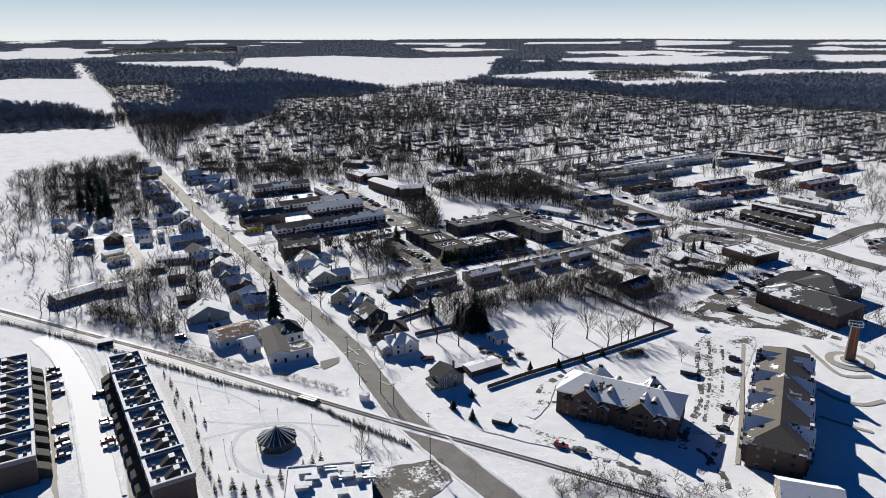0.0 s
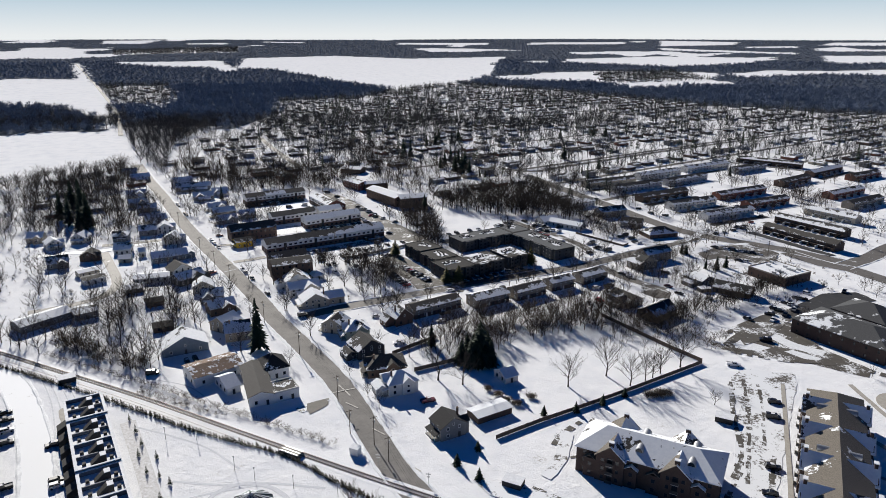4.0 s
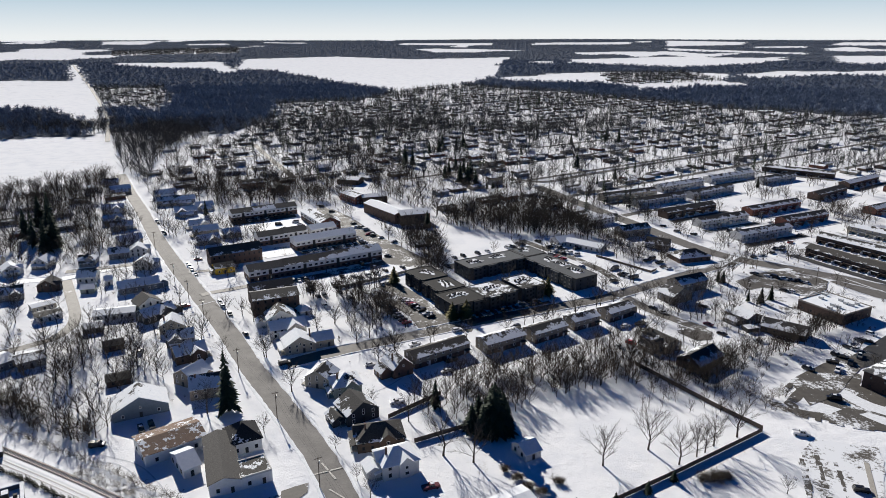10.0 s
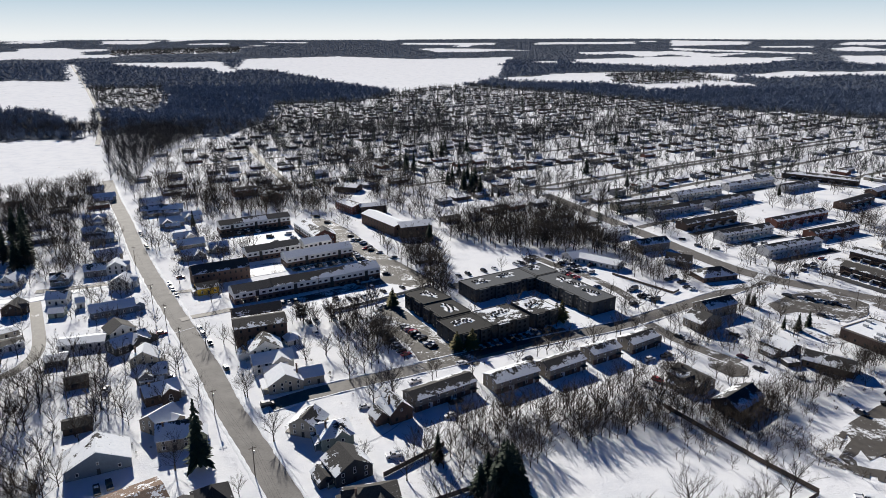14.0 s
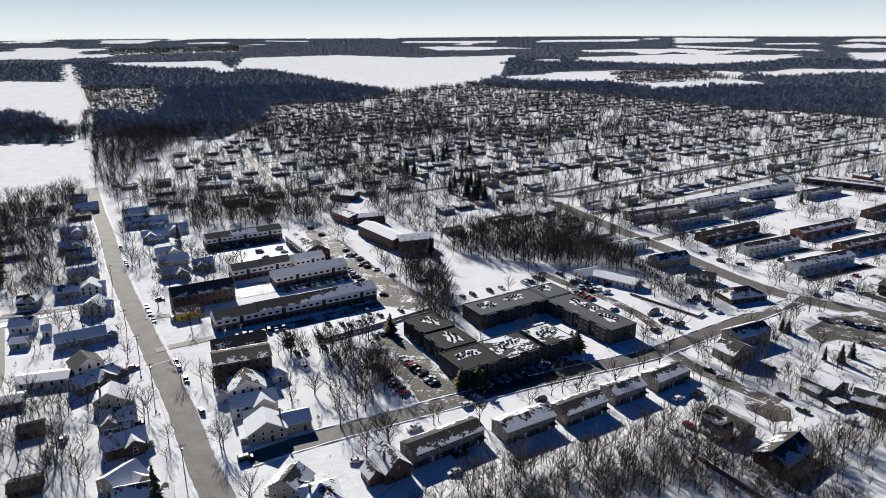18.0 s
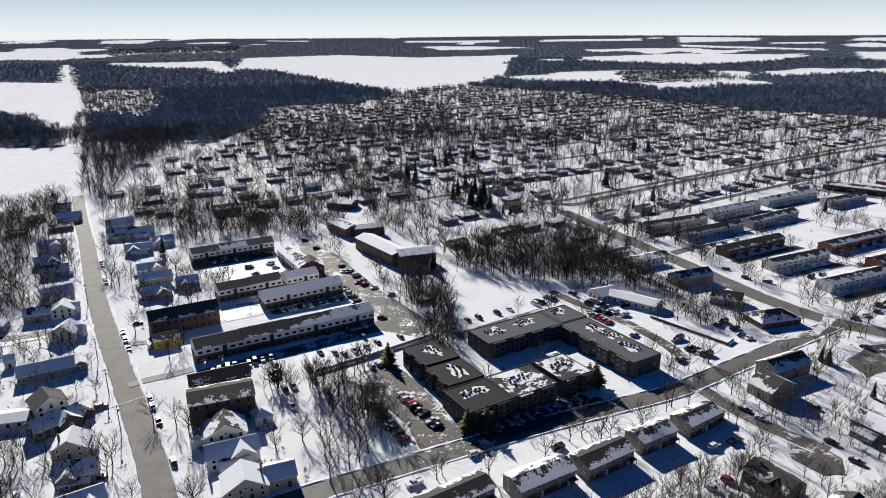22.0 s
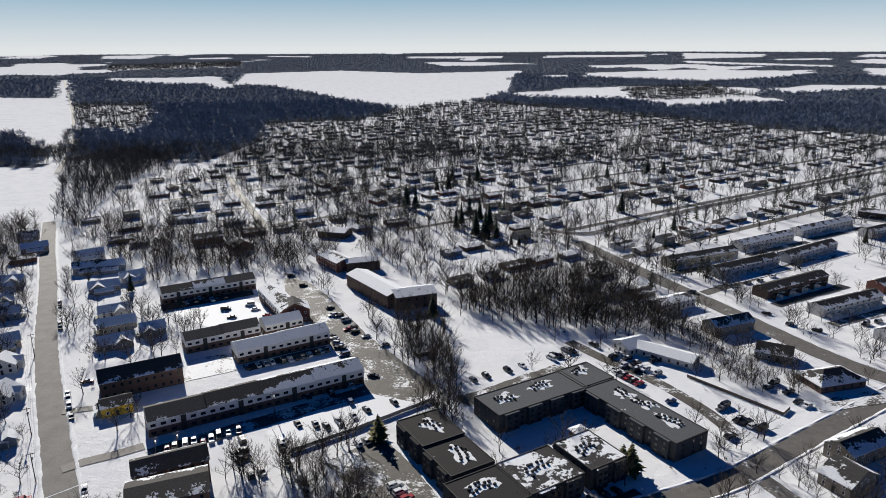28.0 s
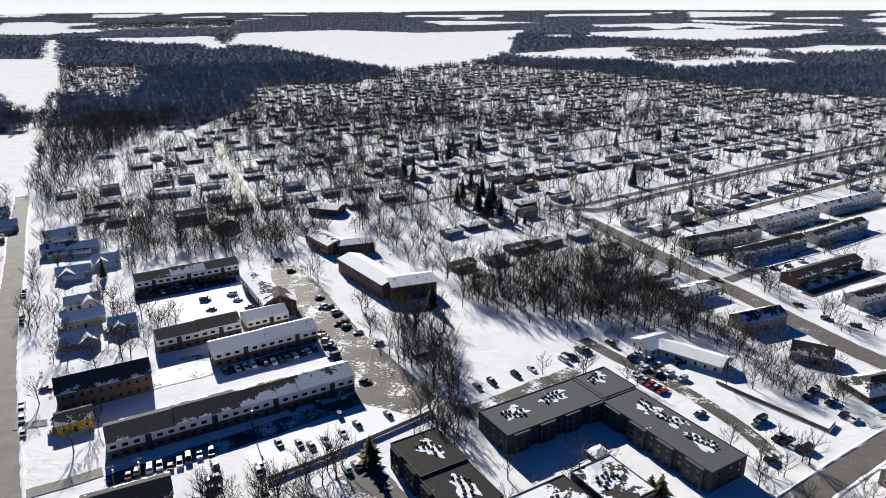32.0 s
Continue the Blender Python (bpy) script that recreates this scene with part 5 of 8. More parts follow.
def gabled_block(x, y, rot, w, d, h, top, label, bays, slopes):
    """Three-storey brick block with a hip roof, cross gables, balconies and dormers."""
    TAKEN.append((x, y, max(w, d) * .5 + 2, min(w, d) * .5 + 3, rot))
    ob = thing("apartment_block", label, "apartment block", "brick gabled apartment houses", pose(x, y, 0, 0, 0, rot))
    part("wall", walls(w, d, h), W_APT, ob)
    g = Geo()
    rise = d / 2 * .52
    W, D, R = w / 2 + .6, d / 2 + .6, w / 2 - d * .42
    a, b, c, e = (-W, -D, h), (W, -D, h), (W, D, h), (-W, D, h)
    p, q = (-R, 0, h + rise), (R, 0, h + rise)
    for f in ((a, b, q, p), (b, c, q), (c, e, p, q), (e, a, p)):
        g.add([*f, *[(i, j, k - .25) for i, j, k in f]], [tuple(range(len(f))), tuple(range(2 * len(f) - 1, len(f) - 1, -1))])
    g.box(-W, -D, h - .3, W, D, h - .05)
    part("roof", g, top, ob)
    for u in bays:
        for s in (-1, 1):
            bw, bd = 8.6, 1.6
            g = Geo()
            g.box(u - bw / 2, min(s * (d / 2 - .1), s * (d / 2 + bd)), -.3, u + bw / 2, max(s * (d / 2 - .1), s * (d / 2 + bd)), h)
            y1 = s * (d / 2 + bd)
            g.hull([(u - bw / 2, y1, h - .01), (u + bw / 2, y1, h - .01), (u + bw / 2, y1 - s * .2, h - .01), (u - bw / 2, y1 - s * .2, h - .01)], [(u, y1, h + 3.5), (u, y1, h + 3.5), (u, y1 - s * .2, h + 3.5), (u, y1 - s * .2, h + 3.5)])
            bay = part("gable_bay", g, W_APT, ob)
            for m, t in ((-1, slopes[0]), (1, slopes[1])):
                g = Geo()
                g.hull([(u + m * (bw / 2 + .5), y1 + s * .4, h - .75), (u, y1 + s * .4, h + 3.35), (u, s * 1.5, h + 3.35), (u + m * (bw / 2 + .5), s * (d / 2 - 3.5), h - .75)], [(u + m * (bw / 2 + .5), y1 + s * .4, h - .5), (u, y1 + s * .4, h + 3.6), (u, s * 1.5, h + 3.6), (u + m * (bw / 2 + .5), s * (d / 2 - 3.5), h - .5)])
                part("gable_roof", g, t, bay)
            for k in range(3):
                for o in (-2.2, 2.2):
                    window(bay, pose(u + o, y1, .8 + k * 2.95, 0, 0, 0 if s < 0 else 180), 1.2, 1.5, W_BROWN)
                g = Geo()
                g.box(u - 1.1, min(y1 + s * .01, y1 + s * 1.0), .2 + k * 2.95, u + 1.1, max(y1 + s * .01, y1 + s * 1.0), .4 + k * 2.95)
                slab = part("balcony", g, M_CONCRETE, ob)
                g = Geo()
                g.box(u - 1.1, y1 + s * .93 - .04, .402 + k * 2.95, u + 1.1, y1 + s * .93 + .04, 1.4 + k * 2.95)
                part("railing", g, M_DARKTRIM, slab)
                g = Geo()
                g.box(u - .8, y1 - .015, .402 + k * 2.95, u + .8, y1 + .015, 2.5 + k * 2.95)
                part("balcony_door", g, M_GLASS, ob)
            g = Geo()
            g.box(u - .7, y1 - s * .9 - .45, h - .3, u + .7, y1 - s * .9 + .45, h + 4.5)
            pier = part("chimney", g, W_APT, ob)
            g = Geo()
            g.box(u - .85, y1 - s * .9 - .6, h + 4.502, u + .85, y1 - s * .9 + .6, h + 4.75)
            part("chimney_cap", g, M_BANK, pier, "snow on the chimney cap")
            # lower pediment beside the bay
            for m in (-1, 1):
                v = u + m * 6.2
                g = Geo()
                g.box(v - 1.85, min(s * (d / 2 - .1), s * (d / 2 + 1.1)), -.3, v + 1.85, max(s * (d / 2 - .1), s * (d / 2 + 1.1)), h - 2.6)
                low = part("stair_bay", g, W_APT, ob)
                g = Geo()
                ya, yb = s * (d / 2 + 1.5), s * (d / 2 - .1)
                for e in (-1, 1):
                    q = [(v + e * 2.2, ya, h - 2.7), (v, ya, h - 1.3), (v, yb, h - 1.3), (v + e * 2.2, yb, h - 2.7)]
                    g.hull([(a, b, c - .18) for a, b, c in q], q)
                part("pediment", g, slopes[0 if m < 0 else 1], low, "small gabled roof over the stair bay")
                for k in range(2):
                    window(low, pose(v, s * (d / 2 + 1.1), .9 + k * 2.95, 0, 0, 0 if s < 0 else 180), 1.3, 1.5, W_BROWN)
    n = int(w / 5)
    for k in range(3):
        for i in range(n):
            u = (i + .5) * w / n - w / 2
            if all(abs(u - o) > 4.6 for o in bays):
                window(ob, face(w, d, 0, u, .9 + k * 2.95), 1.3, 1.5, W_BROWN)
        for side in (1, 3):
            for q in (-.3, 0, .3):
                window(ob, face(w, d, side, q * d, .9 + k * 2.95), 1.3, 1.5, W_BROWN)
    for u in (-w * .06, w * .3):
        for s in (-1, 1):
            arc = [(u + 1.25 * math.cos(math.pi * k / 8), 1.45 * math.sin(math.pi * k / 8)) for k in range(9)]
            g = Geo()
            z = h + rise * .42
            g.hull([(p, s * (d * .36), z - .2 + q) for p, q in arc], [(p, s * (d * .08), z - .2 + q) for p, q in arc])
            dorm = part("roof_dormer", g, M_GALV, ob, "round-headed metal roof dormer")
            g = Geo()
            g.hull([(u + .8 * (p - u), s * (d * .362), z - .1 + q * .8) for p, q in arc], [(u + .8 * (p - u), s * (d * .367), z - .1 + q * .8) for p, q in arc])
            part("dormer_glass", g, M_GLASS, dorm)
    return ob


gabled_block(39.6, 218.8, -22, 41.5, 17.0, 9.0, R_APT, "brown brick three-storey apartments with snowy gabled roofs", (-10, 9), (R_TAN, R_APT))
gabled_block(95.8, 224.1, 68.5, 76.0, 16.4, 9.0, R_TAN, "long brick apartments with tan, half-snowy gabled roofs", (-27, -10, 8, 26), (R_APT, R_APT))
house(145.1, 326.2, -51.1, 40.4, 24.3, h=7.0, roof="hip", pitch=0.32, wall=W_APT, top=R_SCHOOL, storeys=2, spacing=4.5, name="school", category="school", label="two-storey brick school with snow-edged grey hip roof")
house(163.0, 349.0, -51.1, 24, 22, h=6.0, roof="hip", pitch=0.4, wall=W_APT, top=R_SCHOOL, storeys=2, spacing=5, name="school", category="school", label="brick school rear wing with hip roof")
house(-50.9, 161.6, 14.0, 24.8, 19.9, h=6, roof="flat", wall=W_CREAM, top=R_CLEAN, storeys=2, name="office_building", category="office building", label="cream flat-roofed building with snowy roof and ducts", trim=M_TRIM, spacing=4)
for q in range(14):
    u, v = random.uniform(-10, 10), random.uniform(-8, 8)
    c, n = math.cos(radians(14)), math.sin(radians(14))
    ob = thing("roof_unit", "grey metal air handling unit on the snowy flat roof", "roof unit", "office roof units", pose(-50.9 + u * c - v * n, 161.6 + u * n + v * c, 6.25, 0, 0, 14))
    a, b, e = random.uniform(.8, 2.2), random.uniform(.6, 1.1), random.uniform(.7, 1.6)
    g = Geo()
    g.box(-a, -b, 0, a, b, e)
    part("casing", g, M_GALV, ob)
    g = Geo()
    g.box(-a - .1, -b - .1, e + .002, a + .1, b + .1, e + .16)
    part("snow_cap", g, M_BANK, ob)
    if q % 3 == 0:
        g = Geo()
        g.box(a + .002, -.3, .2, a + 4.0, .3, .8)
        part("duct", g, M_GALV, ob)
house(86.2, 173.3, -11.0, 16.2, 14.0, h=4, pitch=.5, wall=W_TAN, top=R_CLEAN, storeys=1, name="clubhouse", category="clubhouse", label="tan clubhouse with blue-white snowy roof")


def terrace_house(parent_pose, w, d, h, label):
    """One three-storey house of a row: parapets, roof terrace well, stair box and entrance stoop."""
    ob = thing("town_house", label, "town house", "flat-roofed terraces", parent_pose)
    part("wall", walls(w, d, h - 1.52), M_DARKTRIM_BRICK, ob)
    g = Geo()
    g.box(-w / 2 + .3, -d / 2 + .3, h - 1.5, w / 2 - .3, d / 2 - .3, h - 1.3)
    part("roof", g, R_CLEAN, ob)
    for b in ((-w / 2 - .3, -d / 2, w / 2 + .3, -d / 2 + .55), (-w / 2 - .3, d / 2 - .55, w / 2 + .3, d / 2), (-w / 2 - .3, -d / 2 + .55, -w / 2 + .5, d / 2 - .55), (w / 2 - .5, -d / 2 + .55, w / 2 + .3, d / 2 - .55)):
        g = Geo()
        g.box(b[0], b[1], h - 1.4, b[2], b[3], h)
        wall = part("parapet", g, W_GREY, ob)
        g = Geo()
        g.box(b[0] - .08, b[1] - .02, h + .002, b[2] + .08, b[3] + .02, h + .22)
        part("snow_cap", g, M_BANK, wall, "thick snow on the parapet")
    g = Geo()
    g.box(-w / 2 + .5, -.2, h - 1.3, w / 2 - .5, .2, h - .1)
    part("partition", g, W_GREY, ob, "wall between two roof terraces")
    for k in (-1, 1):
        y0, y1 = k * d * .22 - d * .07, k * d * .22 + d * .07
        g = Geo()
        g.box(w * .08, y0, h - 1.3, w * .22, y1, h + .9)
        g.hull([(-w * .16, y0, h - 1.3), (w * .08, y0, h - 1.3), (w * .08, y1, h - 1.3), (-w * .16, y1, h - 1.3)], [(w * .06, y0, h + .8), (w * .08, y0, h + .9), (w * .08, y1, h + .9), (w * .06, y1, h + .8)])
        box = part("stair_box", g, M_DARKTRIM, ob, "dark sloping stair hood on the roof terrace")
        g = Geo()
        g.box(w * .08, y0 - .05, h + .902, w * .225, y1 + .05, h + 1.05)
        part("snow_cap", g, M_BANK, box)
        for q in (-.3, .34):
            g = Geo()
            g.box(w * q - .5, k * d * .22 - .5, h - 1.3, w * q + .5, k * d * .22 + .5, h - .45)
            part("air_conditioner", g, M_DARKTRIM, ob)
        g = Geo()
        a, b = k * d * .25 - 2.1, k * d * .25 + 2.1
        g.hull([(-w / 2 - 3.6, a, -.2), (-w / 2 - .01, a, -.2), (-w / 2 - .01, b, -.2), (-w / 2 - 3.6, b, -.2)], [(-w / 2 - 3.4, a, 2.6), (-w / 2 - .01, a, 4.4), (-w / 2 - .01, b, 4.4), (-w / 2 - 3.4, b, 2.6)])
        part("entrance_porch", g, M_DARKTRIM, ob, "dark covered entrance porch")
        for side in (1, 3):
            for f in range(3):
                window(ob, face(w, d, side, k * d * .25 * (1 if side == 1 else -1), 1.0 + f * 3.3), 1.3, 1.7)
    return ob


M_DARKTRIM_BRICK = plain("dark_brick", (0.11, 0.085, 0.075), (0.07, 0.055, 0.05), 1.4)


def terrace(x, y, rot, w, length, n, h, gap_after, flip):
    c, s = math.cos(radians(rot)), math.sin(radians(rot))
    TAKEN.append((x, y, length / 2, length / 2, rot))
    each = length / n
    for i in range(n):
        v = -length / 2 + (i + .5) * each
        off = 1.4 if i >= gap_after else 0.0
        m = pose(x - s * v + c * off, y + c * v + s * off, 0, 0, 0, rot + (180 if flip else 0))
        terrace_house(m, w, each - (.4 if i % 2 else .05), h - (0 if i % 2 else .5), "three-storey dark brick terrace house with white snowy parapets")


terrace(-122.2, 191.3, 38.0, 11.6, 93.5, 6, 10.2, 9, False)
terrace(-169.8, 189.8, 37.0, 12.6, 81.0, 5, 10.2, 9, True)

SHOP_UNITS = [(143.3, 421.0), (139.6, 415.8), (141.2, 406.6), (138.2, 402.5), (147.9, 413.5), (148.5, 409.7), (150.3, 407.6), (153.7, 409.4), (143.0, 404.5)]
for x, y in SHOP_UNITS:
    ob = thing("roof_unit", "grey metal roof unit on the snowy shop roof", "roof unit", "shop roof units", pose(x, y, 5.06, 0, 0, -55))
    g = Geo()
    g.box(-1.0, -.7, 0, 1.0, .7, 1.1)
    part("casing", g, M_GALV, ob)
    g = Geo()
    g.box(-1.05, -.75, 1.102, 1.05, .75, 1.2)
    part("snow_cap", g, M_BANK, ob)

# ---- trees ----
def cone3(V, F, a, b, ra):
    """A three-sided tapering twig."""
    d = b - a
    u = d.orthogonal().normalized()
    w = d.cross(u).normalized()
    n = len(V)
    V += [a + u * ra, a + (u * -.5 + w * .866) * ra, a + (u * -.5 - w * .866) * ra, b]
    F += [(n, n + 1, n + 3), (n + 1, n + 2, n + 3), (n + 2, n, n + 3)]


def blade(V, F, a, b, ra):
    """The finest twig: one slender sliver."""
    u = (b - a).cross(Vector((.37, .21, .9))).normalized() * ra
    n = len(V)
    V += [a + u, a - u, b]
    F.append((n, n + 1, n + 2))


def grow(seed, limbs, subs, twigs, h=10.0, spread=1.0, thin=1.0, fine=False):
    """A bare tree of height h: trunk, and boughs that fan upwards into many twigs."""
    rnd = random.Random(seed)
    tv, tf, bv, bf = [], [], [], []
    top = Vector((rnd.uniform(-.5, .5), rnd.uniform(-.5, .5), h * .6))
    mid = Vector((rnd.uniform(-.25, .25), rnd.uniform(-.25, .25), h * .28))
    r0 = h * .02
    if fine:
        cone3(tv, tf, Vector((0, 0, -.2)), top, r0 * 1.2)
    else:
        n = 6
        rings = ((Vector((0, 0, -.2)), r0 * 1.35), (Vector((0, 0, h * .06)), r0), (mid, r0 * .75), (top, r0 * .3))
        for p, r in rings:
            tv += [p + Vector((math.cos(1.0472 * i), math.sin(1.0472 * i), 0)) * r for i in range(n)]
        for k in range(3):
            tf += [(k * n + i, k * n + (i + 1) % n, (k + 1) * n + (i + 1) % n, (k + 1) * n + i) for i in range(n)]
    twig = blade if fine else cone3
    for i in range(limbs):
        f = .2 + .8 * (i + rnd.random() * .6) / limbs
        base = mid.lerp(top, max(0.0, (f - .45) / .55)) if f > .45 else Vector((0, 0, 0)).lerp(mid, f / .45)
        az, up = i * 2.4 + rnd.uniform(-.4, .4), rnd.uniform(.5, .95) + f * .35
        ln = h * (.6 - .2 * f) * rnd.uniform(.8, 1.15)
        d = Vector((math.cos(az) * math.cos(up) * spread, math.sin(az) * math.cos(up) * spread, math.sin(up)))
        tip = base + d * ln
        cone3(bv, bf, base, tip, r0 * .42 * thin)
        for j in range(subs):
            q = base.lerp(tip, .25 + .7 * (j + .5) / subs)
            d2 = (d + Vector((rnd.uniform(-1, 1), rnd.uniform(-1, 1), rnd.uniform(-.2, .8))) * .75).normalized()
            t2 = q + d2 * ln * rnd.uniform(.28, .55)
            cone3(bv, bf, q, t2, r0 * .17 * thin)
            for k in range(twigs):
                q3 = q.lerp(t2, .15 + .85 * (k + .5) / twigs)
                d3 = (d2 + Vector((rnd.uniform(-1, 1), rnd.uniform(-1, 1), rnd.uniform(-.3, .9)))).normalized()
                twig(bv, bf, q3, q3 + d3 * ln * rnd.uniform(.12, .3), r0 * (.125 if fine else .1) * thin)
    return (tv, tf), (bv, bf)


def spruce(seed, layers, arms, h=10.0, width=.22, droop=.25):
    """A conifer of height h: trunk, and a crown of drooping sprays with gaps."""
    rnd = random.Random(seed)
    tv, tf, cv, cf = [], [], [], []
    for z, r in ((-.2, h * .018), (h * .95, h * .003)):
        tv += [Vector((math.cos(1.0472 * i), math.sin(1.0472 * i), 0)) * r + Vector((0, 0, z)) for i in range(6)]
    tf = [(i, (i + 1) % 6, 6 + (i + 1) % 6, 6 + i) for i in range(6)]
    for k in range(layers):
        f = (k + .3) / layers
        z, reach = h * (.08 + .92 * f), h * width * (1 - f) ** .85 + .12
        m = max(4, int(arms * (1 - f * .6)))
        for i in range(m):
            az = 6.283 * i / m + rnd.uniform(-.35, .35) + k
            ln = reach * rnd.uniform(.5, 1.25)
            o = Vector((math.cos(az), math.sin(az), 0))
            s = Vector((-o.y, o.x, 0)) * (ln * .2 + .06)
            a = Vector((0, 0, z + rnd.uniform(-.2, .2)))
            tip = a + o * ln - Vector((0, 0, ln * droop * rnd.uniform(.5, 1.6)))
            mid = a + o * ln * .55 + Vector((0, 0, -.02 * ln))
            n = len(cv)
            cv += [a + Vector((0, 0, h * .03)), mid + s, mid - s, tip, mid - Vector((0, 0, h * .035))]
            cf += [(n, n + 1, n + 3), (n, n + 3, n + 2), (n, n + 4, n + 1), (n + 1, n + 4, n + 3), (n + 4, n + 2, n + 3), (n, n + 2, n + 4)]
    return (tv, tf), (cv, cf)


def raw_mesh(name, vf, mat):
    me = bpy.data.meshes.new(name)
    me.from_pydata([tuple(v) for v in vf[0]], [], vf[1])
    me.materials.append(mat)
    return me


def tree_kind(name, made, bark, leaf, label, category):
    ob = thing(name, label, category, "", pose(0, 0, -500))
    part("trunk", raw_mesh("trunk", made[0], bark), None, ob)
    part("crown", raw_mesh("crown", made[1], leaf), None, ob)
    return ob


BARE = [tree_kind("bare_tree", grow(s, 13, 7, 9, 10, .95 + .12 * (s % 3), .85), M_BARK, M_TWIG, "bare deciduous tree with grey branches standing in snow", "tree") for s in range(5)]
SPRUCE = [tree_kind("spruce_tree", spruce(s, 26, 12, 10, .19 + .03 * s), M_BARK, M_NEEDLE, "tall dark green spruce tree in snow", "tree") for s in range(3)]
WIDE = tree_kind("spruce_tree", spruce(7, 22, 14, 10, .33), M_BARK, M_NEEDLE, "broad dark green conifer at the field edge", "tree")
PINE = tree_kind("pine_tree", spruce(9, 18, 14, 10, .42, .05), M_BARK, M_PINE, "yellow-green pine tree beside the building", "tree")
SHRUB = tree_kind("conifer_shrub", spruce(5, 11, 7, 10, .26, .2), M_BARK, M_NEEDLE, "small dark conifer planted in the snowy park", "shrub")


def plant(kind, x, y, h, group=""):
    k = h / 10
    ob = copy_thing(kind, Matrix.Identity(4))
    ob.matrix_basis = Matrix.LocRotScale((x, y, ter(x, y)), Euler((0, 0, random.uniform(0, 6.28))), (k * random.uniform(.9, 1.15), k * random.uniform(.9, 1.15), k))
    return tagged(ob, group=group)


SINGLES = [(18.5, 272.0, 14), (34.2, 282.3, 16), (42.5, 275.2, 14), (49.0, 280.2, 12), (56.0, 286.8, 12), (65.2, 293.2, 15), (52.3, 282.9, 11), (-32.0, 271.8, 16), (-22.1, 269.2, 15), (-46.5, 291.0, 11), (-94.0, 306.8, 12), (-94.2, 278.1, 7), (-115.0, 334.1, 10), (-119.0, 288.0, 12), (-61.7, 299.2, 7), (-56.7, 256.1, 6), (-51.0, 248.6, 7), (-67.6, 271.7, 6), (-61.0, 343.9, 11), (-45.7, 357.5, 8), (-133.2, 369.2, 12), (-113.9, 333.6, 11), (-159.9, 337.9, 12)]
SINGLES += [(-133.4, 334.5, 8), (-59.3, 338.2, 12), (-47.1, 355.3, 9), (-5.8, 380.0, 9), (-1.6, 382.5, 9), (18.0, 384.6, 14), (7.6, 393.9, 9), (55.9, 417.7, 9), (51.8, 396.6, 9), (54.8, 380.9, 10), (38.5, 408.6, 9), (86.4, 402.5, 8), (67.4, 364.7, 8), (90.9, 381.1, 8), (-150.3, 376.7, 10), (-78.9, 350.2, 12), (-74.8, 357.5, 13), (-84.5, 363.7, 9)]
SINGLES += [(112.2, 643.7, 11), (27.7, 628.8, 11), (15.7, 641.1, 11), (44.3, 630.4, 11), (141.0, 603.8, 10), (81.7, 576.6, 10), (45.4, 423.5, 8), (35.7, 431.0, 9), (31.8, 446.8, 10), (-169.1, 423.6, 10), (-201.0, 518.8, 11), (-203.7, 509.9, 11), (-207.4, 476.7, 10), (-88.3, 531.4, 11), (-76.9, 515.9, 11), (-104.6, 535.6, 11), (-45.9, 182.5, 9), (-236.3, 319.1, 11), (-273.0, 343.1, 12), (-245.0, 356.0, 11), (71.0, 263.7, 6)]
for i, (x, y, h) in enumerate(SINGLES):
    plant(BARE[i % 5], x, y, h, "bare garden trees")
for i, (x, y, h) in enumerate([(-112.2, 290.8, 24), (-16.3, 286.2, 20), (-19.4, 287.7, 13), (-13.5, 290.3, 14), (-38.3, 301.7, 11), (-22.0, 291.0, 12), (-17.5, 293.5, 15), (-24.0, 287.0, 11), (-12.0, 286.5, 12), (-20.0, 284.0, 12), (-15.0, 297.0, 12), (-303.8, 460.8, 22), (-319.4, 471.7, 24), (-302.3, 467.2, 25), (-343.4, 511.3, 24), (-347.5, 526.6, 23), (-333.9, 483.4, 22), (-326.0, 497.0, 26), (-311.0, 480.0, 24), (99.7, 449.4, 7), (102.2, 448.5, 7), (107.0, 420.8, 7), (112.6, 419.0, 9), (119.3, 424.6, 8), (-119.7, 772.5, 22), (-129.2, 783.5, 20), (-56.6, 688.2, 20), (-64.3, 705.2, 18), (-48.5, 680.5, 17), (-73.4, 541.5, 13), (-244.5, 559.6, 12), (-112.5, 851.9, 15), (79.0, 727.9, 12), (200.2, 704.2, 11)]):
    plant(WIDE if -30 < x < -5 and y < 300 else SPRUCE[i % 3], x, y, h, "spruces")
for x, y, h in [(6.2, 419.2, 11), (3.9, 421.1, 9), (-43.7, 394.4, 0), (-33.5, 384.0, 10), (-40.0, 382.6, 9), (-76.6, 428.7, 10), (-61.5, 434.5, 8)]:
    if h:
        plant(PINE, x, y, h, "pines by the flat-roofed blocks")
for x, y in [(-137.0, 231.1), (-130.5, 223.9), (-124.6, 217.0), (-122.3, 211.0), (-115.0, 202.7), (-115.9, 210.4), (-110.1, 201.3), (-104.5, 191.1), (-105.1, 198.1), (-98.7, 181.8), (-95.5, 181.1), (-95.1, 175.1), (-91.2, 170.5), (-86.3, 166.8), (-86.2, 163.3)]:
    plant(SHRUB, x, y, random.uniform(2.6, 3.6), "park conifers")
for x, y in [(-80.8, 163.9), (-76.8, 162.4), (-73.6, 164.6), (-70.9, 167.0), (-68.2, 170.0), (-65.5, 172.6), (-62.9, 175.7), (-60.6, 178.0), (-58.6, 180.3)]:
    plant(SHRUB, x, y, random.uniform(4.2, 5.0), "row of park conifers")


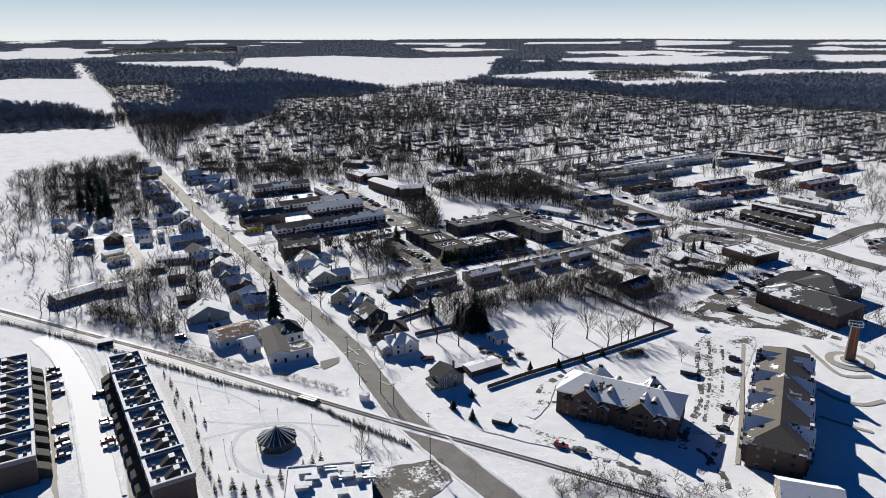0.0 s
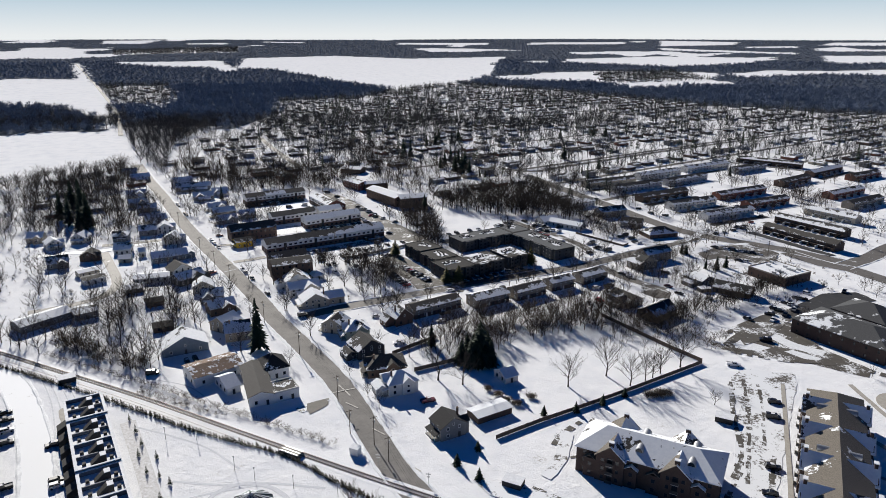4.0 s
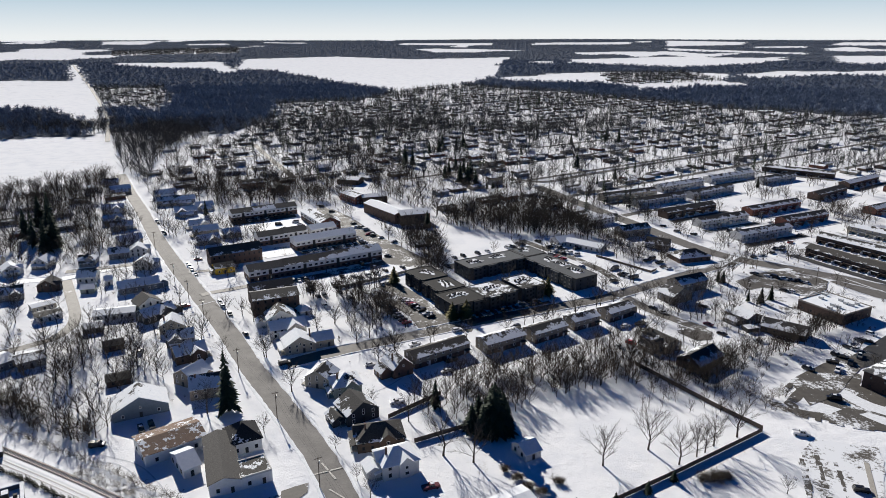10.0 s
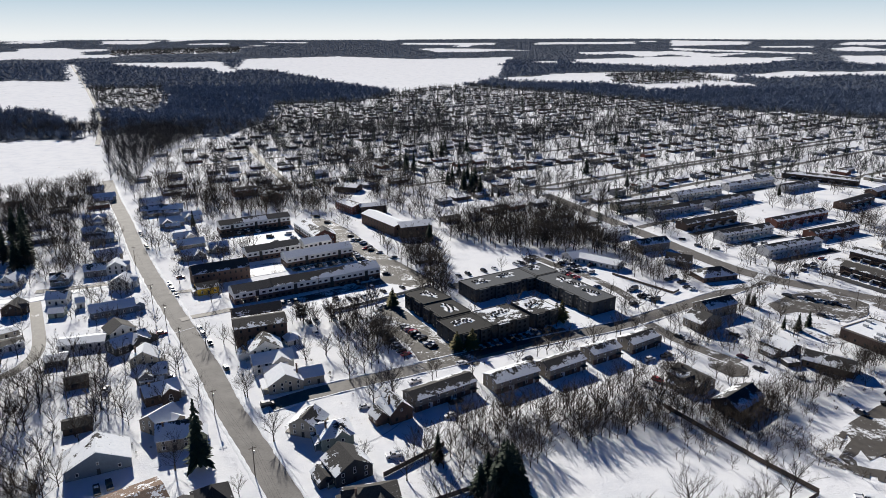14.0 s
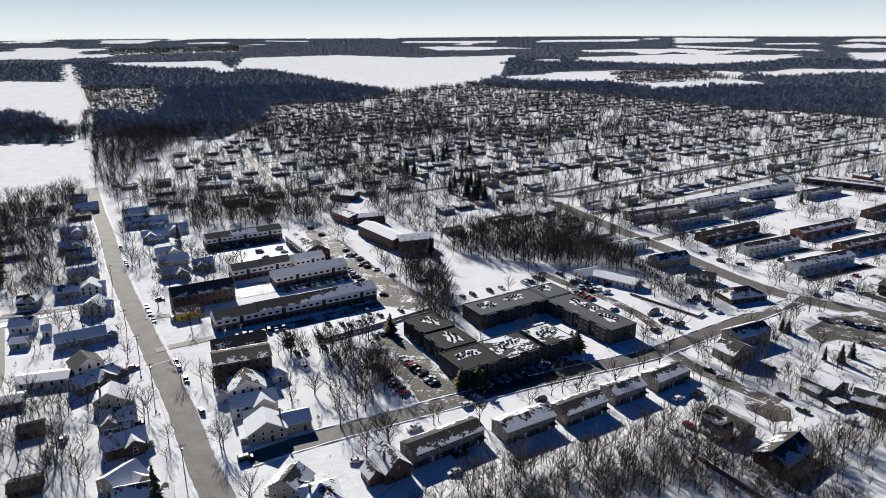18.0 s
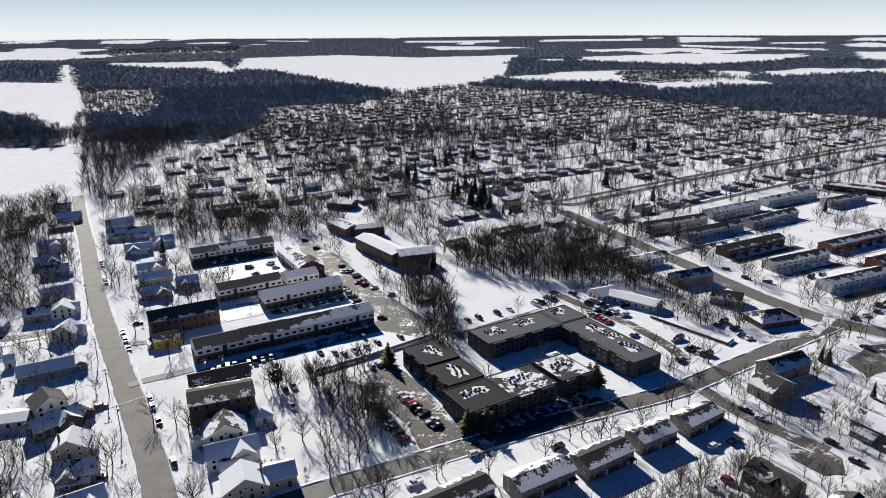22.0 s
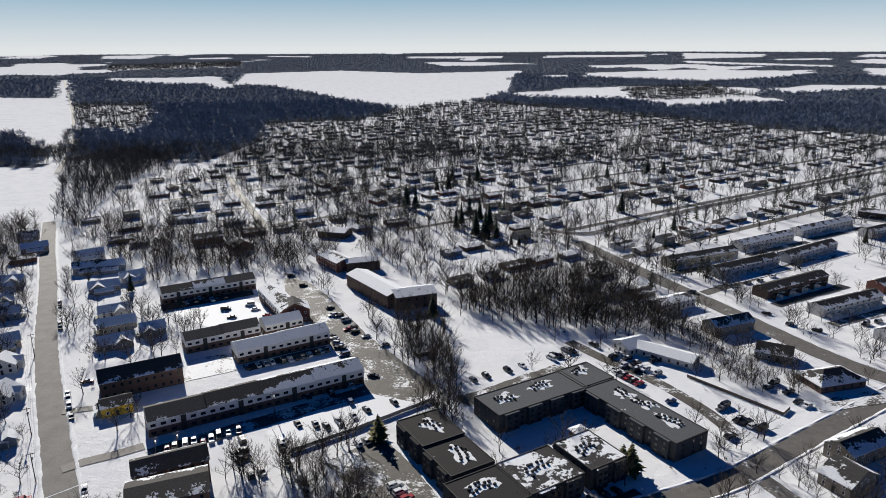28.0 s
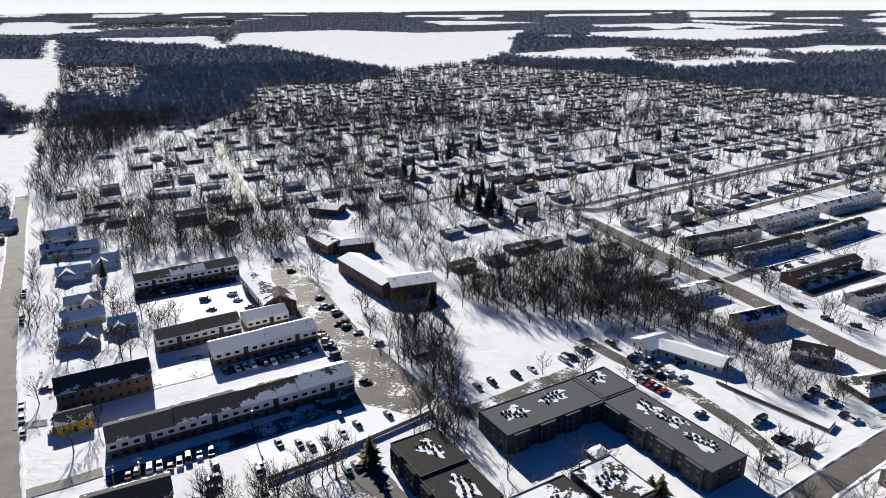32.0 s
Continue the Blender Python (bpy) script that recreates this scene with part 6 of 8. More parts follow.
for x, y in [(-13.7, 225.5), (8.5, 250.1), (20.0, 253.1), (39.1, 266.5), (30.2, 259.5), (-19.7, 217.0), (-12.4, 210.5)]:
    plant(WIDE, x, y, random.uniform(3.6, 4.8), "small conifers along the fence")
# spruces of the low suburb
for i, (x, y, h) in enumerate([(-77.1, 726.6, 18), (-63.8, 695.5, 20), (-55.5, 713.9, 20), (-73.6, 755.2, 17), (-79.8, 715.0, 15), (-64.4, 743.7, 16), (-38.1, 672.6, 9), (-32.9, 674.4, 8), (47.7, 781.0, 17), (60.3, 702.2, 9), (52.1, 932.0, 16), (-78.5, 905.2, 17), (-84.1, 878.4, 16), (-102.3, 858.2, 18), (-102.0, 889.5, 17), (97.8, 965.8, 17), (112.9, 959.8, 17)]):
    plant(SPRUCE[i % 3], x, y, h, "spruces among the low houses")


def join(vf):
    """A tree's trunk and crown as plain arrays of points and triangles."""
    (tv, tf), (cv, cf) = vf
    tris = []
    for f in tf:
        tris += [(f[0], f[i], f[i + 1]) for i in range(1, len(f) - 1)]
    tris += [tuple(i + len(tv) for i in f) for f in cf]
    return np.array([tuple(v) for v in [*tv, *cv]], dtype=np.float32), np.array(tris, dtype=np.int32)


def scatter(name, kinds, spots_at, heights, mat, label, category="trees", squash=1.0):
    """Many trees in one mesh."""
    vs, fs, base = [], [], 0
    for i, ((x, y), h) in enumerate(zip(spots_at, heights)):
        v, f = kinds[i % len(kinds)]
        a = random.uniform(0, 6.28)
        c, s, k = math.cos(a), math.sin(a), h / 10
        q = np.empty_like(v)
        q[:, 0] = (v[:, 0] * c - v[:, 1] * s) * k * squash + x
        q[:, 1] = (v[:, 0] * s + v[:, 1] * c) * k * squash + y
        q[:, 2] = v[:, 2] * k + ter(x, y)
        vs.append(q)
        fs.append(f + base)
        base += len(v)
    if not vs:
        return None
    v, f = np.concatenate(vs), np.concatenate(fs)
    me = bpy.data.meshes.new(name)
    me.vertices.add(len(v))
    me.vertices.foreach_set("co", v.ravel())
    me.loops.add(f.size)
    me.loops.foreach_set("vertex_index", f.ravel())
    me.polygons.add(len(f))
    me.polygons.foreach_set("loop_start", np.arange(0, f.size, 3, dtype=np.int32))
    me.polygons.foreach_set("loop_total", np.full(len(f), 3, dtype=np.int32))
    me.update(calc_edges=True)
    me.materials.append(mat)
    return tagged(part(name, me, None), label, category, "", "stuff")


def inside(x, y, poly):
    n, c = len(poly), False
    for i in range(n):
        (x0, y0), (x1, y1) = poly[i], poly[i - 1]
        if (y0 > y) != (y1 > y) and x < (x1 - x0) * (y - y0) / (y1 - y0) + x0:
            c = not c
    return c


def fill(poly, n, pad=0.0):
    """About n places within an outline, clear of houses and roads."""
    xs, ys = [p[0] for p in poly], [p[1] for p in poly]
    res, tries = [], 0
    while len(res) < n and tries < n * 12:
        tries += 1
        x, y = random.uniform(min(xs), max(xs)), random.uniform(min(ys), max(ys))
        if inside(x, y, poly) and free(x, y, pad) and not any(inside(x, y, q) for q in LOTS) and not any(inside(x, y, q) for q in FIELDS[:3] + OPEN):
            res.append((x, y))
    return res


MID = [join(grow(20 + s, 9, 5, 9, 10, 1.0 + .1 * (s % 3), 1.25, True)) for s in range(8)]
LOW = [join(grow(40 + s, 6, 3, 6, 10, 1.1, 2.2, True)) for s in range(8)]
FARC = [join(spruce(60 + s, 9, 6, 10, .2)) for s in range(3)]

# ---- groves and distance ----
# open snow that stays free of trees
OPEN = [[(-67, 533), (-54, 540), (-32, 527), (-14, 513), (-8, 506), (-31, 482), (-48, 469), (-57, 488)], [(24, 499), (44, 482), (54, 476), (73, 478), (86, 464), (64, 446), (55, 450), (36, 479)], [(-5, 262), (16, 250), (72, 297), (58, 306), (40, 312), (10, 300), (-8, 280)]]
FIELDS = []
FIELDS.append([(-1158, 2908), (-829, 3155), (-474, 3037), (-62, 3217), (-101, 2747), (-79, 2258), (-170, 1859), (-291, 1677), (-402, 1799), (-601, 2074), (-838, 2348), (-978, 2371)])
FIELDS.append([(-858, 857), (-715, 888), (-646, 935), (-561, 956), (-411, 730), (-449, 639), (-618, 607)])
FIELDS.append([(-1574, 1606), (-1206, 1220), (-1000, 1257), (-842, 1214), (-637, 1046), (-853, 1380), (-1211, 1865), (-1368, 1870)])
FIELDS.append([(-1530, 2569), (-1157, 2726), (-1027, 2390), (-1216, 2372), (-1481, 2486)])
FIELDS.append([(183, 3080), (616, 3244), (985, 3105), (1047, 3017), (817, 2759), (544, 2637), (171, 2868)])
FIELDS.append([(642, 2300), (815, 2440), (976, 2393), (1469, 2511), (1275, 2170), (905, 2257), (645, 2162)])
FIELDS.append([(1265, 3184), (1783, 3065), (1659, 2845), (1153, 2693), (1145, 2822)])
FIELDS.append([(864, 4594), (1289, 4406), (1171, 4098), (758, 4016)])
FIELDS.append([(-2460, 4013), (-2183, 4229), (-2112, 3827), (-2299, 3746)])
FIELDS.append([(1739, 4248), (2321, 4012), (2157, 3723), (1567, 3964)])
FIELDS.append([(1180, 3925), (1442, 3934), (1384, 3772), (1150, 3821)])
FIELDS.append([(-2988, 3858), (-2804, 3994), (-2727, 3832), (-2904, 3746)])
FIELDS.append([(-1163, 2531), (-1106, 2604), (-921, 2278), (-946, 2198)])
FIELDS.append([(-2013, 2905), (-1817, 3037), (-1729, 2888), (-1941, 2799)])
FIELDS.append([(-1917, 3977), (-1742, 4131), (-1672, 3961), (-1868, 3872)])
FIELDS.append([(-752, 4379), (-190, 4387), (-180, 4159), (-718, 4181)])
FIELDS.append([(51, 4418), (636, 4457), (605, 4228), (49, 4194)])
FIELDS.append([(731, 3870), (1251, 3403), (1208, 3283), (698, 3689)])
SUBURBS = []
SUBURBS.append([(-383, 785), (-381, 1049), (-488, 1420), (-330, 1473), (-311, 1696), (-209, 1916), (60, 1725), (255, 1508), (366, 1380), (477, 1330), (517, 1295), (640, 1230), (760, 1120), (620, 900), (403, 724), (325, 775), (206, 752), (119, 602), (52, 554), (-35, 710), (-160, 701), (-222, 663)])
SUBURBS.append([(-1048, 1680), (-895, 1734), (-730, 1458), (-643, 1236), (-772, 1274)])
SUBURBS.append([(231, 2328), (498, 2409), (536, 2055), (223, 1926)])
SUBURBS.append([(-1936, 3240), (-1499, 3698), (-1339, 3297), (-1772, 2961)])
GROVES = []
GROVES.append(([(-48.7, 309.2), (-24.0, 334.7), (7.8, 344.6), (29.6, 365.6), (48.9, 372.7), (58.1, 345.7), (40.6, 329.8), (15.7, 317.9), (3.8, 311.4), (-18.3, 294.7), (-42.6, 293.5)], 330, 6, 11, "bare trees and brush along the back fence"))
GROVES.append(([(-68.9, 556.4), (-32.8, 597.9), (24.6, 615.7), (33.8, 552.5), (36.1, 526.9), (21.7, 525.4), (-12.9, 534.3), (-50.0, 543.9)], 230, 9, 16, "bare woodland behind the apartment blocks"))
GROVES.append(([(-90.4, 505.8), (-81.4, 531.6), (-64.6, 533.4), (-53.9, 462.4), (-47.6, 436.1), (-52.5, 428.4), (-68.8, 460.8)], 90, 9, 15, "bare trees along the parking lane"))
GROVES.append(([(-235.8, 291.3), (-223.3, 329.3), (-202.6, 345.3), (-180.8, 352.4), (-151.6, 296.1), (-144.8, 267.0), (-179.5, 266.5), (-222.2, 280.5)], 85, 7, 13, "bare trees beside the railway"))
GROVES.append(([(-480.0, 930.0), (-400.0, 930.0), (-300.0, 760.0), (-230.0, 700.0), (-345.0, 676.0)], 90, 10, 17, "dense bare woods past the road end"))
GROVES.append(([(-336.4, 683.7), (-169.8, 680.7), (-139.7, 626.3), (-147.1, 606.1), (-195.4, 596.3), (-244.9, 584.7), (-301.4, 619.3)], 260, 9, 15, "bare trees behind the apartments"))
GROVES.append(([(40.0, 543.8), (62.6, 536.2), (87.7, 503.3), (77.7, 480.9), (57.6, 480.9), (43.8, 515.6)], 70, 5, 10, "bare brush beside the low office"))
GROVES.append(([(-109.0, 411.0), (-87.5, 431.8), (-65.4, 393.8), (-69.7, 364.2), (-96.7, 399.9)], 75, 7, 14, "bare trees and bushes beside the parking lot"))
GROVES.append(([(54.0, 337.1), (96.3, 367.9), (149.8, 405.6), (144.1, 393.6), (95.5, 354.1), (63.4, 328.5)], 150, 5, 10, "bare hedgerow along the school fence"))
GROVES.append(([(-383.4, 514.8), (-331.7, 536.4), (-365.9, 643.7), (-409.0, 691.9), (-445.1, 635.6), (-455.7, 568.9)], 170, 8, 15, "bare garden trees on the west side"))
GROVES.append(([(-222.6, 310.1), (-208.4, 334.0), (-179.5, 349.6), (-152.0, 317.7), (-146.5, 281.8), (-179.6, 278.2), (-202.1, 284.0)], 50, 7, 13, "bare trees round the sheds"))
GROVES.append(([(-222.8, 855.1), (-142.5, 817.2), (-82.1, 642.8), (-58.1, 560.2), (-94.1, 594.2), (-151.1, 682.7)], 150, 9, 16, "bare trees round the red brick blocks"))
GROVES.append(([(-175.1, 511.3), (-137.7, 479.5), (-104.7, 427.4), (-104.9, 395.3), (-124.3, 403.2)], 45, 7, 12, "bare trees in the block gardens"))
GROVES.append(([(-235.5, 515.1), (-231.3, 548.8), (-181.6, 510.6), (-186.5, 491.4)], 20, 7, 11, "bare yard trees"))
GROVES.append(([(11.1, 178.2), (28.8, 185.7), (52.1, 182.3), (73.2, 176.0), (64.9, 169.4), (17.1, 167.0)], 130, 2, 4, "dry leafless brush beside the rails"))
GROVES.append(([(-52.9, 196.3), (-41.7, 199.2), (-37.8, 188.0), (-46.2, 184.0)], 6, 6, 9, "cluster of bare shrubs"))
GROVES.append(([(-524.7, 694.7), (-411.7, 721.2), (-329.8, 612.9), (-238.9, 467.6), (-276.7, 451.8), (-333.8, 451.7)], 230, 7, 13, "bare garden trees among the western houses"))
GROVES.append(([(-213.5, 298.6), (-182.9, 286.1), (-150.3, 271.7), (-149.1, 264.6), (-179.7, 272.3), (-199.0, 280.2)], 200, 2, 5, "dry thicket along the railway bank"))
GROVES.append(([(-145.9, 253.2), (-127.2, 246.1), (-105.4, 237.8), (-95.4, 235.2), (-100.4, 234.6), (-125.7, 241.9), (-144.0, 248.7)], 150, 0.8, 1.8, "tan dry grass and brush along the railway"))
GROVES.append(([(-390.9, 593.8), (-354.4, 597.5), (-250.0, 459.7), (-249.7, 438.5), (-261.0, 430.8)], 60, 8, 14, "bare yard trees behind the western houses"))
GROVES.append(([(28.3, 594.7), (57.5, 524.4), (82.6, 487.4), (74.4, 466.4), (50.7, 487.6), (25.1, 530.0)], 100, 3, 8, "brown thicket behind the white long house"))
GROVES.append(([(42.5, 338.6), (86.2, 365.6), (93.8, 344.1), (75.2, 318.3), (43.9, 287.2), (30.5, 300.9)], 120, 2, 7, "brush between the last houses and the school"))
GROVES.append(([(48.7, 451.5), (151.9, 487.8), (88.9, 352.7), (56.6, 346.5), (43.3, 378.3)], 150, 3, 9, "yard trees and shrubs on the eastern streets"))
GROVES.append(([(55.6, 388.1), (144.6, 349.6), (192.5, 450.3), (139.1, 507.3), (67.3, 455.9)], 70, 4, 9, "street trees along the eastern avenue"))
GROVES.append(([(115.6, 316.1), (155.5, 272.3), (213.5, 392.0), (167.3, 408.1)], 60, 3, 8, "small bare trees beside the school lot"))
GROVES.append(([(-73.3, 571.2), (-61.0, 598.5), (-20.4, 622.3), (20.6, 590.0), (50.9, 555.4), (38.0, 528.5), (-11.4, 528.9), (-50.8, 543.9)], 130, 8, 15, "bare woodland edge behind the snowy clearing"))
GROVES.append(([(-95.6, 783.0), (-32.7, 842.8), (32.5, 727.3), (71.1, 622.5), (48.6, 584.9), (11.5, 620.8), (-40.3, 630.4), (-81.0, 660.2)], 90, 7, 13, "bare garden trees round the low houses"))
GROVES.append(([(-287.1, 650.5), (-178.5, 649.6), (-165.6, 611.4), (-233.8, 593.7), (-242.5, 578.4)], 60, 8, 14, "bare trees behind the apartment court"))
GROVES.append(([(-29.0, 301.7), (-15.1, 328.9), (23.5, 343.7), (64.7, 344.3), (103.8, 315.5), (92.9, 302.9), (61.6, 326.8), (22.4, 326.0), (-9.1, 309.9)], 240, 2, 5, "dense brown thicket behind the field fence"))
DENSE = []
DENSE.append(([(-577, 960), (-540, 1031), (-465, 1090), (-440, 960), (-410, 800), (-352, 676), (-400, 708)], 560, 10, 17, "dense bare woods beyond the road end"))
DENSE.append(([(-598, 1081), (-391, 1112), (-146, 1153), (-2, 1102), (162, 1196), (153, 1115), (-5, 1001), (-130, 1024), (-342, 992), (-531, 980)], 700, 10, 18, "belt of bare woods across the suburb"))
DENSE.append(([(-780, 960), (-690, 1030), (-598, 1081), (-440, 1010), (-470, 930), (-575, 985), (-690, 935)], 420, 10, 17, "bare woods round the snowy field"))
DENSE.append(([(-307, 967), (-247, 953), (-172, 817), (-159, 727), (-249, 810)], 90, 9, 15, "bare trees by the curved street"))
DENSE.append(([(-853, 1265), (-717, 1228), (-557, 962), (-648, 952), (-745, 926), (-863, 1079)], 420, 9, 15, "tree belt beyond the field"))
DENSE.append(([(-360, 1267), (-187, 1510), (-98, 1075), (-102, 819), (-187, 857), (-283, 958)], 260, 10, 18, "bare woods within the suburb"))
DENSE.append(([(-466, 580), (-445, 642), (-395, 645), (-326, 549), (-306, 480), (-327, 436), (-368, 439)], 170, 8, 14, "bare garden trees west of the road"))
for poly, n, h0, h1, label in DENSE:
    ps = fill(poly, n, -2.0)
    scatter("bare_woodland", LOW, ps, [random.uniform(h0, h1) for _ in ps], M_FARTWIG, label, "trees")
for poly, n, h0, h1, label in GROVES:
    ps = fill(poly, int(n * (.8 if "wood" in label else .75)), -1.0)
    scatter("bare_woodland" if h1 > 5 else "brush", MID, ps, [random.uniform(h0, h1) for _ in ps], M_TWIG if h1 > 5 else M_BRUSH, label, "trees" if h1 > 5 else "brush", 1.0 if h1 > 5 else 1.5)


def ranch(i):
    """A small suburban house with its roof, windows and chimney."""
    w, d, h = (13, 15, 12, 16, 11)[i % 5], (8.5, 9, 8, 9.5, 8)[i % 5], (2.8, 3.0, 3.2, 2.8, 4.6)[i % 5]
    wall = (W_BRICKBROWN, W_WHITE, W_TAN, W_BRICK, W_GREY, W_CREAM, W_BROWN, W_BLUE)[i % 8]
    top = (R_CLEAN, R_MOST, R_HALF, R_CLEAN, R_SOME, R_MOST)[i % 6]
    lab = ("brown brick", "white", "tan", "red brick", "grey", "cream", "dark brown", "blue-grey")[i % 8]
    return house(0, 0, 0, w, d, h=h, roof="hip" if i % 3 == 0 else "gable", pitch=.27, wall=wall, top=top, storeys=1, spacing=11, sides=(0,), chimney=i % 2, label="small %s suburban house with snow on its roof" % lab, group="suburban houses", doors=False)


n_before = len(TAKEN)
RANCH = [ranch(i) for i in range(14)]
del TAKEN[n_before:]
for r in RANCH:
    r.location.z = -500
RANCH_AT = [(12.6, 714.1), (38.7, 731.3), (62.0, 753.1), (83.0, 771.7), (-31.4, 692.3), (-47.9, 674.6), (-64.0, 663.7), (-76.2, 647.9), (-35.3, 626.0), (-49.4, 607.7), (-65.0, 594.8), (-19.4, 638.0), (-1.0, 650.6), (4.6, 594.0), (15.9, 615.0), (17.5, 581.4), (34.2, 583.3), (102.2, 791.1), (66.6, 693.2), (47.8, 667.1), (-9.8, 749.5), (10.8, 830.3), (30.1, 843.1), (1.0, 874.7), (-40.1, 785.4), (-21.6, 801.6), (-5.9, 810.1), (88.7, 715.3), (108.9, 731.5), (-419.0, 840.0), (-400.0, 868.0), (-361.4, 802.0), (-340.6, 722.0), (-364.7, 705.0), (-321.0, 686.0), (-291.0, 648.0), (-309.0, 655.0), (-380.0, 627.0), (-365.5, 588.0), (-344.0, 604.0), (-326.0, 512.0), (-390.0, 560.0), (-420.0, 610.0), (-352.0, 545.0), (-375.0, 520.0), (-345.0, 495.0), (-300.0, 760.0), (-272.0, 742.0), (-250.0, 775.0)]
for i, (x, y) in enumerate(RANCH_AT):
    if free(x, y, 1.0):
        k = i % len(RANCH)
        copy_thing(RANCH[k], pose(x, y, 0, 0, 0, 41 + (180 if i % 2 else 0) + random.uniform(-3, 3)))
        TAKEN.append((x, y, 8, 6, 41))
U, V = Vector((math.cos(radians(41)), math.sin(radians(41)), 0)), Vector((-math.sin(radians(41)), math.cos(radians(41)), 0))
lots_free = []
streets = Geo()
for a in range(-60, 130):
    for b in range(-60, 110):
        # two rows of houses between streets
        x, y = (U * (a * 25.0 + random.uniform(-5, 5)) + V * ((b // 2) * 70.0 + (b % 2) * 33.0 + random.uniform(-3, 3))).xy
        if any(inside(x, y, s) for s in SUBURBS) and free(x, y, 4.0) and noise.noise(Vector((x * .012, y * .012, 1.0))) + random.uniform(-.25, .25) > -.16:
            lots_free.append((x, y, b % 2))
for b in range(-30, 55):
    run = []
    for a in range(-60, 131):
        p = U * (a * 25.0) + V * (b * 70.0 + 51.0)
        ok = any(inside(p.x, p.y, s) for s in SUBURBS)
        if ok:
            run.append(p)
        if (not ok or a == 130) and run:
            if len(run) > 2:
                strip(streets, run, -3.2, 3.2, .05)
            run = []
structure("road", streets, M_STREET, "suburban streets with packed snow and slush", "road")
lots_free.sort(key=lambda q: q[1] + abs(q[0] - 50) * .3)
near, rest = lots_free[:105], lots_free[105:]
for i, (x, y, side) in enumerate(near):
    k = random.randrange(len(RANCH))
    copy_thing(RANCH[k], pose(x, y, 0, 0, 0, 41 + (180 if side else 0) + random.choice((0, 0, 0, 90)) + random.uniform(-3, 3)))
    TAKEN.append((x, y, 8, 6, 41))
for r in RANCH:
    for o in [*r.children_recursive, r]:
        bpy.data.objects.remove(o)


def far_houses(places, name, label):
    wall_g, roof_g = Geo(), Geo()
    for x, y, side in places:
        w, d, h = random.uniform(10, 16), random.uniform(8, 10), random.uniform(2.4, 3.6)
        rise, z = d * .125, ter(x, y)
        a = radians(41 + random.choice((0, 0, 90)) + random.uniform(-4, 4))
        c, s = math.cos(a), math.sin(a)
        tr = lambda px, py, pz: (x + px * c - py * s, y + px * s + py * c, z + pz)
        n = len(wall_g.v)
        wall_g.box(-w / 2, -d / 2, -.3, w / 2, d / 2, h, random.randrange(4))
        wall_g.v[n:] = [tr(*p) for p in wall_g.v[n:]]
        n = len(roof_g.v)
        q = random.choice((0, 0, 2.5))
        W, D = w / 2 + .5, d / 2 + .5
        roof_g.add([(-W, -D, h), (W, -D, h), (W, D, h), (-W, D, h), (-W + q, 0, h + rise), (W - q, 0, h + rise)], [(0, 1, 5, 4), (2, 3, 4, 5), (1, 2, 5), (3, 0, 4)], random.choice((0, 0, 0, 1)))
        roof_g.v[n:] = [tr(*p) for p in roof_g.v[n:]]
    ob = tagged(part(name, wall_g.mesh(name, W_BRICKBROWN, W_WHITE, W_TAN, W_GREY), None), label, "houses", "", "stuff")
    part("roofs", roof_g.mesh("roofs", R_MOST, R_SOME), None, ob)


far_houses(rest, "distant_houses", "distant suburban houses with snowy roofs among trees")


def wooded(x, y):
    """Woods lie where there are no fields, suburbs or town."""
    if any(inside(x, y, f) for f in FIELDS) or any(inside(x, y, s) for s in SUBURBS):
        return False
    n = noise.noise(Vector((x * .0016, y * .0016, 3.0))) + .5 * noise.noise(Vector((x * .005, y * .005, 7.0)))
    return n > (-.42 if y < 2600 else -.34)


floor = Geo()
clumps = []
for i in range(-156, 120):
    for j in range(36, 196):
        x, y = i * 25.0, j * 25.0
        r = math.hypot(x, y)
        if r > 4850 or y < 900 or abs(x + y * .14) > y * .74 + 120:
            continue
        if y < 1150 and x > -420:
            continue
        t = ((x + 533) * -.571 + (y - 902) * .821)
        if 0 < t < 1900 and abs((x + 533) * .821 + (y - 902) * .571) < 20:
            continue
        if wooded(x, y):
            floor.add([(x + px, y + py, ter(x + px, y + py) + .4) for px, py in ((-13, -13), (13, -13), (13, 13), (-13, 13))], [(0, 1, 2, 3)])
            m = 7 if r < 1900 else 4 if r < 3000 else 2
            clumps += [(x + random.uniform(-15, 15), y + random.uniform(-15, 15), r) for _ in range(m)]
structure("woodland_floor", floor, M_WOODFLOOR, "leaf litter and thin snow under distant woods, haze tint in the colour", "ground")


def shrubby(seed, n, h=10.0, thick=.05, slim=False):
    """A far tree crown: a rounded fan of bare limbs."""
    rnd = random.Random(seed)
    v, f = [], []
    for i in range(n):
        az, up = rnd.uniform(0, 6.28), rnd.uniform(-.1, 1.4)
        d = Vector((math.cos(az) * math.cos(up), math.sin(az) * math.cos(up), math.sin(up)))
        a = Vector((rnd.uniform(-.14, .14) * h, rnd.uniform(-.14, .14) * h, h * rnd.uniform(.1, .55)))
        (blade if slim else cone3)(v, f, a, a + d * h * rnd.uniform(.22, .42), h * thick)
    return join((([], []), (v, f)))


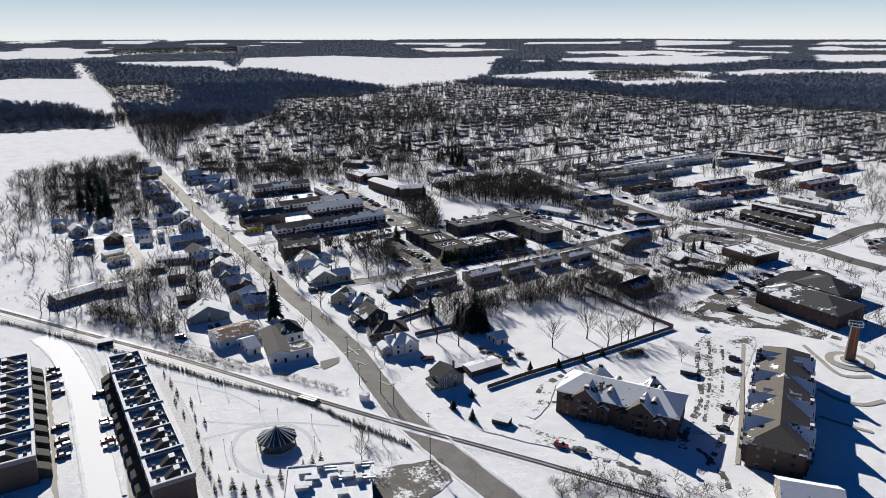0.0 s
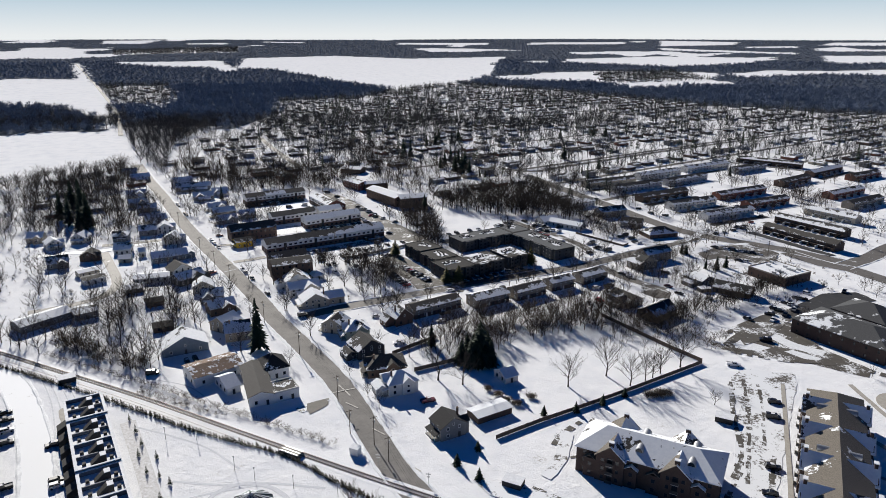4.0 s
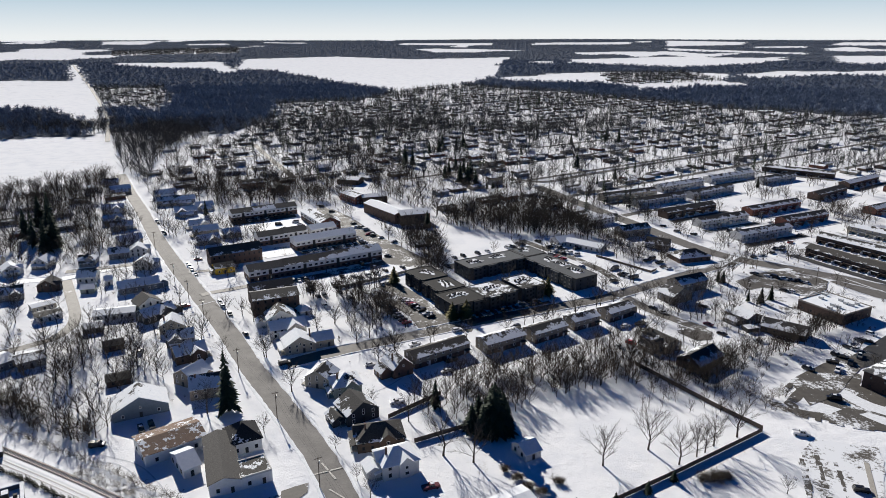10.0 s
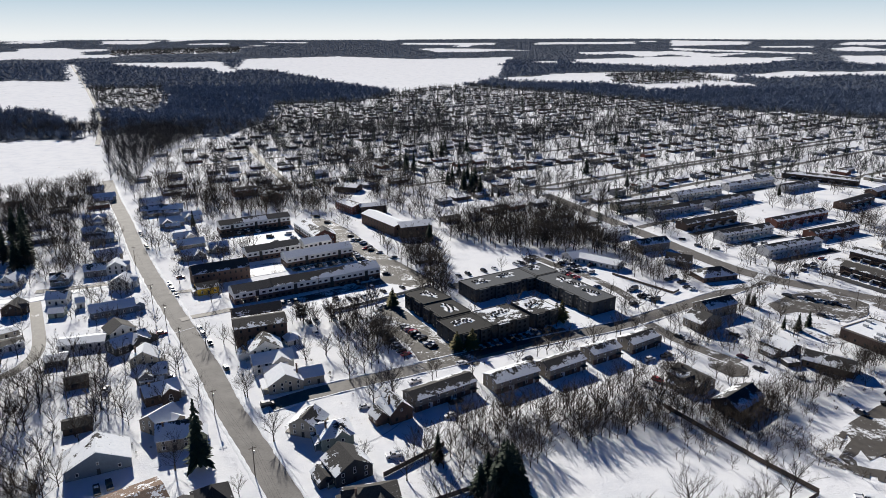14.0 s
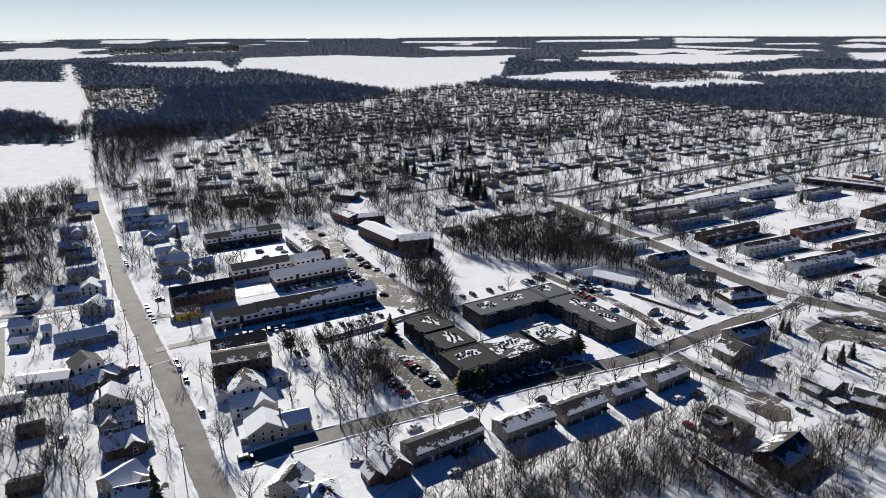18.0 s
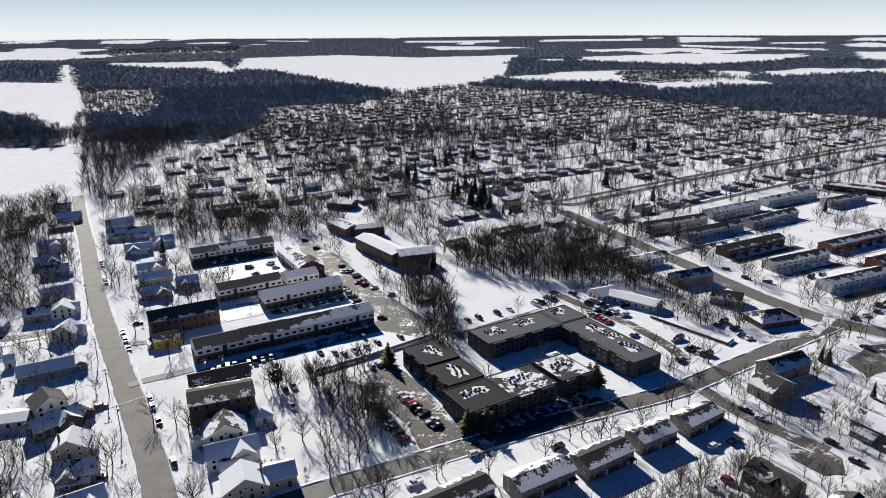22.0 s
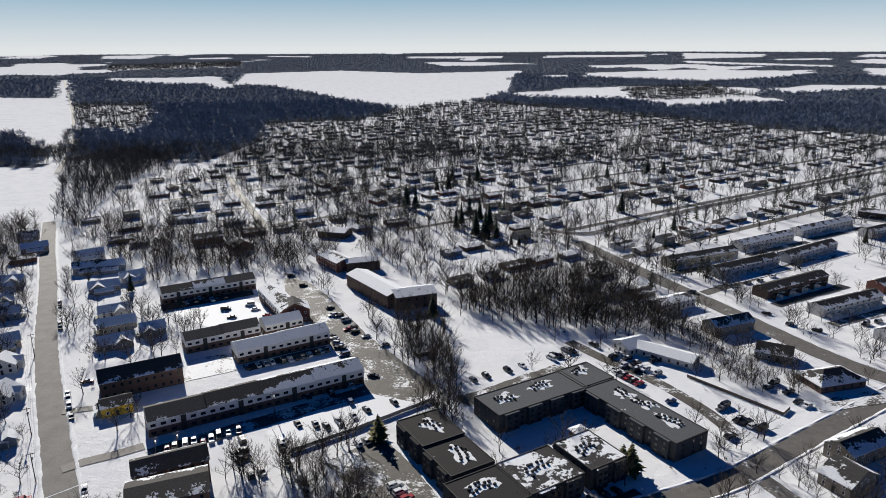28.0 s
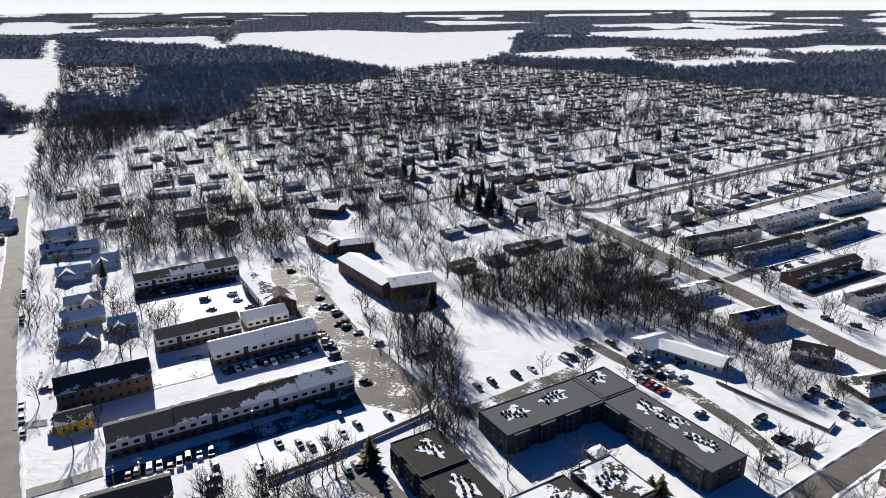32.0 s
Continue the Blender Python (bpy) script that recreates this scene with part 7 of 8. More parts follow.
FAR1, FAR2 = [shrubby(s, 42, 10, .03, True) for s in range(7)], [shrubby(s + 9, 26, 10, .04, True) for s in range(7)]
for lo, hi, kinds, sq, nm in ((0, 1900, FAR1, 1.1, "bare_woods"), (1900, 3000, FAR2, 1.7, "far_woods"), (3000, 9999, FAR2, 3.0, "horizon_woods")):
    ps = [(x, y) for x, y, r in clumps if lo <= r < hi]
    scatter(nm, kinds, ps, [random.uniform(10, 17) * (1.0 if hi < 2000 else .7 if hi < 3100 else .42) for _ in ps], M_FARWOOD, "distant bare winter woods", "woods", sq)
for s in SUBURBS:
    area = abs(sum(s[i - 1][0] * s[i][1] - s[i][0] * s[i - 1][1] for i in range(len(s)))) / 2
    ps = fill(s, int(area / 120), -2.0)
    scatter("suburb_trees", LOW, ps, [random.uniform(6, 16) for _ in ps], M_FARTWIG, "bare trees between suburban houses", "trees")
    ps = fill(s, int(area / 750), -1)
    scatter("suburb_conifers", FARC, ps, [random.uniform(8, 19) for _ in ps], M_NEEDLE, "dark conifers between suburban houses", "trees")
TOWN = [(-420, 420), (-190, 300), (-60, 330), (60, 420), (210, 470), (260, 640), (60, 720), (-200, 740), (-400, 700)]
ps = fill(TOWN, 1000, 0.3)
scatter("town_trees", MID, ps, [random.uniform(6, 13) for _ in ps], M_TWIG, "bare trees in yards and along streets", "trees")
EAST = [(120, 500), (260, 420), (420, 640), (330, 760), (200, 720)]
ps = fill(EAST, 300, .5)
scatter("street_trees", MID, ps, [random.uniform(6, 11) for _ in ps], M_TWIG, "bare street trees between town house rows", "trees")

# low shrubs and weeds sticking out of the snow
TUFT = [shrubby(s + 30, 40, 10, .02, True) for s in range(6)]
for poly, n in ((TOWN, 700), ([(62.2, 330.0), (155.5, 372.3), (330.5, 633.6), (146.3, 615.4)], 260), ([(-330, 330), (-190, 270), (-120, 300), (-200, 420), (-320, 480)], 260)):
    ps = fill(poly, n, .3)
    scatter("garden_shrub", TUFT, ps, [random.choice((1.0, 1.4, 1.8, 2.6)) for _ in ps], M_BRUSH, "small bare shrubs and weeds sticking out of the snow", "shrubs", 1.3)

# ---- vehicles ----
def car_kind(shape, colour):
    """A car with shell, windows, lamps and wheels."""
    ob = thing("car", "", "car", "", pose(0, 0, -500))
    L, W = {"sedan": (4.7, 1.82), "suv": (4.75, 1.92), "pickup": (5.6, 1.98), "van": (5.2, 2.0)}[shape]
    H, belt = {"sedan": (1.45, .92), "suv": (1.72, 1.05), "pickup": (1.85, 1.1), "van": (2.05, 1.15)}[shape]
    g = Geo()
    low = lambda x0, x1, z, i: [(x0, -W / 2 + i, z), (x1, -W / 2 + i, z), (x1, W / 2 - i, z), (x0, W / 2 - i, z)]
    g.hull(low(-L / 2 + .08, L / 2 - .08, .28, .06), low(-L / 2, L / 2, .6, 0))
    g.hull(low(-L / 2, L / 2, .6, 0), low(-L / 2 + .06, L / 2 - .1, belt - .06, .04))
    g.hull(low(-L / 2 + .06, L / 2 - .1, belt - .06, .04), low(-L / 2 + .15, L / 2 - .3, belt, .1))
    c0, c1, r0, r1 = {"sedan": (-1.75, 1.05, -1.1, .35), "suv": (-2.2, 1.05, -1.95, .45), "pickup": (-.7, 1.25, -.5, .75), "van": (-2.45, 1.6, -2.35, 1.0)}[shape]
    g.hull(low(r0 - .02, r1 + .02, H - .08, .18), low(r0 + .1, r1 - .1, H, .26))
    for sx in (-1, 1):
        for (xa, xb) in ((c0, r0), (c1, r1), ((c0 + c1) / 2, (r0 + r1) / 2)):
            y = sx * (W / 2 - .12)
            g.hull([(xa - .06, y - .05, belt - .02), (xa + .06, y - .05, belt - .02), (xa + .06, y + .05, belt - .02), (xa - .06, y + .05, belt - .02)], [(xb - .06, y * .86 - .05, H - .05), (xb + .06, y * .86 - .05, H - .05), (xb + .06, y * .86 + .05, H - .05), (xb - .06, y * .86 + .05, H - .05)])
    if shape == "pickup":
        g.box(-L / 2 + .1, -W / 2 + .04, belt, -.75, -W / 2 + .14, belt + .18)
        g.box(-L / 2 + .1, W / 2 - .14, belt, -.75, W / 2 - .04, belt + .18)
    part("body", g, PAINT[colour], ob)
    g = Geo()
    g.hull(low(c0 + .02, c1 - .02, belt - .03, .13), low(r0 + .03, r1 - .03, H - .07, .23))
    part("glasshouse", g, M_GLASS, ob)
    wheel = Geo()
    wheel.tube((0, -.11, 0), (0, .11, 0), .33, .33, 12)
    wheel.tube((0, -.12, 0), (0, .12, 0), .19, .19, 8)
    me = wheel.mesh("wheel", M_TYRE)
    for sx in (-1, 1):
        for sy in (-1, 1):
            part("wheel", me, None, ob, at=pose(sx * L * .31, sy * (W / 2 - .1), .33))
    return ob


KINDS = {}
NAMES = {"k": "black", "w": "white", "s": "silver", "g": "grey", "r": "red", "b": "blue", "m": "maroon", "y": "beige"}


def park(x, y, rot, code, note):
    shape = random.choice(("sedan", "sedan", "suv", "suv", "suv", "pickup", "van") if code != "r" else ("sedan", "suv"))
    if (shape, code) not in KINDS:
        KINDS[shape, code] = car_kind(shape, NAMES[code])
    ob = copy_thing(KINDS[shape, code], pose(x + random.uniform(-.2, .2), y + random.uniform(-.2, .2), .04, 0, 0, rot + random.choice((0, 180)) + random.uniform(-3, 3)))
    kind = {"sedan": "saloon car", "suv": "tall estate car", "pickup": "pickup truck", "van": "van"}[shape]
    if random.random() < .45:
        g = Geo()
        g.hull([(-1.6, -.6, 0), (.4, -.62, 0), (.45, .6, 0), (-1.55, .62, 0)], [(-1.45, -.5, .07), (.25, -.5, .06), (.3, .5, .07), (-1.4, .5, .06)])
        part("snow_cap", g, M_BANK, ob, at=pose(.1 if shape != "pickup" else .75, 0, {"sedan": 1.44, "suv": 1.71, "pickup": 1.84, "van": 2.04}[shape]) @ Matrix.Diagonal((.6, 1, 1, 1)))
    return tagged(ob, "%s %s parked %s" % (NAMES[code], kind, note), "car", "parked cars")


CARS = []
CARS.append((38.5, [(-183.6, 230.3), (-179.8, 225.4), (-174.7, 219.4), (-169.4, 212.9), (-153.6, 190.3), (-147.6, 182.6), (-145.0, 179.6), (-141.8, 174.5), (-153.5, 213.2), (-139.9, 195.6), (-138.1, 193.3), (-132.4, 184.5), (-129.6, 181.2)], "kkwkkkwkkkwrw", "beside the terrace houses"))
CARS.append((128, [(107.9, 346.3)], "k", "beside the school fence"))
CARS.append((-20, [(120.3, 354.2), (126.7, 359.2), (135.5, 367.2), (144.2, 376.4)], "kkwk", "in the school row"))
CARS.append((-10, [(87.3, 296.7), (93.1, 267.5), (89.0, 256.5), (78.6, 225.9), (73.5, 212.4), (108.1, 323.1)], "wkkkkk", "in the slushy court"))
CARS.append((-25, [(17.8, 196.9), (23.5, 194.2)], "rg", "beside the brush"))
CARS.append((126, [(-162.1, 388.2), (-158.2, 383.4), (-150.5, 373.6), (-134.6, 353.0), (-204.5, 444.4), (-197.8, 436.2), (-192.0, 428.4), (-273.7, 536.2), (-254.1, 510.1)], "wwkkwwgbk", "along the road kerb"))
CARS.append((36, [(-174.3, 383.5), (-150.1, 344.0), (-104.4, 328.5)], "rkk", "in a driveway"))
CARS.append((100, [(-169.6, 332.4)], "w", "in a back yard"))
CARS.append((38, [(-71.2, 389.3), (-69.2, 386.0), (-65.4, 380.8), (-61.0, 375.1), (-66.3, 403.4), (-61.6, 397.7), (-59.9, 395.5), (-58.1, 393.4), (-52.9, 386.9)], "kgkrwrkgw", "in the apartment parking lot"))
CARS.append((38, [(9.5, 490.5), (11.0, 488.2), (12.5, 486.0), (14.1, 483.8), (15.8, 482.1), (17.6, 479.6)], "wwgrkr", "beside the flat-roofed wing"))
CARS.append((38, [(12.5, 506.2), (16.2, 502.0), (19.1, 498.0), (20.6, 494.7), (22.0, 492.4), (26.3, 489.2)], "wkkwws", "across from the flat-roofed wing"))
CARS.append((38, [(27.4, 466.4), (44.8, 462.8), (48.9, 455.5), (51.0, 453.9), (52.7, 451.5), (55.1, 450.1), (42.9, 443.9), (28.7, 503.5)], "bgkkwkkr", "in the side lane"))
CARS.append((-52, [(-47.7, 475.6), (-34.4, 485.5), (-28.4, 490.4), (-16.4, 499.3), (-12.4, 501.5), (-6.6, 507.3), (-50.3, 458.2)], "gkwwkkk", "along the snowy drive"))
CARS.append((38, [(67.5, 481.8), (74.7, 471.4), (77.0, 468.8)], "kkw", "in the small lot"))
CARS.append((38, [(70.9, 486.0), (73.8, 479.0), (75.3, 473.6), (77.2, 471.0)], "kkrw", "in the snowy lot"))
CARS.append((40, [(-127.3, 546.4), (-120.0, 536.9), (-115.0, 531.4), (-109.2, 522.1), (-101.0, 513.2)], "kkwkw", "along the apartment lane"))
CARS.append((0, [(-114.6, 508.5), (-111.7, 503.7), (-109.3, 499.5), (-88.6, 474.5)], "wwkk", "at the lane edge"))
CARS.append((-52, [(-138.8, 477.9), (-134.2, 481.5), (-130.6, 483.2), (-127.2, 484.9), (-123.1, 488.1), (-120.7, 490.6), (-118.6, 493.2), (-114.6, 496.0)], "wwkwgwkk", "in front of the white apartment row"))
CARS.append((-52, [(-209.5, 543.4), (-205.0, 545.3), (-201.1, 547.8), (-197.4, 549.6), (-193.6, 550.8), (-188.4, 555.6)], "kwkkwk", "in the apartment court"))
CARS.append((20, [(-180.4, 538.6), (-172.7, 528.6), (-170.4, 546.4), (-165.0, 540.3), (-156.5, 532.9), (-165.0, 594.2), (-152.4, 578.8)], "kkwwrkk", "in the snowy court"))
CARS.append((-52, [(-92.8, 452.3), (-88.8, 442.4), (-85.1, 447.2), (-76.1, 453.9), (-93.1, 437.9), (-96.5, 434.6), (-100.8, 435.0), (-82.9, 424.8)], "bwkkwkkw", "behind the retaining wall"))
CARS.append((-60, [(-145.6, 414.4), (-144.1, 416.9), (-141.0, 418.1), (-138.7, 419.7), (-135.5, 420.0), (-133.1, 421.4), (-131.8, 423.7), (-129.5, 426.2), (-126.2, 427.7)], "rywwrwgwk", "in the row below the long apartments"))
CARS.append((30, [(-120.1, 415.8), (-118.3, 411.6)], "kk", "under the bare trees"))
CARS.append((125, [(-273.3, 530.9), (-252.1, 503.9), (-202.9, 439.3), (-198.2, 433.3), (-193.5, 427.3)], "kkwwk", "along the upper road"))
CARS.append((20, [(-201.8, 456.1)], "m", "beside the brick block"))
CARS.append((36, [(-36.6, 369.3), (-9.7, 375.7), (-36.1, 338.4), (-37.6, 328.8), (40.8, 382.0), (48.1, 385.5)], "wkkwwk", "by the duplex houses"))
CARS.append((-40, [(57.6, 406.5), (61.3, 400.7), (40.3, 363.3), (34.8, 359.1), (82.5, 411.0), (79.5, 388.2), (83.0, 378.1), (96.6, 372.2)], "kwrwkmkw", "round the cul-de-sac"))
CARS.append((38, [(-53.3, 352.0)], "w", "on the side street"))
CARS.append((-52, [(-30.4, 384.6), (-27.2, 387.1), (-23.8, 389.6), (-20.4, 392.2), (-17.0, 394.7), (-13.5, 397.4), (-10.0, 400.0), (-6.4, 402.8), (-2.7, 405.5), (1.0, 408.3)], "kkgkkkkgkk", "in the shaded parking row"))
CARS.append((128, [(-136.9, 275.4), (-134.5, 277.9)], "kk", "behind the hall"))
CARS.append((20, [(-146.1, 264.6)], "k", "behind the hall"))
CARS.append((25, [(-34.0, 254.7), (-68.7, 331.4), (-52.6, 302.7)], "mww", "by the old houses"))
CARS.append((-52, [(-110.0, 454.6), (-107.3, 434.7), (-95.1, 464.0), (-101.3, 457.3)], "kkwk", "on the lot under the trees"))
CARS.append((-35, [(108.3, 542.9), (92.3, 562.9), (62.3, 591.2)], "kkg", "on the main street verge"))
CARS.append((38, [(132.8, 496.3), (139.5, 500.9), (147.2, 506.4), (155.1, 512.1)], "kwkk", "in the office car park"))
CARS.append((40, [(98.3, 497.1), (98.9, 550.1)], "kg", "on the main street"))
CARS.append((41, [(96.6, 610.2), (105.1, 615.1), (114.4, 622.9), (134.4, 553.6), (142.1, 557.5), (178.4, 548.3), (171.0, 578.8)], "kkwkgkw", "in front of the town houses"))
CARS.append((-52, [(123.4, 463.8), (129.5, 460.5), (133.0, 459.0), (136.5, 457.4), (139.9, 455.8), (143.4, 454.3), (146.4, 451.8), (130.4, 438.4), (133.7, 437.0)], "kwkwgkwkw", "in the snowed-in car park"))
CARS.append((40, [(151.9, 514.8), (157.5, 519.1), (166.3, 530.4)], "kkr", "in the town house court"))
CARS.append((-50, [(141.5, 377.6), (133.2, 369.4), (125.1, 361.0), (149.5, 384.7)], "gkkw", "beside the shrubs"))
CARS.append((60, [(230.5, 447.1), (236.6, 452.8), (227.5, 436.9), (242.2, 457.2), (169.9, 389.6), (134.0, 360.8), (127.5, 354.1), (119.5, 346.6), (135.8, 370.9)], "kkrwkgkwk", "in the eastern lots"))
CARS.append((-52, [(-211.2, 545.5), (-208.1, 547.3), (-205.0, 549.2), (-200.9, 551.9), (-179.7, 539.0), (-172.6, 547.1)], "wkgwkb", "in the apartment court"))
CARS.append((40, [(-128.8, 545.6), (-123.4, 536.5), (-111.0, 520.2), (-107.4, 517.8), (-90.2, 504.1), (-117.2, 511.3), (-108.7, 497.2), (-105.6, 491.9), (-88.5, 476.5)], "kwrkgkwbk", "along the slushy apartment lane"))
CARS.append((-52, [(-122.6, 421.9), (-121.6, 416.8), (-109.1, 423.3), (-108.0, 420.0), (-109.0, 405.4), (-112.1, 403.5), (-104.9, 391.4), (-94.6, 401.0), (-91.9, 397.0), (-102.0, 410.8), (-80.4, 426.4), (-95.4, 433.8)], "kgwkskwkwkgs", "among the bare trees"))
CARS.append((-52, [(-42.9, 479.3), (-28.6, 490.4), (-17.8, 499.1), (-14.8, 501.7), (-9.3, 507.5), (3.2, 514.7)], "kskkgk", "along the snowy drive"))
CARS.append((38, [(10.6, 503.7), (13.6, 495.2), (17.8, 502.3), (18.2, 491.5), (22.3, 492.0), (27.1, 501.1), (46.4, 465.3), (53.4, 449.9), (72.6, 471.7)], "kwskgkkbk", "beside the flat-roofed wing"))
CARS.append((38, [(-73.2, 392.2), (-67.3, 383.4), (-63.2, 378.0), (-75.6, 395.6), (-63.9, 400.6), (-56.0, 390.9), (-50.6, 384.2)], "kskgwkk", "in the apartment parking lot"))
CARS.append((-52, [(-143.0, 475.6), (-136.4, 479.6), (-125.2, 486.5), (-116.8, 494.8)], "kskw", "in front of the white apartment row"))
standing = []
KERB = smooth_line([(-50.0, 231.6), (-70.0, 265.0), (-100.0, 303.5), (-117.0, 324.5), (-142.0, 358.5), (-180.0, 406.8), (-214.0, 449.5), (-250.0, 497.0), (-300.0, 567.0)], 2.0)


def kerbside(x, y):
    """The nearest place along the eastern kerb of the main road."""
    i = min(range(1, len(KERB)), key=lambda k: (KERB[k].x - x) ** 2 + (KERB[k].y - y) ** 2)
    t = (KERB[i] - KERB[i - 1]).normalized()
    return KERB[i].x + t.y * 6.0, KERB[i].y - t.x * 6.0


for rot, places, codes, note in CARS:
    for (x, y), code in zip(places, codes):
        if "road" in note:
            x, y = kerbside(x, y)
        if all(math.dist((x, y), q) > 2.4 for q in standing):
            standing.append((x, y))
            park(x, y, rot, code, note)

# ---- railway, fences, poles and other small things ----
RAIL = smooth_line([(-275.2, 294.9), (-250.0, 286.2), (-192.3, 265.2), (-142.8, 247.2), (-99.0, 229.4), (-61.2, 214.0), (-30.5, 202.1), (-8.7, 194.2), (11.4, 186.8), (28.2, 179.9), (43.7, 173.5), (63.9, 165.7)], 3)
g = Geo()
strip(g, RAIL, -2.6, 2.6, .06)
structure("ballast_bed", g, M_LOT_WHITE, "snowy railway ballast bed", "railway")
track = thing("railway_track", "single railway track half covered in snow", "railway")
for off in (-.72, .72):
    g = Geo()
    strip(g, RAIL, off - .06, off + .06, .30)
    strip(g, RAIL, off - .06, off - .061, .30, .1)
    strip(g, RAIL, off + .06, off + .061, .30, .1)
    part("rail", g, M_STEEL, track)
siding = thing("railway_track", "second railway track showing only its rails in snow", "railway")
for off in (3.6, 5.04):
    g = Geo()
    strip(g, RAIL[:62], off - .06, off + .06, .12)
    strip(g, RAIL[:62], off - .06, off - .061, .12, -.05)
    part("rail", g, M_STEEL, siding)
g = Geo()
for a, b in zip(RAIL, RAIL[1:]):
    t = (b - a).normalized()
    s = Vector((t.y, -t.x, 0))
    n = max(1, round((b - a).length / .75))
    for i in range(n):
        c = a.lerp(b, i / n)
        q = [c - s * 1.25 - t * .12, c + s * 1.25 - t * .12, c + s * 1.25 + t * .12, c - s * 1.25 + t * .12]
        g.hull([(p.x, p.y, .05) for p in q], [(p.x, p.y, .19) for p in q])
tagged(part("ties", g, M_TIE, track), "dark wooden ties", "", "", "stuff")

HEDGE = smooth_line([(-247.8, 275.9), (-203.2, 261.1), (-153.3, 243.5), (-109.1, 226.1), (-76.8, 216.5), (-54.7, 204.0), (-31.8, 191.8)], 1.1)
scatter("hedge", FARC, [(p.x + random.uniform(-.3, .3), p.y + random.uniform(-.3, .3)) for p in HEDGE], [random.uniform(1.6, 2.5) for _ in HEDGE], M_HEDGE, "clipped dark conifer hedge beside the railway", "hedge", 2.1)
BRUSHLINE = smooth_line([(-200, 276), (-150, 258), (-112, 243), (-80, 231), (-62, 224)], 1.2)
scatter("brush_strip", MID, [(p.x + random.uniform(-1.2, 1.2), p.y + random.uniform(-1, 1)) for p in BRUSHLINE], [random.uniform(1.2, 2.2) for _ in BRUSHLINE], M_BRUSH, "low brown brush along the railway", "brush", 2.2)


def fence(pts, h, label, mat):
    ob = thing("fence", label, "fence")
    for (x0, y0), (x1, y1) in zip(pts, pts[1:]):
        n = max(1, round(math.dist((x0, y0), (x1, y1)) / 2.6))
        a = math.degrees(math.atan2(y1 - y0, x1 - x0))
        ln = math.dist((x0, y0), (x1, y1)) / n
        for i in range(n):
            x, y = x0 + (x1 - x0) * i / n, y0 + (y1 - y0) * i / n
            g = Geo()
            g.box(-.07, -.07, -.3, .07, .07, h + .12)
            part("post", g, mat, ob, at=pose(x, y, 0, 0, 0, a))
            g = Geo()
            g.hull([(.08, -.025, .06), (ln - .08, -.025, .06), (ln - .08, .025, .06), (.08, .025, .06)], [(.08, -.025, h + random.uniform(-.06, .02)), (ln - .08, -.025, h + random.uniform(-.06, .02)), (ln - .08, .025, h), (.08, .025, h)])
            part("panel", g, mat, ob, at=pose(x, y, 0, 0, 0, a))
    return ob


fence([(74.6, 297.3), (57.0, 283.2), (40.6, 270.2), (23.0, 256.8), (6.7, 244.8), (-8.1, 232.8)], 1.7, "long weathered board fence along the snowy field", M_FENCE)
fence([(75.0, 298.5), (62.6, 312.9), (51.6, 327.2), (39.1, 343.7)], 1.8, "weathered board fence beside the hedgerow", M_FENCE)
fence([(-42.3, 277.9), (-20.7, 292.6)], 1.8, "dark garden fence in the snow", M_FENCE)
fence([(-53.8, 291.8), (-37.2, 310.6)], 1.8, "dark garden fence behind the old houses", M_FENCE)
fence([(-104, 417), (-86, 433), (-62, 457)], 1.6, "low retaining wall fence by the parking row", M_CONCRETE)
fence([(38, 488), (66, 461), (70, 466)], 1.3, "low rail fence on the office lawn", M_FENCE)


def utility_pole(x, y, rot, h=11.0):
    ob = thing("utility_pole", "wooden utility pole with crossarm and insulators", "utility pole", "utility poles", pose(x, y, 0, 0, 0, rot))
    g = Geo()
    g.tube((0, 0, -.5), (0, 0, h), .17, .11, 8)
    part("pole", g, M_POLE, ob)
    g = Geo()
    g.box(-1.25, -.07, h - .75, 1.25, .07, h - .58)
    arm = part("crossarm", g, M_POLE, ob)
    for u in (-1.1, -.5, .5, 1.1):
        g = Geo()
        g.tube((u, 0, h - .58), (u, 0, h - .38), .06, .04, 6)
        part("insulator", g, M_GALV, arm)
    g = Geo()
    g.tube((.32, 0, h - 2.6), (.32, 0, h - 1.6), .22, .22, 10)
    part("transformer", g, M_GALV, ob, "grey pole transformer")
    return ob


POLES = [(-24.0, 183.0), (-48.0, 225.3), (-67.0, 251.4), (-92.9, 287.4), (-120.0, 319.0), (-157.5, 368.5), (-176.7, 392.4), (-197.1, 417.4), (-240, 476)]
for x, y in POLES:
    utility_pole(x, y, 38)
for x, y in [(-41.5, 216.5), (-57.5, 231.0), (-145.1, 407.1), (-139.7, 411.1), (-117.7, 440.0), (-140.0, 573.0), (128, 475), (152, 452)]:
    utility_pole(x, y, 38, 9.5)
for k, off in enumerate((-1.1, -.5, .5, 1.1)):
    g = Geo()
    for (x0, y0), (x1, y1) in zip(POLES, POLES[1:]):
        dx, dy = math.cos(radians(38)) * off, math.sin(radians(38)) * off
        pts = [Vector((x0 + dx + (x1 - x0) * i / 6, y0 + dy + (y1 - y0) * i / 6, 10.65 - 3.6 * (i / 6) * (1 - i / 6))) for i in range(7)]
        for p, q in zip(pts, pts[1:]):
            g.tube(p, q, .022, .022, 3)
    tagged(part("power_line", g, M_DARKTRIM), "thin black power line along the road", "power line", "power lines")

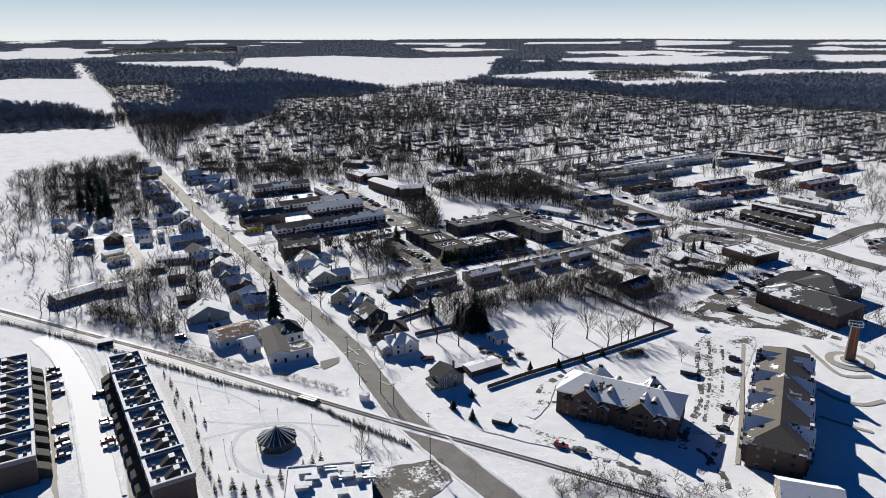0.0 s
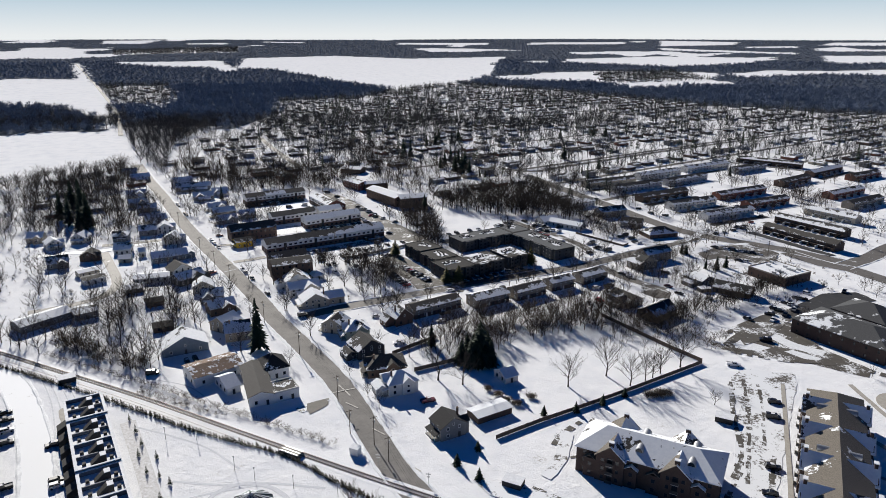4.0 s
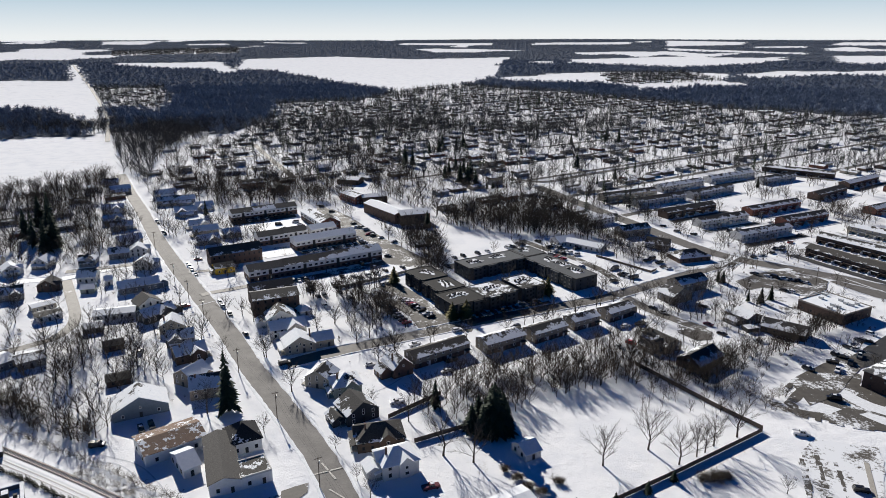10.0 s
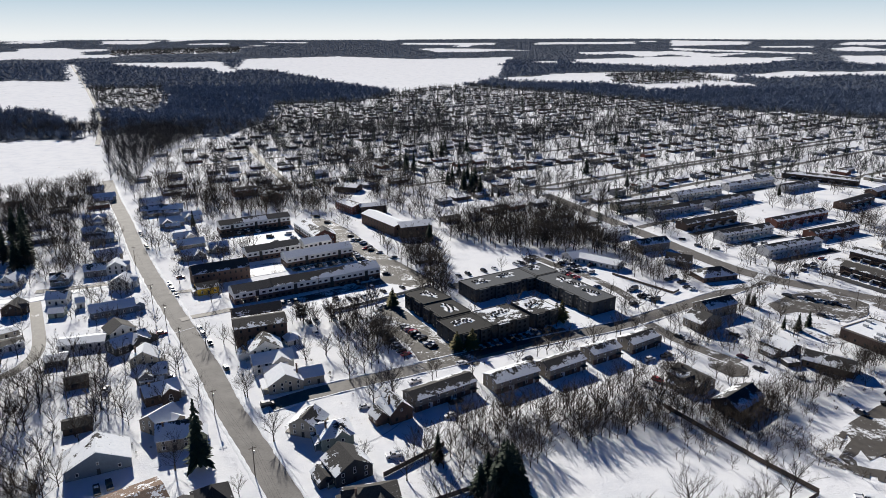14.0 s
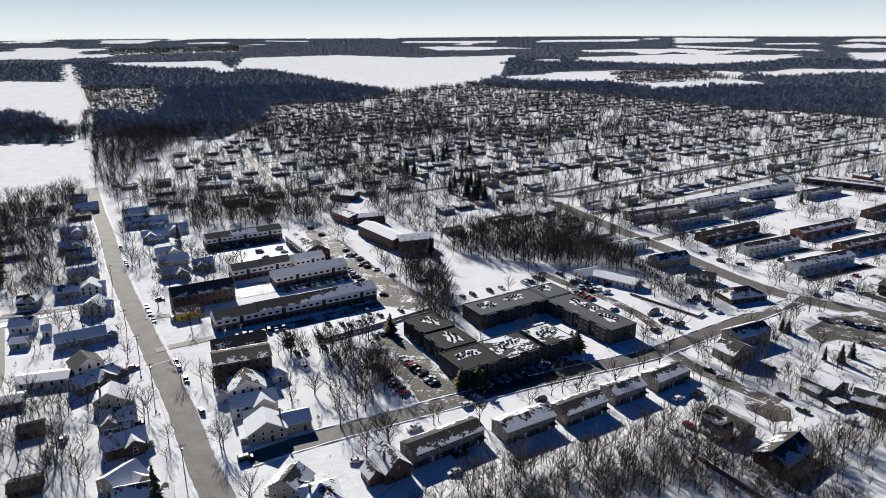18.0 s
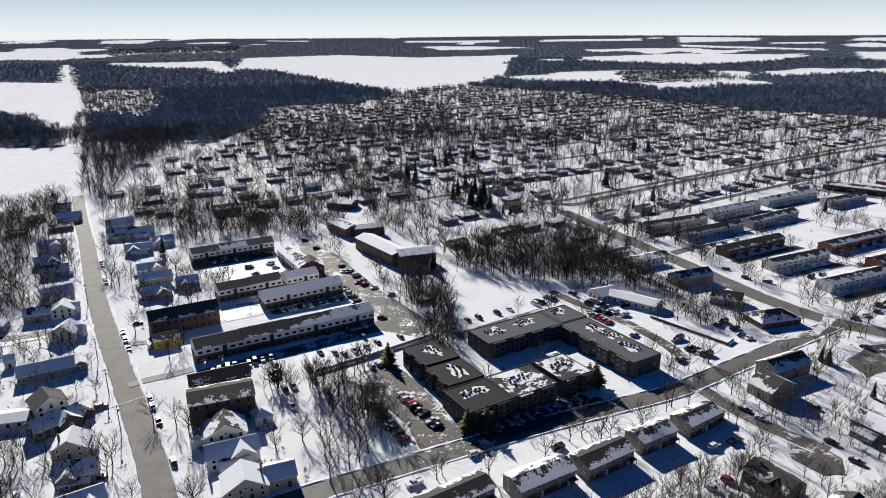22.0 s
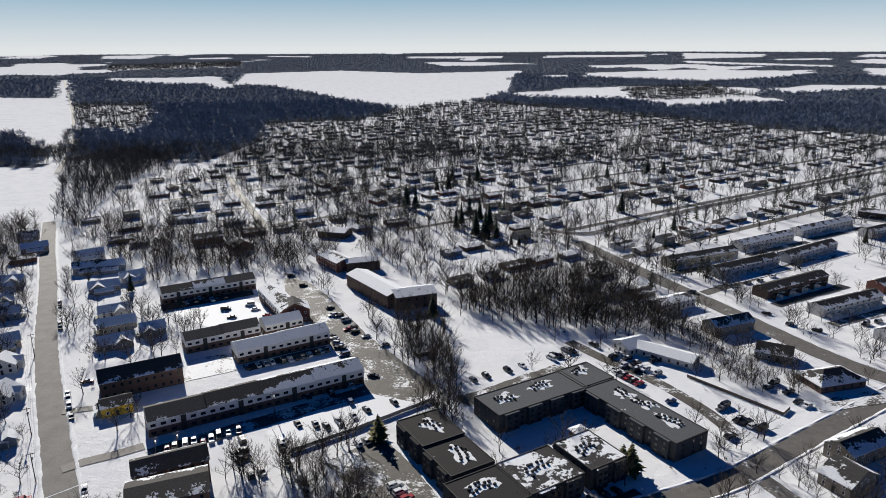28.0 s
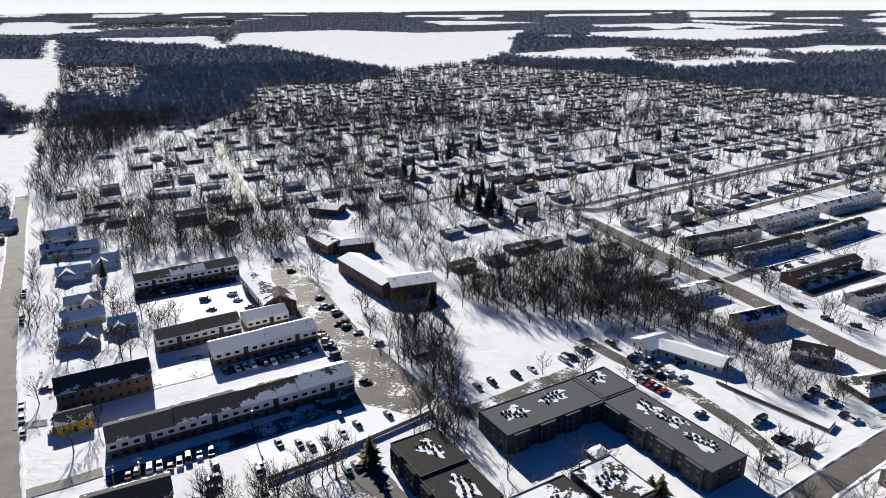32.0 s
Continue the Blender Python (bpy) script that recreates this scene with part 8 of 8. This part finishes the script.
for x, y in [(-88.0, 181.3), (-91.2, 182.5), (-80.2, 182.1), (-80.2, 202.5), (-67.3, 200.1), (-62.5, 187.0), (-53.2, 198.0), (-38.7, 193.4), (-118.1, 220.7), (-107.8, 221.8), (-88.6, 207.3)]:
    ob = thing("street_lamp", "slim dark park lamp post in the snow", "street lamp", "park lamps", pose(x, y, 0))
    g = Geo()
    g.tube((0, 0, -.2), (0, 0, 4.4), .07, .05, 8)
    part("post", g, M_DARKTRIM, ob)
    g = Geo()
    g.tube((0, 0, 4.4), (0, 0, 4.9), .12, .22, 8)
    g.tube((0, 0, 4.9), (0, 0, 5.05), .26, .08, 8)
    part("lantern", g, M_GALV, ob)

# gazebo
gz = thing("gazebo", "octagonal park gazebo with green roof streaked by snow", "gazebo", "", pose(-75.6, 188.2, 0, 0, 0, 10))
n = 10
for i in range(n):
    a0, a1 = 6.2832 * i / n, 6.2832 * (i + 1) / n
    g = Geo()
    f = [(6.6 * math.cos(a0), 6.6 * math.sin(a0), 3.2), (6.6 * math.cos(a1), 6.6 * math.sin(a1), 3.2), (.25 * math.cos(a1), .25 * math.sin(a1), 6.6), (.25 * math.cos(a0), .25 * math.sin(a0), 6.6)]
    g.slab(f, .18)
    panel = part("roof_panel", g, R_GREEN if i in (2, 3) else R_SLATE, gz)
    if i not in (2, 3):
        for w0, w1 in ((.03, .14), (.45, .52)):
            g = Geo()
            lo, hi = Vector(f[0]).lerp(Vector(f[1]), w0), Vector(f[0]).lerp(Vector(f[1]), w1)
            up0, up1 = Vector(f[3]).lerp(Vector(f[2]), w0), Vector(f[3]).lerp(Vector(f[2]), w1)
            g.slab([tuple(p + Vector((0, 0, .3))) for p in (lo, hi, up1, up0)], .1)
            part("snow_streak", g, M_BANK, panel, "streak of snow sliding off the roof")
    g = Geo()
    g.tube((5.9 * math.cos(a0), 5.9 * math.sin(a0), 0), (5.9 * math.cos(a0), 5.9 * math.sin(a0), 3.2), .14, .14, 8)
    part("post", g, M_DARKTRIM, gz)
    g = Geo()
    p, q = Vector((5.9 * math.cos(a0), 5.9 * math.sin(a0), .95)), Vector((5.9 * math.cos(a1), 5.9 * math.sin(a1), .95))
    if i % 3:
        g.tube(p, q, .06, .06, 5)
        g.tube(p - Vector((0, 0, .5)), q - Vector((0, 0, .5)), .05, .05, 5)
        part("railing", g, M_DARKTRIM, gz)
g = Geo()
g.tube((0, 0, -.2), (0, 0, .35), 6.3, 6.3, n)
part("floor", g, M_CONCRETE, gz)
g = Geo()
g.tube((0, 0, 6.5), (0, 0, 7.3), .35, .1, 8)
part("finial", g, M_DARKTRIM, gz)

# monument tower on its round plinth
tw = thing("monument_tower", "tapered brick monument tower with an orange stripe", "tower", "", pose(140.1, 270.7, 0, 0, 0, -15))
g = Geo()
g.hull([(-1.9, -1.2, 0), (1.9, -1.2, 0), (1.9, 1.2, 0), (-1.9, 1.2, 0)], [(-1.5, -1.0, 15.5), (1.5, -1.0, 15.5), (1.5, 1.0, 15.5), (-1.5, 1.0, 15.5)])
part("shaft", g, W_BRICKBROWN, tw)
g = Geo()
g.hull([(.1, -1.3, 4), (.7, -1.3, 4), (.7, -1.1, 4), (.1, -1.1, 4)], [(.1, -1.08, 15), (.6, -1.08, 15), (.6, -.9, 15), (.1, -.9, 15)])
part("stripe", g, plain("orange_enamel", (.62, .13, .02), (.5, .1, .02), 2), tw, "bright orange stripe")
for z in (16.2, 17.4):
    g = Geo()
    for s in (-1, 1):
        g.box(-2.6, s * 1.7 - .12, z, 2.6, s * 1.7 + .12, z + .25)
        g.box(s * 2.5 - .12, -1.7, z, s * 2.5 + .12, 1.7, z + .25)
        g.box(s * 1.3 - .1, -.1, 15.4, s * 1.3 + .1, .1, z)
    part("crown_frame", g, M_GALV, tw)
for r, h in ((9.0, .25), (5.5, .55), (3.4, .9)):
    g = Geo()
    g.tube((0, 0, -.2), (0, 0, h), r, r, 28)
    part("plinth_ring", g, M_CONCRETE if r != 5.5 else M_BANK, tw)

# signal box, dumpsters, stored beams, bushes
def crate(name, label, category, x, y, rot, w, d, h, mat, lid):
    ob = thing(name, label, category, "", pose(x, y, 0, 0, 0, rot))
    g = Geo()
    g.hull([(-w / 2 + .1, -d / 2 + .1, 0), (w / 2 - .1, -d / 2 + .1, 0), (w / 2 - .1, d / 2 - .1, 0), (-w / 2 + .1, d / 2 - .1, 0)], [(-w / 2, -d / 2, h), (w / 2, -d / 2, h), (w / 2, d / 2, h), (-w / 2, d / 2, h)])
    part("body", g, mat, ob)
    g = Geo()
    g.slab([(-w / 2 - .06, -d / 2 - .06, h + .1), (w / 2 + .06, -d / 2 - .06, h + .1), (w / 2 + .06, d / 2 + .06, h + .28), (-w / 2 - .06, d / 2 + .06, h + .28)], .1)
    part("lid", g, lid, ob)
    return ob


crate("signal_cabinet", "white railway signal cabinet with snowy top", "cabinet", -53.0, 219.6, -20, 3.2, 2.4, 2.6, M_TRIM, M_BANK)
for x, y, r in [(-2.0, 209.0, -20), (-176.5, 255.5, 38), (71.5, 253.0, -22), (-72.2, 497.0, 38), (-70.2, 498.8, 38), (97.0, 384.0, 20)]:
    crate("dumpster_pen", "dark rubbish enclosure with open top", "dumpster", x, y, r, 6.0, 4.2, 2.0, M_DARKTRIM, M_BANK)
pile = thing("timber_stack", "stack of snow-dusted beams beside the rails", "timber", "", pose(-73.5, 217.5, 0, 0, 0, -22))
for k in range(3):
    for i in range(5):
        g = Geo()
        g.box(-4.5 + .4 * k, -1.5 + i * .6, k * .45, 4.2 - .3 * k, -1.0 + i * .6, k * .45 + .4)
        part("beam", g, M_TIE if (i + k) % 2 else M_GALV, pile)
for x, y, r in [(50, 268, 4.5), (54, 270, 4.0), (-8, 262, 2), (-5, 258, 2.2), (4, 262, 2.0), (-12, 266, 1.6), (-1, 256, 1.8)]:
    m = [(x + random.uniform(-r, r) * .7, y + random.uniform(-r, r) * .5) for _ in range(int(r * 15))]
    scatter("bush", MID, m, [random.uniform(1.2, 2.0) for _ in m], M_BRUSH, "round dry brown bush in the snow", "bush", 1.8)

# painted road marks at the crossing
marks = Geo()
for (x0, y0), (x1, y1), w in [((-58.5, 247.5), (-64.0, 251.0), .5), ((-70.5, 257.5), (-62.8, 262.0), .6), ((-63.4, 256.0), (-69.9, 263.6), .6), ((-45.5, 231.5), (-50.5, 234.8), .5), ((-30.5, 212.5), (-35.5, 216.0), .5)]:
    d = Vector((x1 - x0, y1 - y0, 0)).normalized()
    s = Vector((d.y, -d.x, 0)) * w / 2
    a, b = Vector((x0, y0, .16)), Vector((x1, y1, .16))
    marks.add([a - s, b - s, b + s, a + s], [(0, 1, 2, 3)])
structure("road_marking", marks, M_LINE, "worn white rail crossing marks on the road", "road marking")
g = Geo()
for x, y in [(-44.5, 214.5), (-27.5, 206.5)]:
    g.tube((x, y, 0), (x, y, 4.2), .07, .07, 6)
    g.box(x - .8, y - .05, 3.6, x + .8, y + .05, 3.85)
    g.box(x - .5, y - .08, 2.6, x + .5, y + .08, 2.9)
tagged(part("crossing_signal", g, M_GALV), "railway crossing signals with crossbucks", "signal")

# tracks and paths in the snow
for i, (pts, w) in enumerate([([(-133.2, 227.4), (-117.6, 223.2), (-101.9, 217.5), (-87.3, 207.9)], 0.8), ([(-105.1, 199.7), (-89.5, 199.7), (-74.8, 202.0), (-57.9, 201.4)], 1.0), ([(-105.7, 186.3), (-95.4, 193.1), (-88.4, 196.8), (-77.9, 200.9)], 0.9), ([(-62.3, 186.7), (-62.0, 179.2), (-65.2, 173.7), (-71.0, 171.2), (-78.0, 172.3), (-84.7, 176.9), (-89.5, 183.9), (-90.7, 191.8), (-87.9, 198.3), (-81.5, 201.3), (-73.5, 199.8), (-66.4, 194.3), (-62.3, 186.7)], 1.6), ([(-113.5, 156.9), (-130.2, 181.8), (-152.2, 213.0), (-171.9, 239.0), (-191.2, 259.3)], 0.45), ([(-109.7, 157.3), (-126.5, 182.1), (-148.9, 213.3), (-169.1, 239.3), (-188.6, 259.5)], 0.45), ([(-104.6, 157.8), (-121.8, 182.6), (-144.6, 213.7), (-165.5, 239.7), (-185.1, 259.9)], 0.45), ([(-100.2, 158.2), (-117.6, 183.0), (-140.7, 214.1), (-162.4, 240.0), (-182.1, 260.2)], 0.45), ([(-175.6, 363.5), (-174.2, 378.2), (-160.8, 395.5)], 0.5), ([(-144.1, 256.6), (-131.2, 254.8), (-111.5, 239.3)], 0.5), ([(-142.3, 260.2), (-125.7, 255.4), (-106.4, 239.8)], 0.5), ([(-74.4, 297.8), (-56.4, 317.9), (-46.2, 345.5)], 0.5), ([(-192.3, 352.5), (-185.4, 360.5), (-187.4, 376.2)], 0.5), ([(-189.3, 345.9), (-182.5, 356.4), (-184.0, 374.5)], 0.5)]):
    g = Geo()
    strip(g, smooth_line(pts, 3.0), -w / 2, w / 2, .03 + .004 * i)
    structure("park_path", g, M_TRACK, "trodden track in the snow", "path")
g = Geo()
strip(g, smooth_line([(-137.0, 230.0), (-117.2, 204.8), (-100.7, 182.7), (-91.8, 168.5), (-85.1, 160.1)], 2.0), -2.6, 2.6, .026)
structure("park_path", g, M_CHURN, "churned rough snow beside the terraces", "path")

# wheel-cleared strips round the brick apartments, and the walks of the plaza
for i, (pts, w) in enumerate([([(82.7, 284.6), (76.1, 257.5), (72.0, 234.7), (65.6, 220.0)], 1.8), ([(87.6, 285.1), (82.2, 261.6), (75.4, 238.0), (67.8, 215.0)], 1.4), ([(92.0, 281.5), (86.5, 258.5), (80.2, 238.5)], 1.2), ([(81.5, 232.7), (68.6, 200.7), (58.4, 184.8)], 1.5), ([(67.7, 222.9), (60.4, 209.3), (56.9, 199.5)], 2.2), ([(3.8, 208.6), (18.3, 199.0), (32.8, 190.5), (44.0, 184.4)], 2.0), ([(10.6, 204.2), (23.1, 193.8), (36.2, 188.7), (48.3, 181.8)], 1.2), ([(11.4, 231.5), (15.0, 239.7), (21.2, 246.8)], 2.6), ([(8.8, 214.3), (12.6, 222.9), (20.0, 226.5)], 1.6), ([(54.7, 213.7), (62.1, 200.0), (66.3, 187.6), (66.4, 179.8)], 1.8), ([(83.5, 319.0), (92.6, 310.1), (109.2, 304.7), (132.8, 301.6), (146.5, 293.1)], 3.2), ([(93.9, 330.5), (108.1, 340.1), (120.6, 335.8), (130.1, 318.6)], 2.4)]):
    line = smooth_line(pts, 2.0)
    g = Geo()
    for k in range(len(line) - 1):
        if random.random() < .8:
            a, b = random.uniform(.25, .75) * w, random.uniform(.25, .75) * w
            strip(g, line[k:k + 2], -a, b, .13 + .004 * i)
    structure("wheel_track", g, M_LOT, "dark asphalt strip cleared by wheels", "track")
for i, (pts, w) in enumerate([([(127.4, 285.0), (128.6, 273.5), (131.5, 257.9), (143.2, 257.5)], 2.0), ([(117.4, 245.3), (122.4, 236.8), (129.8, 234.7), (138.5, 238.4)], 2.2), ([(109.8, 224.5), (116.5, 219.9), (123.7, 215.7)], 1.6), ([(101.5, 282.4), (89.9, 245.6), (80.6, 216.3), (72.4, 192.4)], 1.5)]):
    g = Geo()
    strip(g, smooth_line(pts, 2.0), -w / 2, w / 2, .19 + .004 * i)
    structure("park_path", g, M_CONCRETE, "swept concrete walk beside the apartments", "path")

# the first of each kind was only a pattern
for k in [*BARE, *SPRUCE, WIDE, PINE, SHRUB, *KINDS.values()]:
    for o in [*k.children_recursive, k]:
        bpy.data.objects.remove(o)
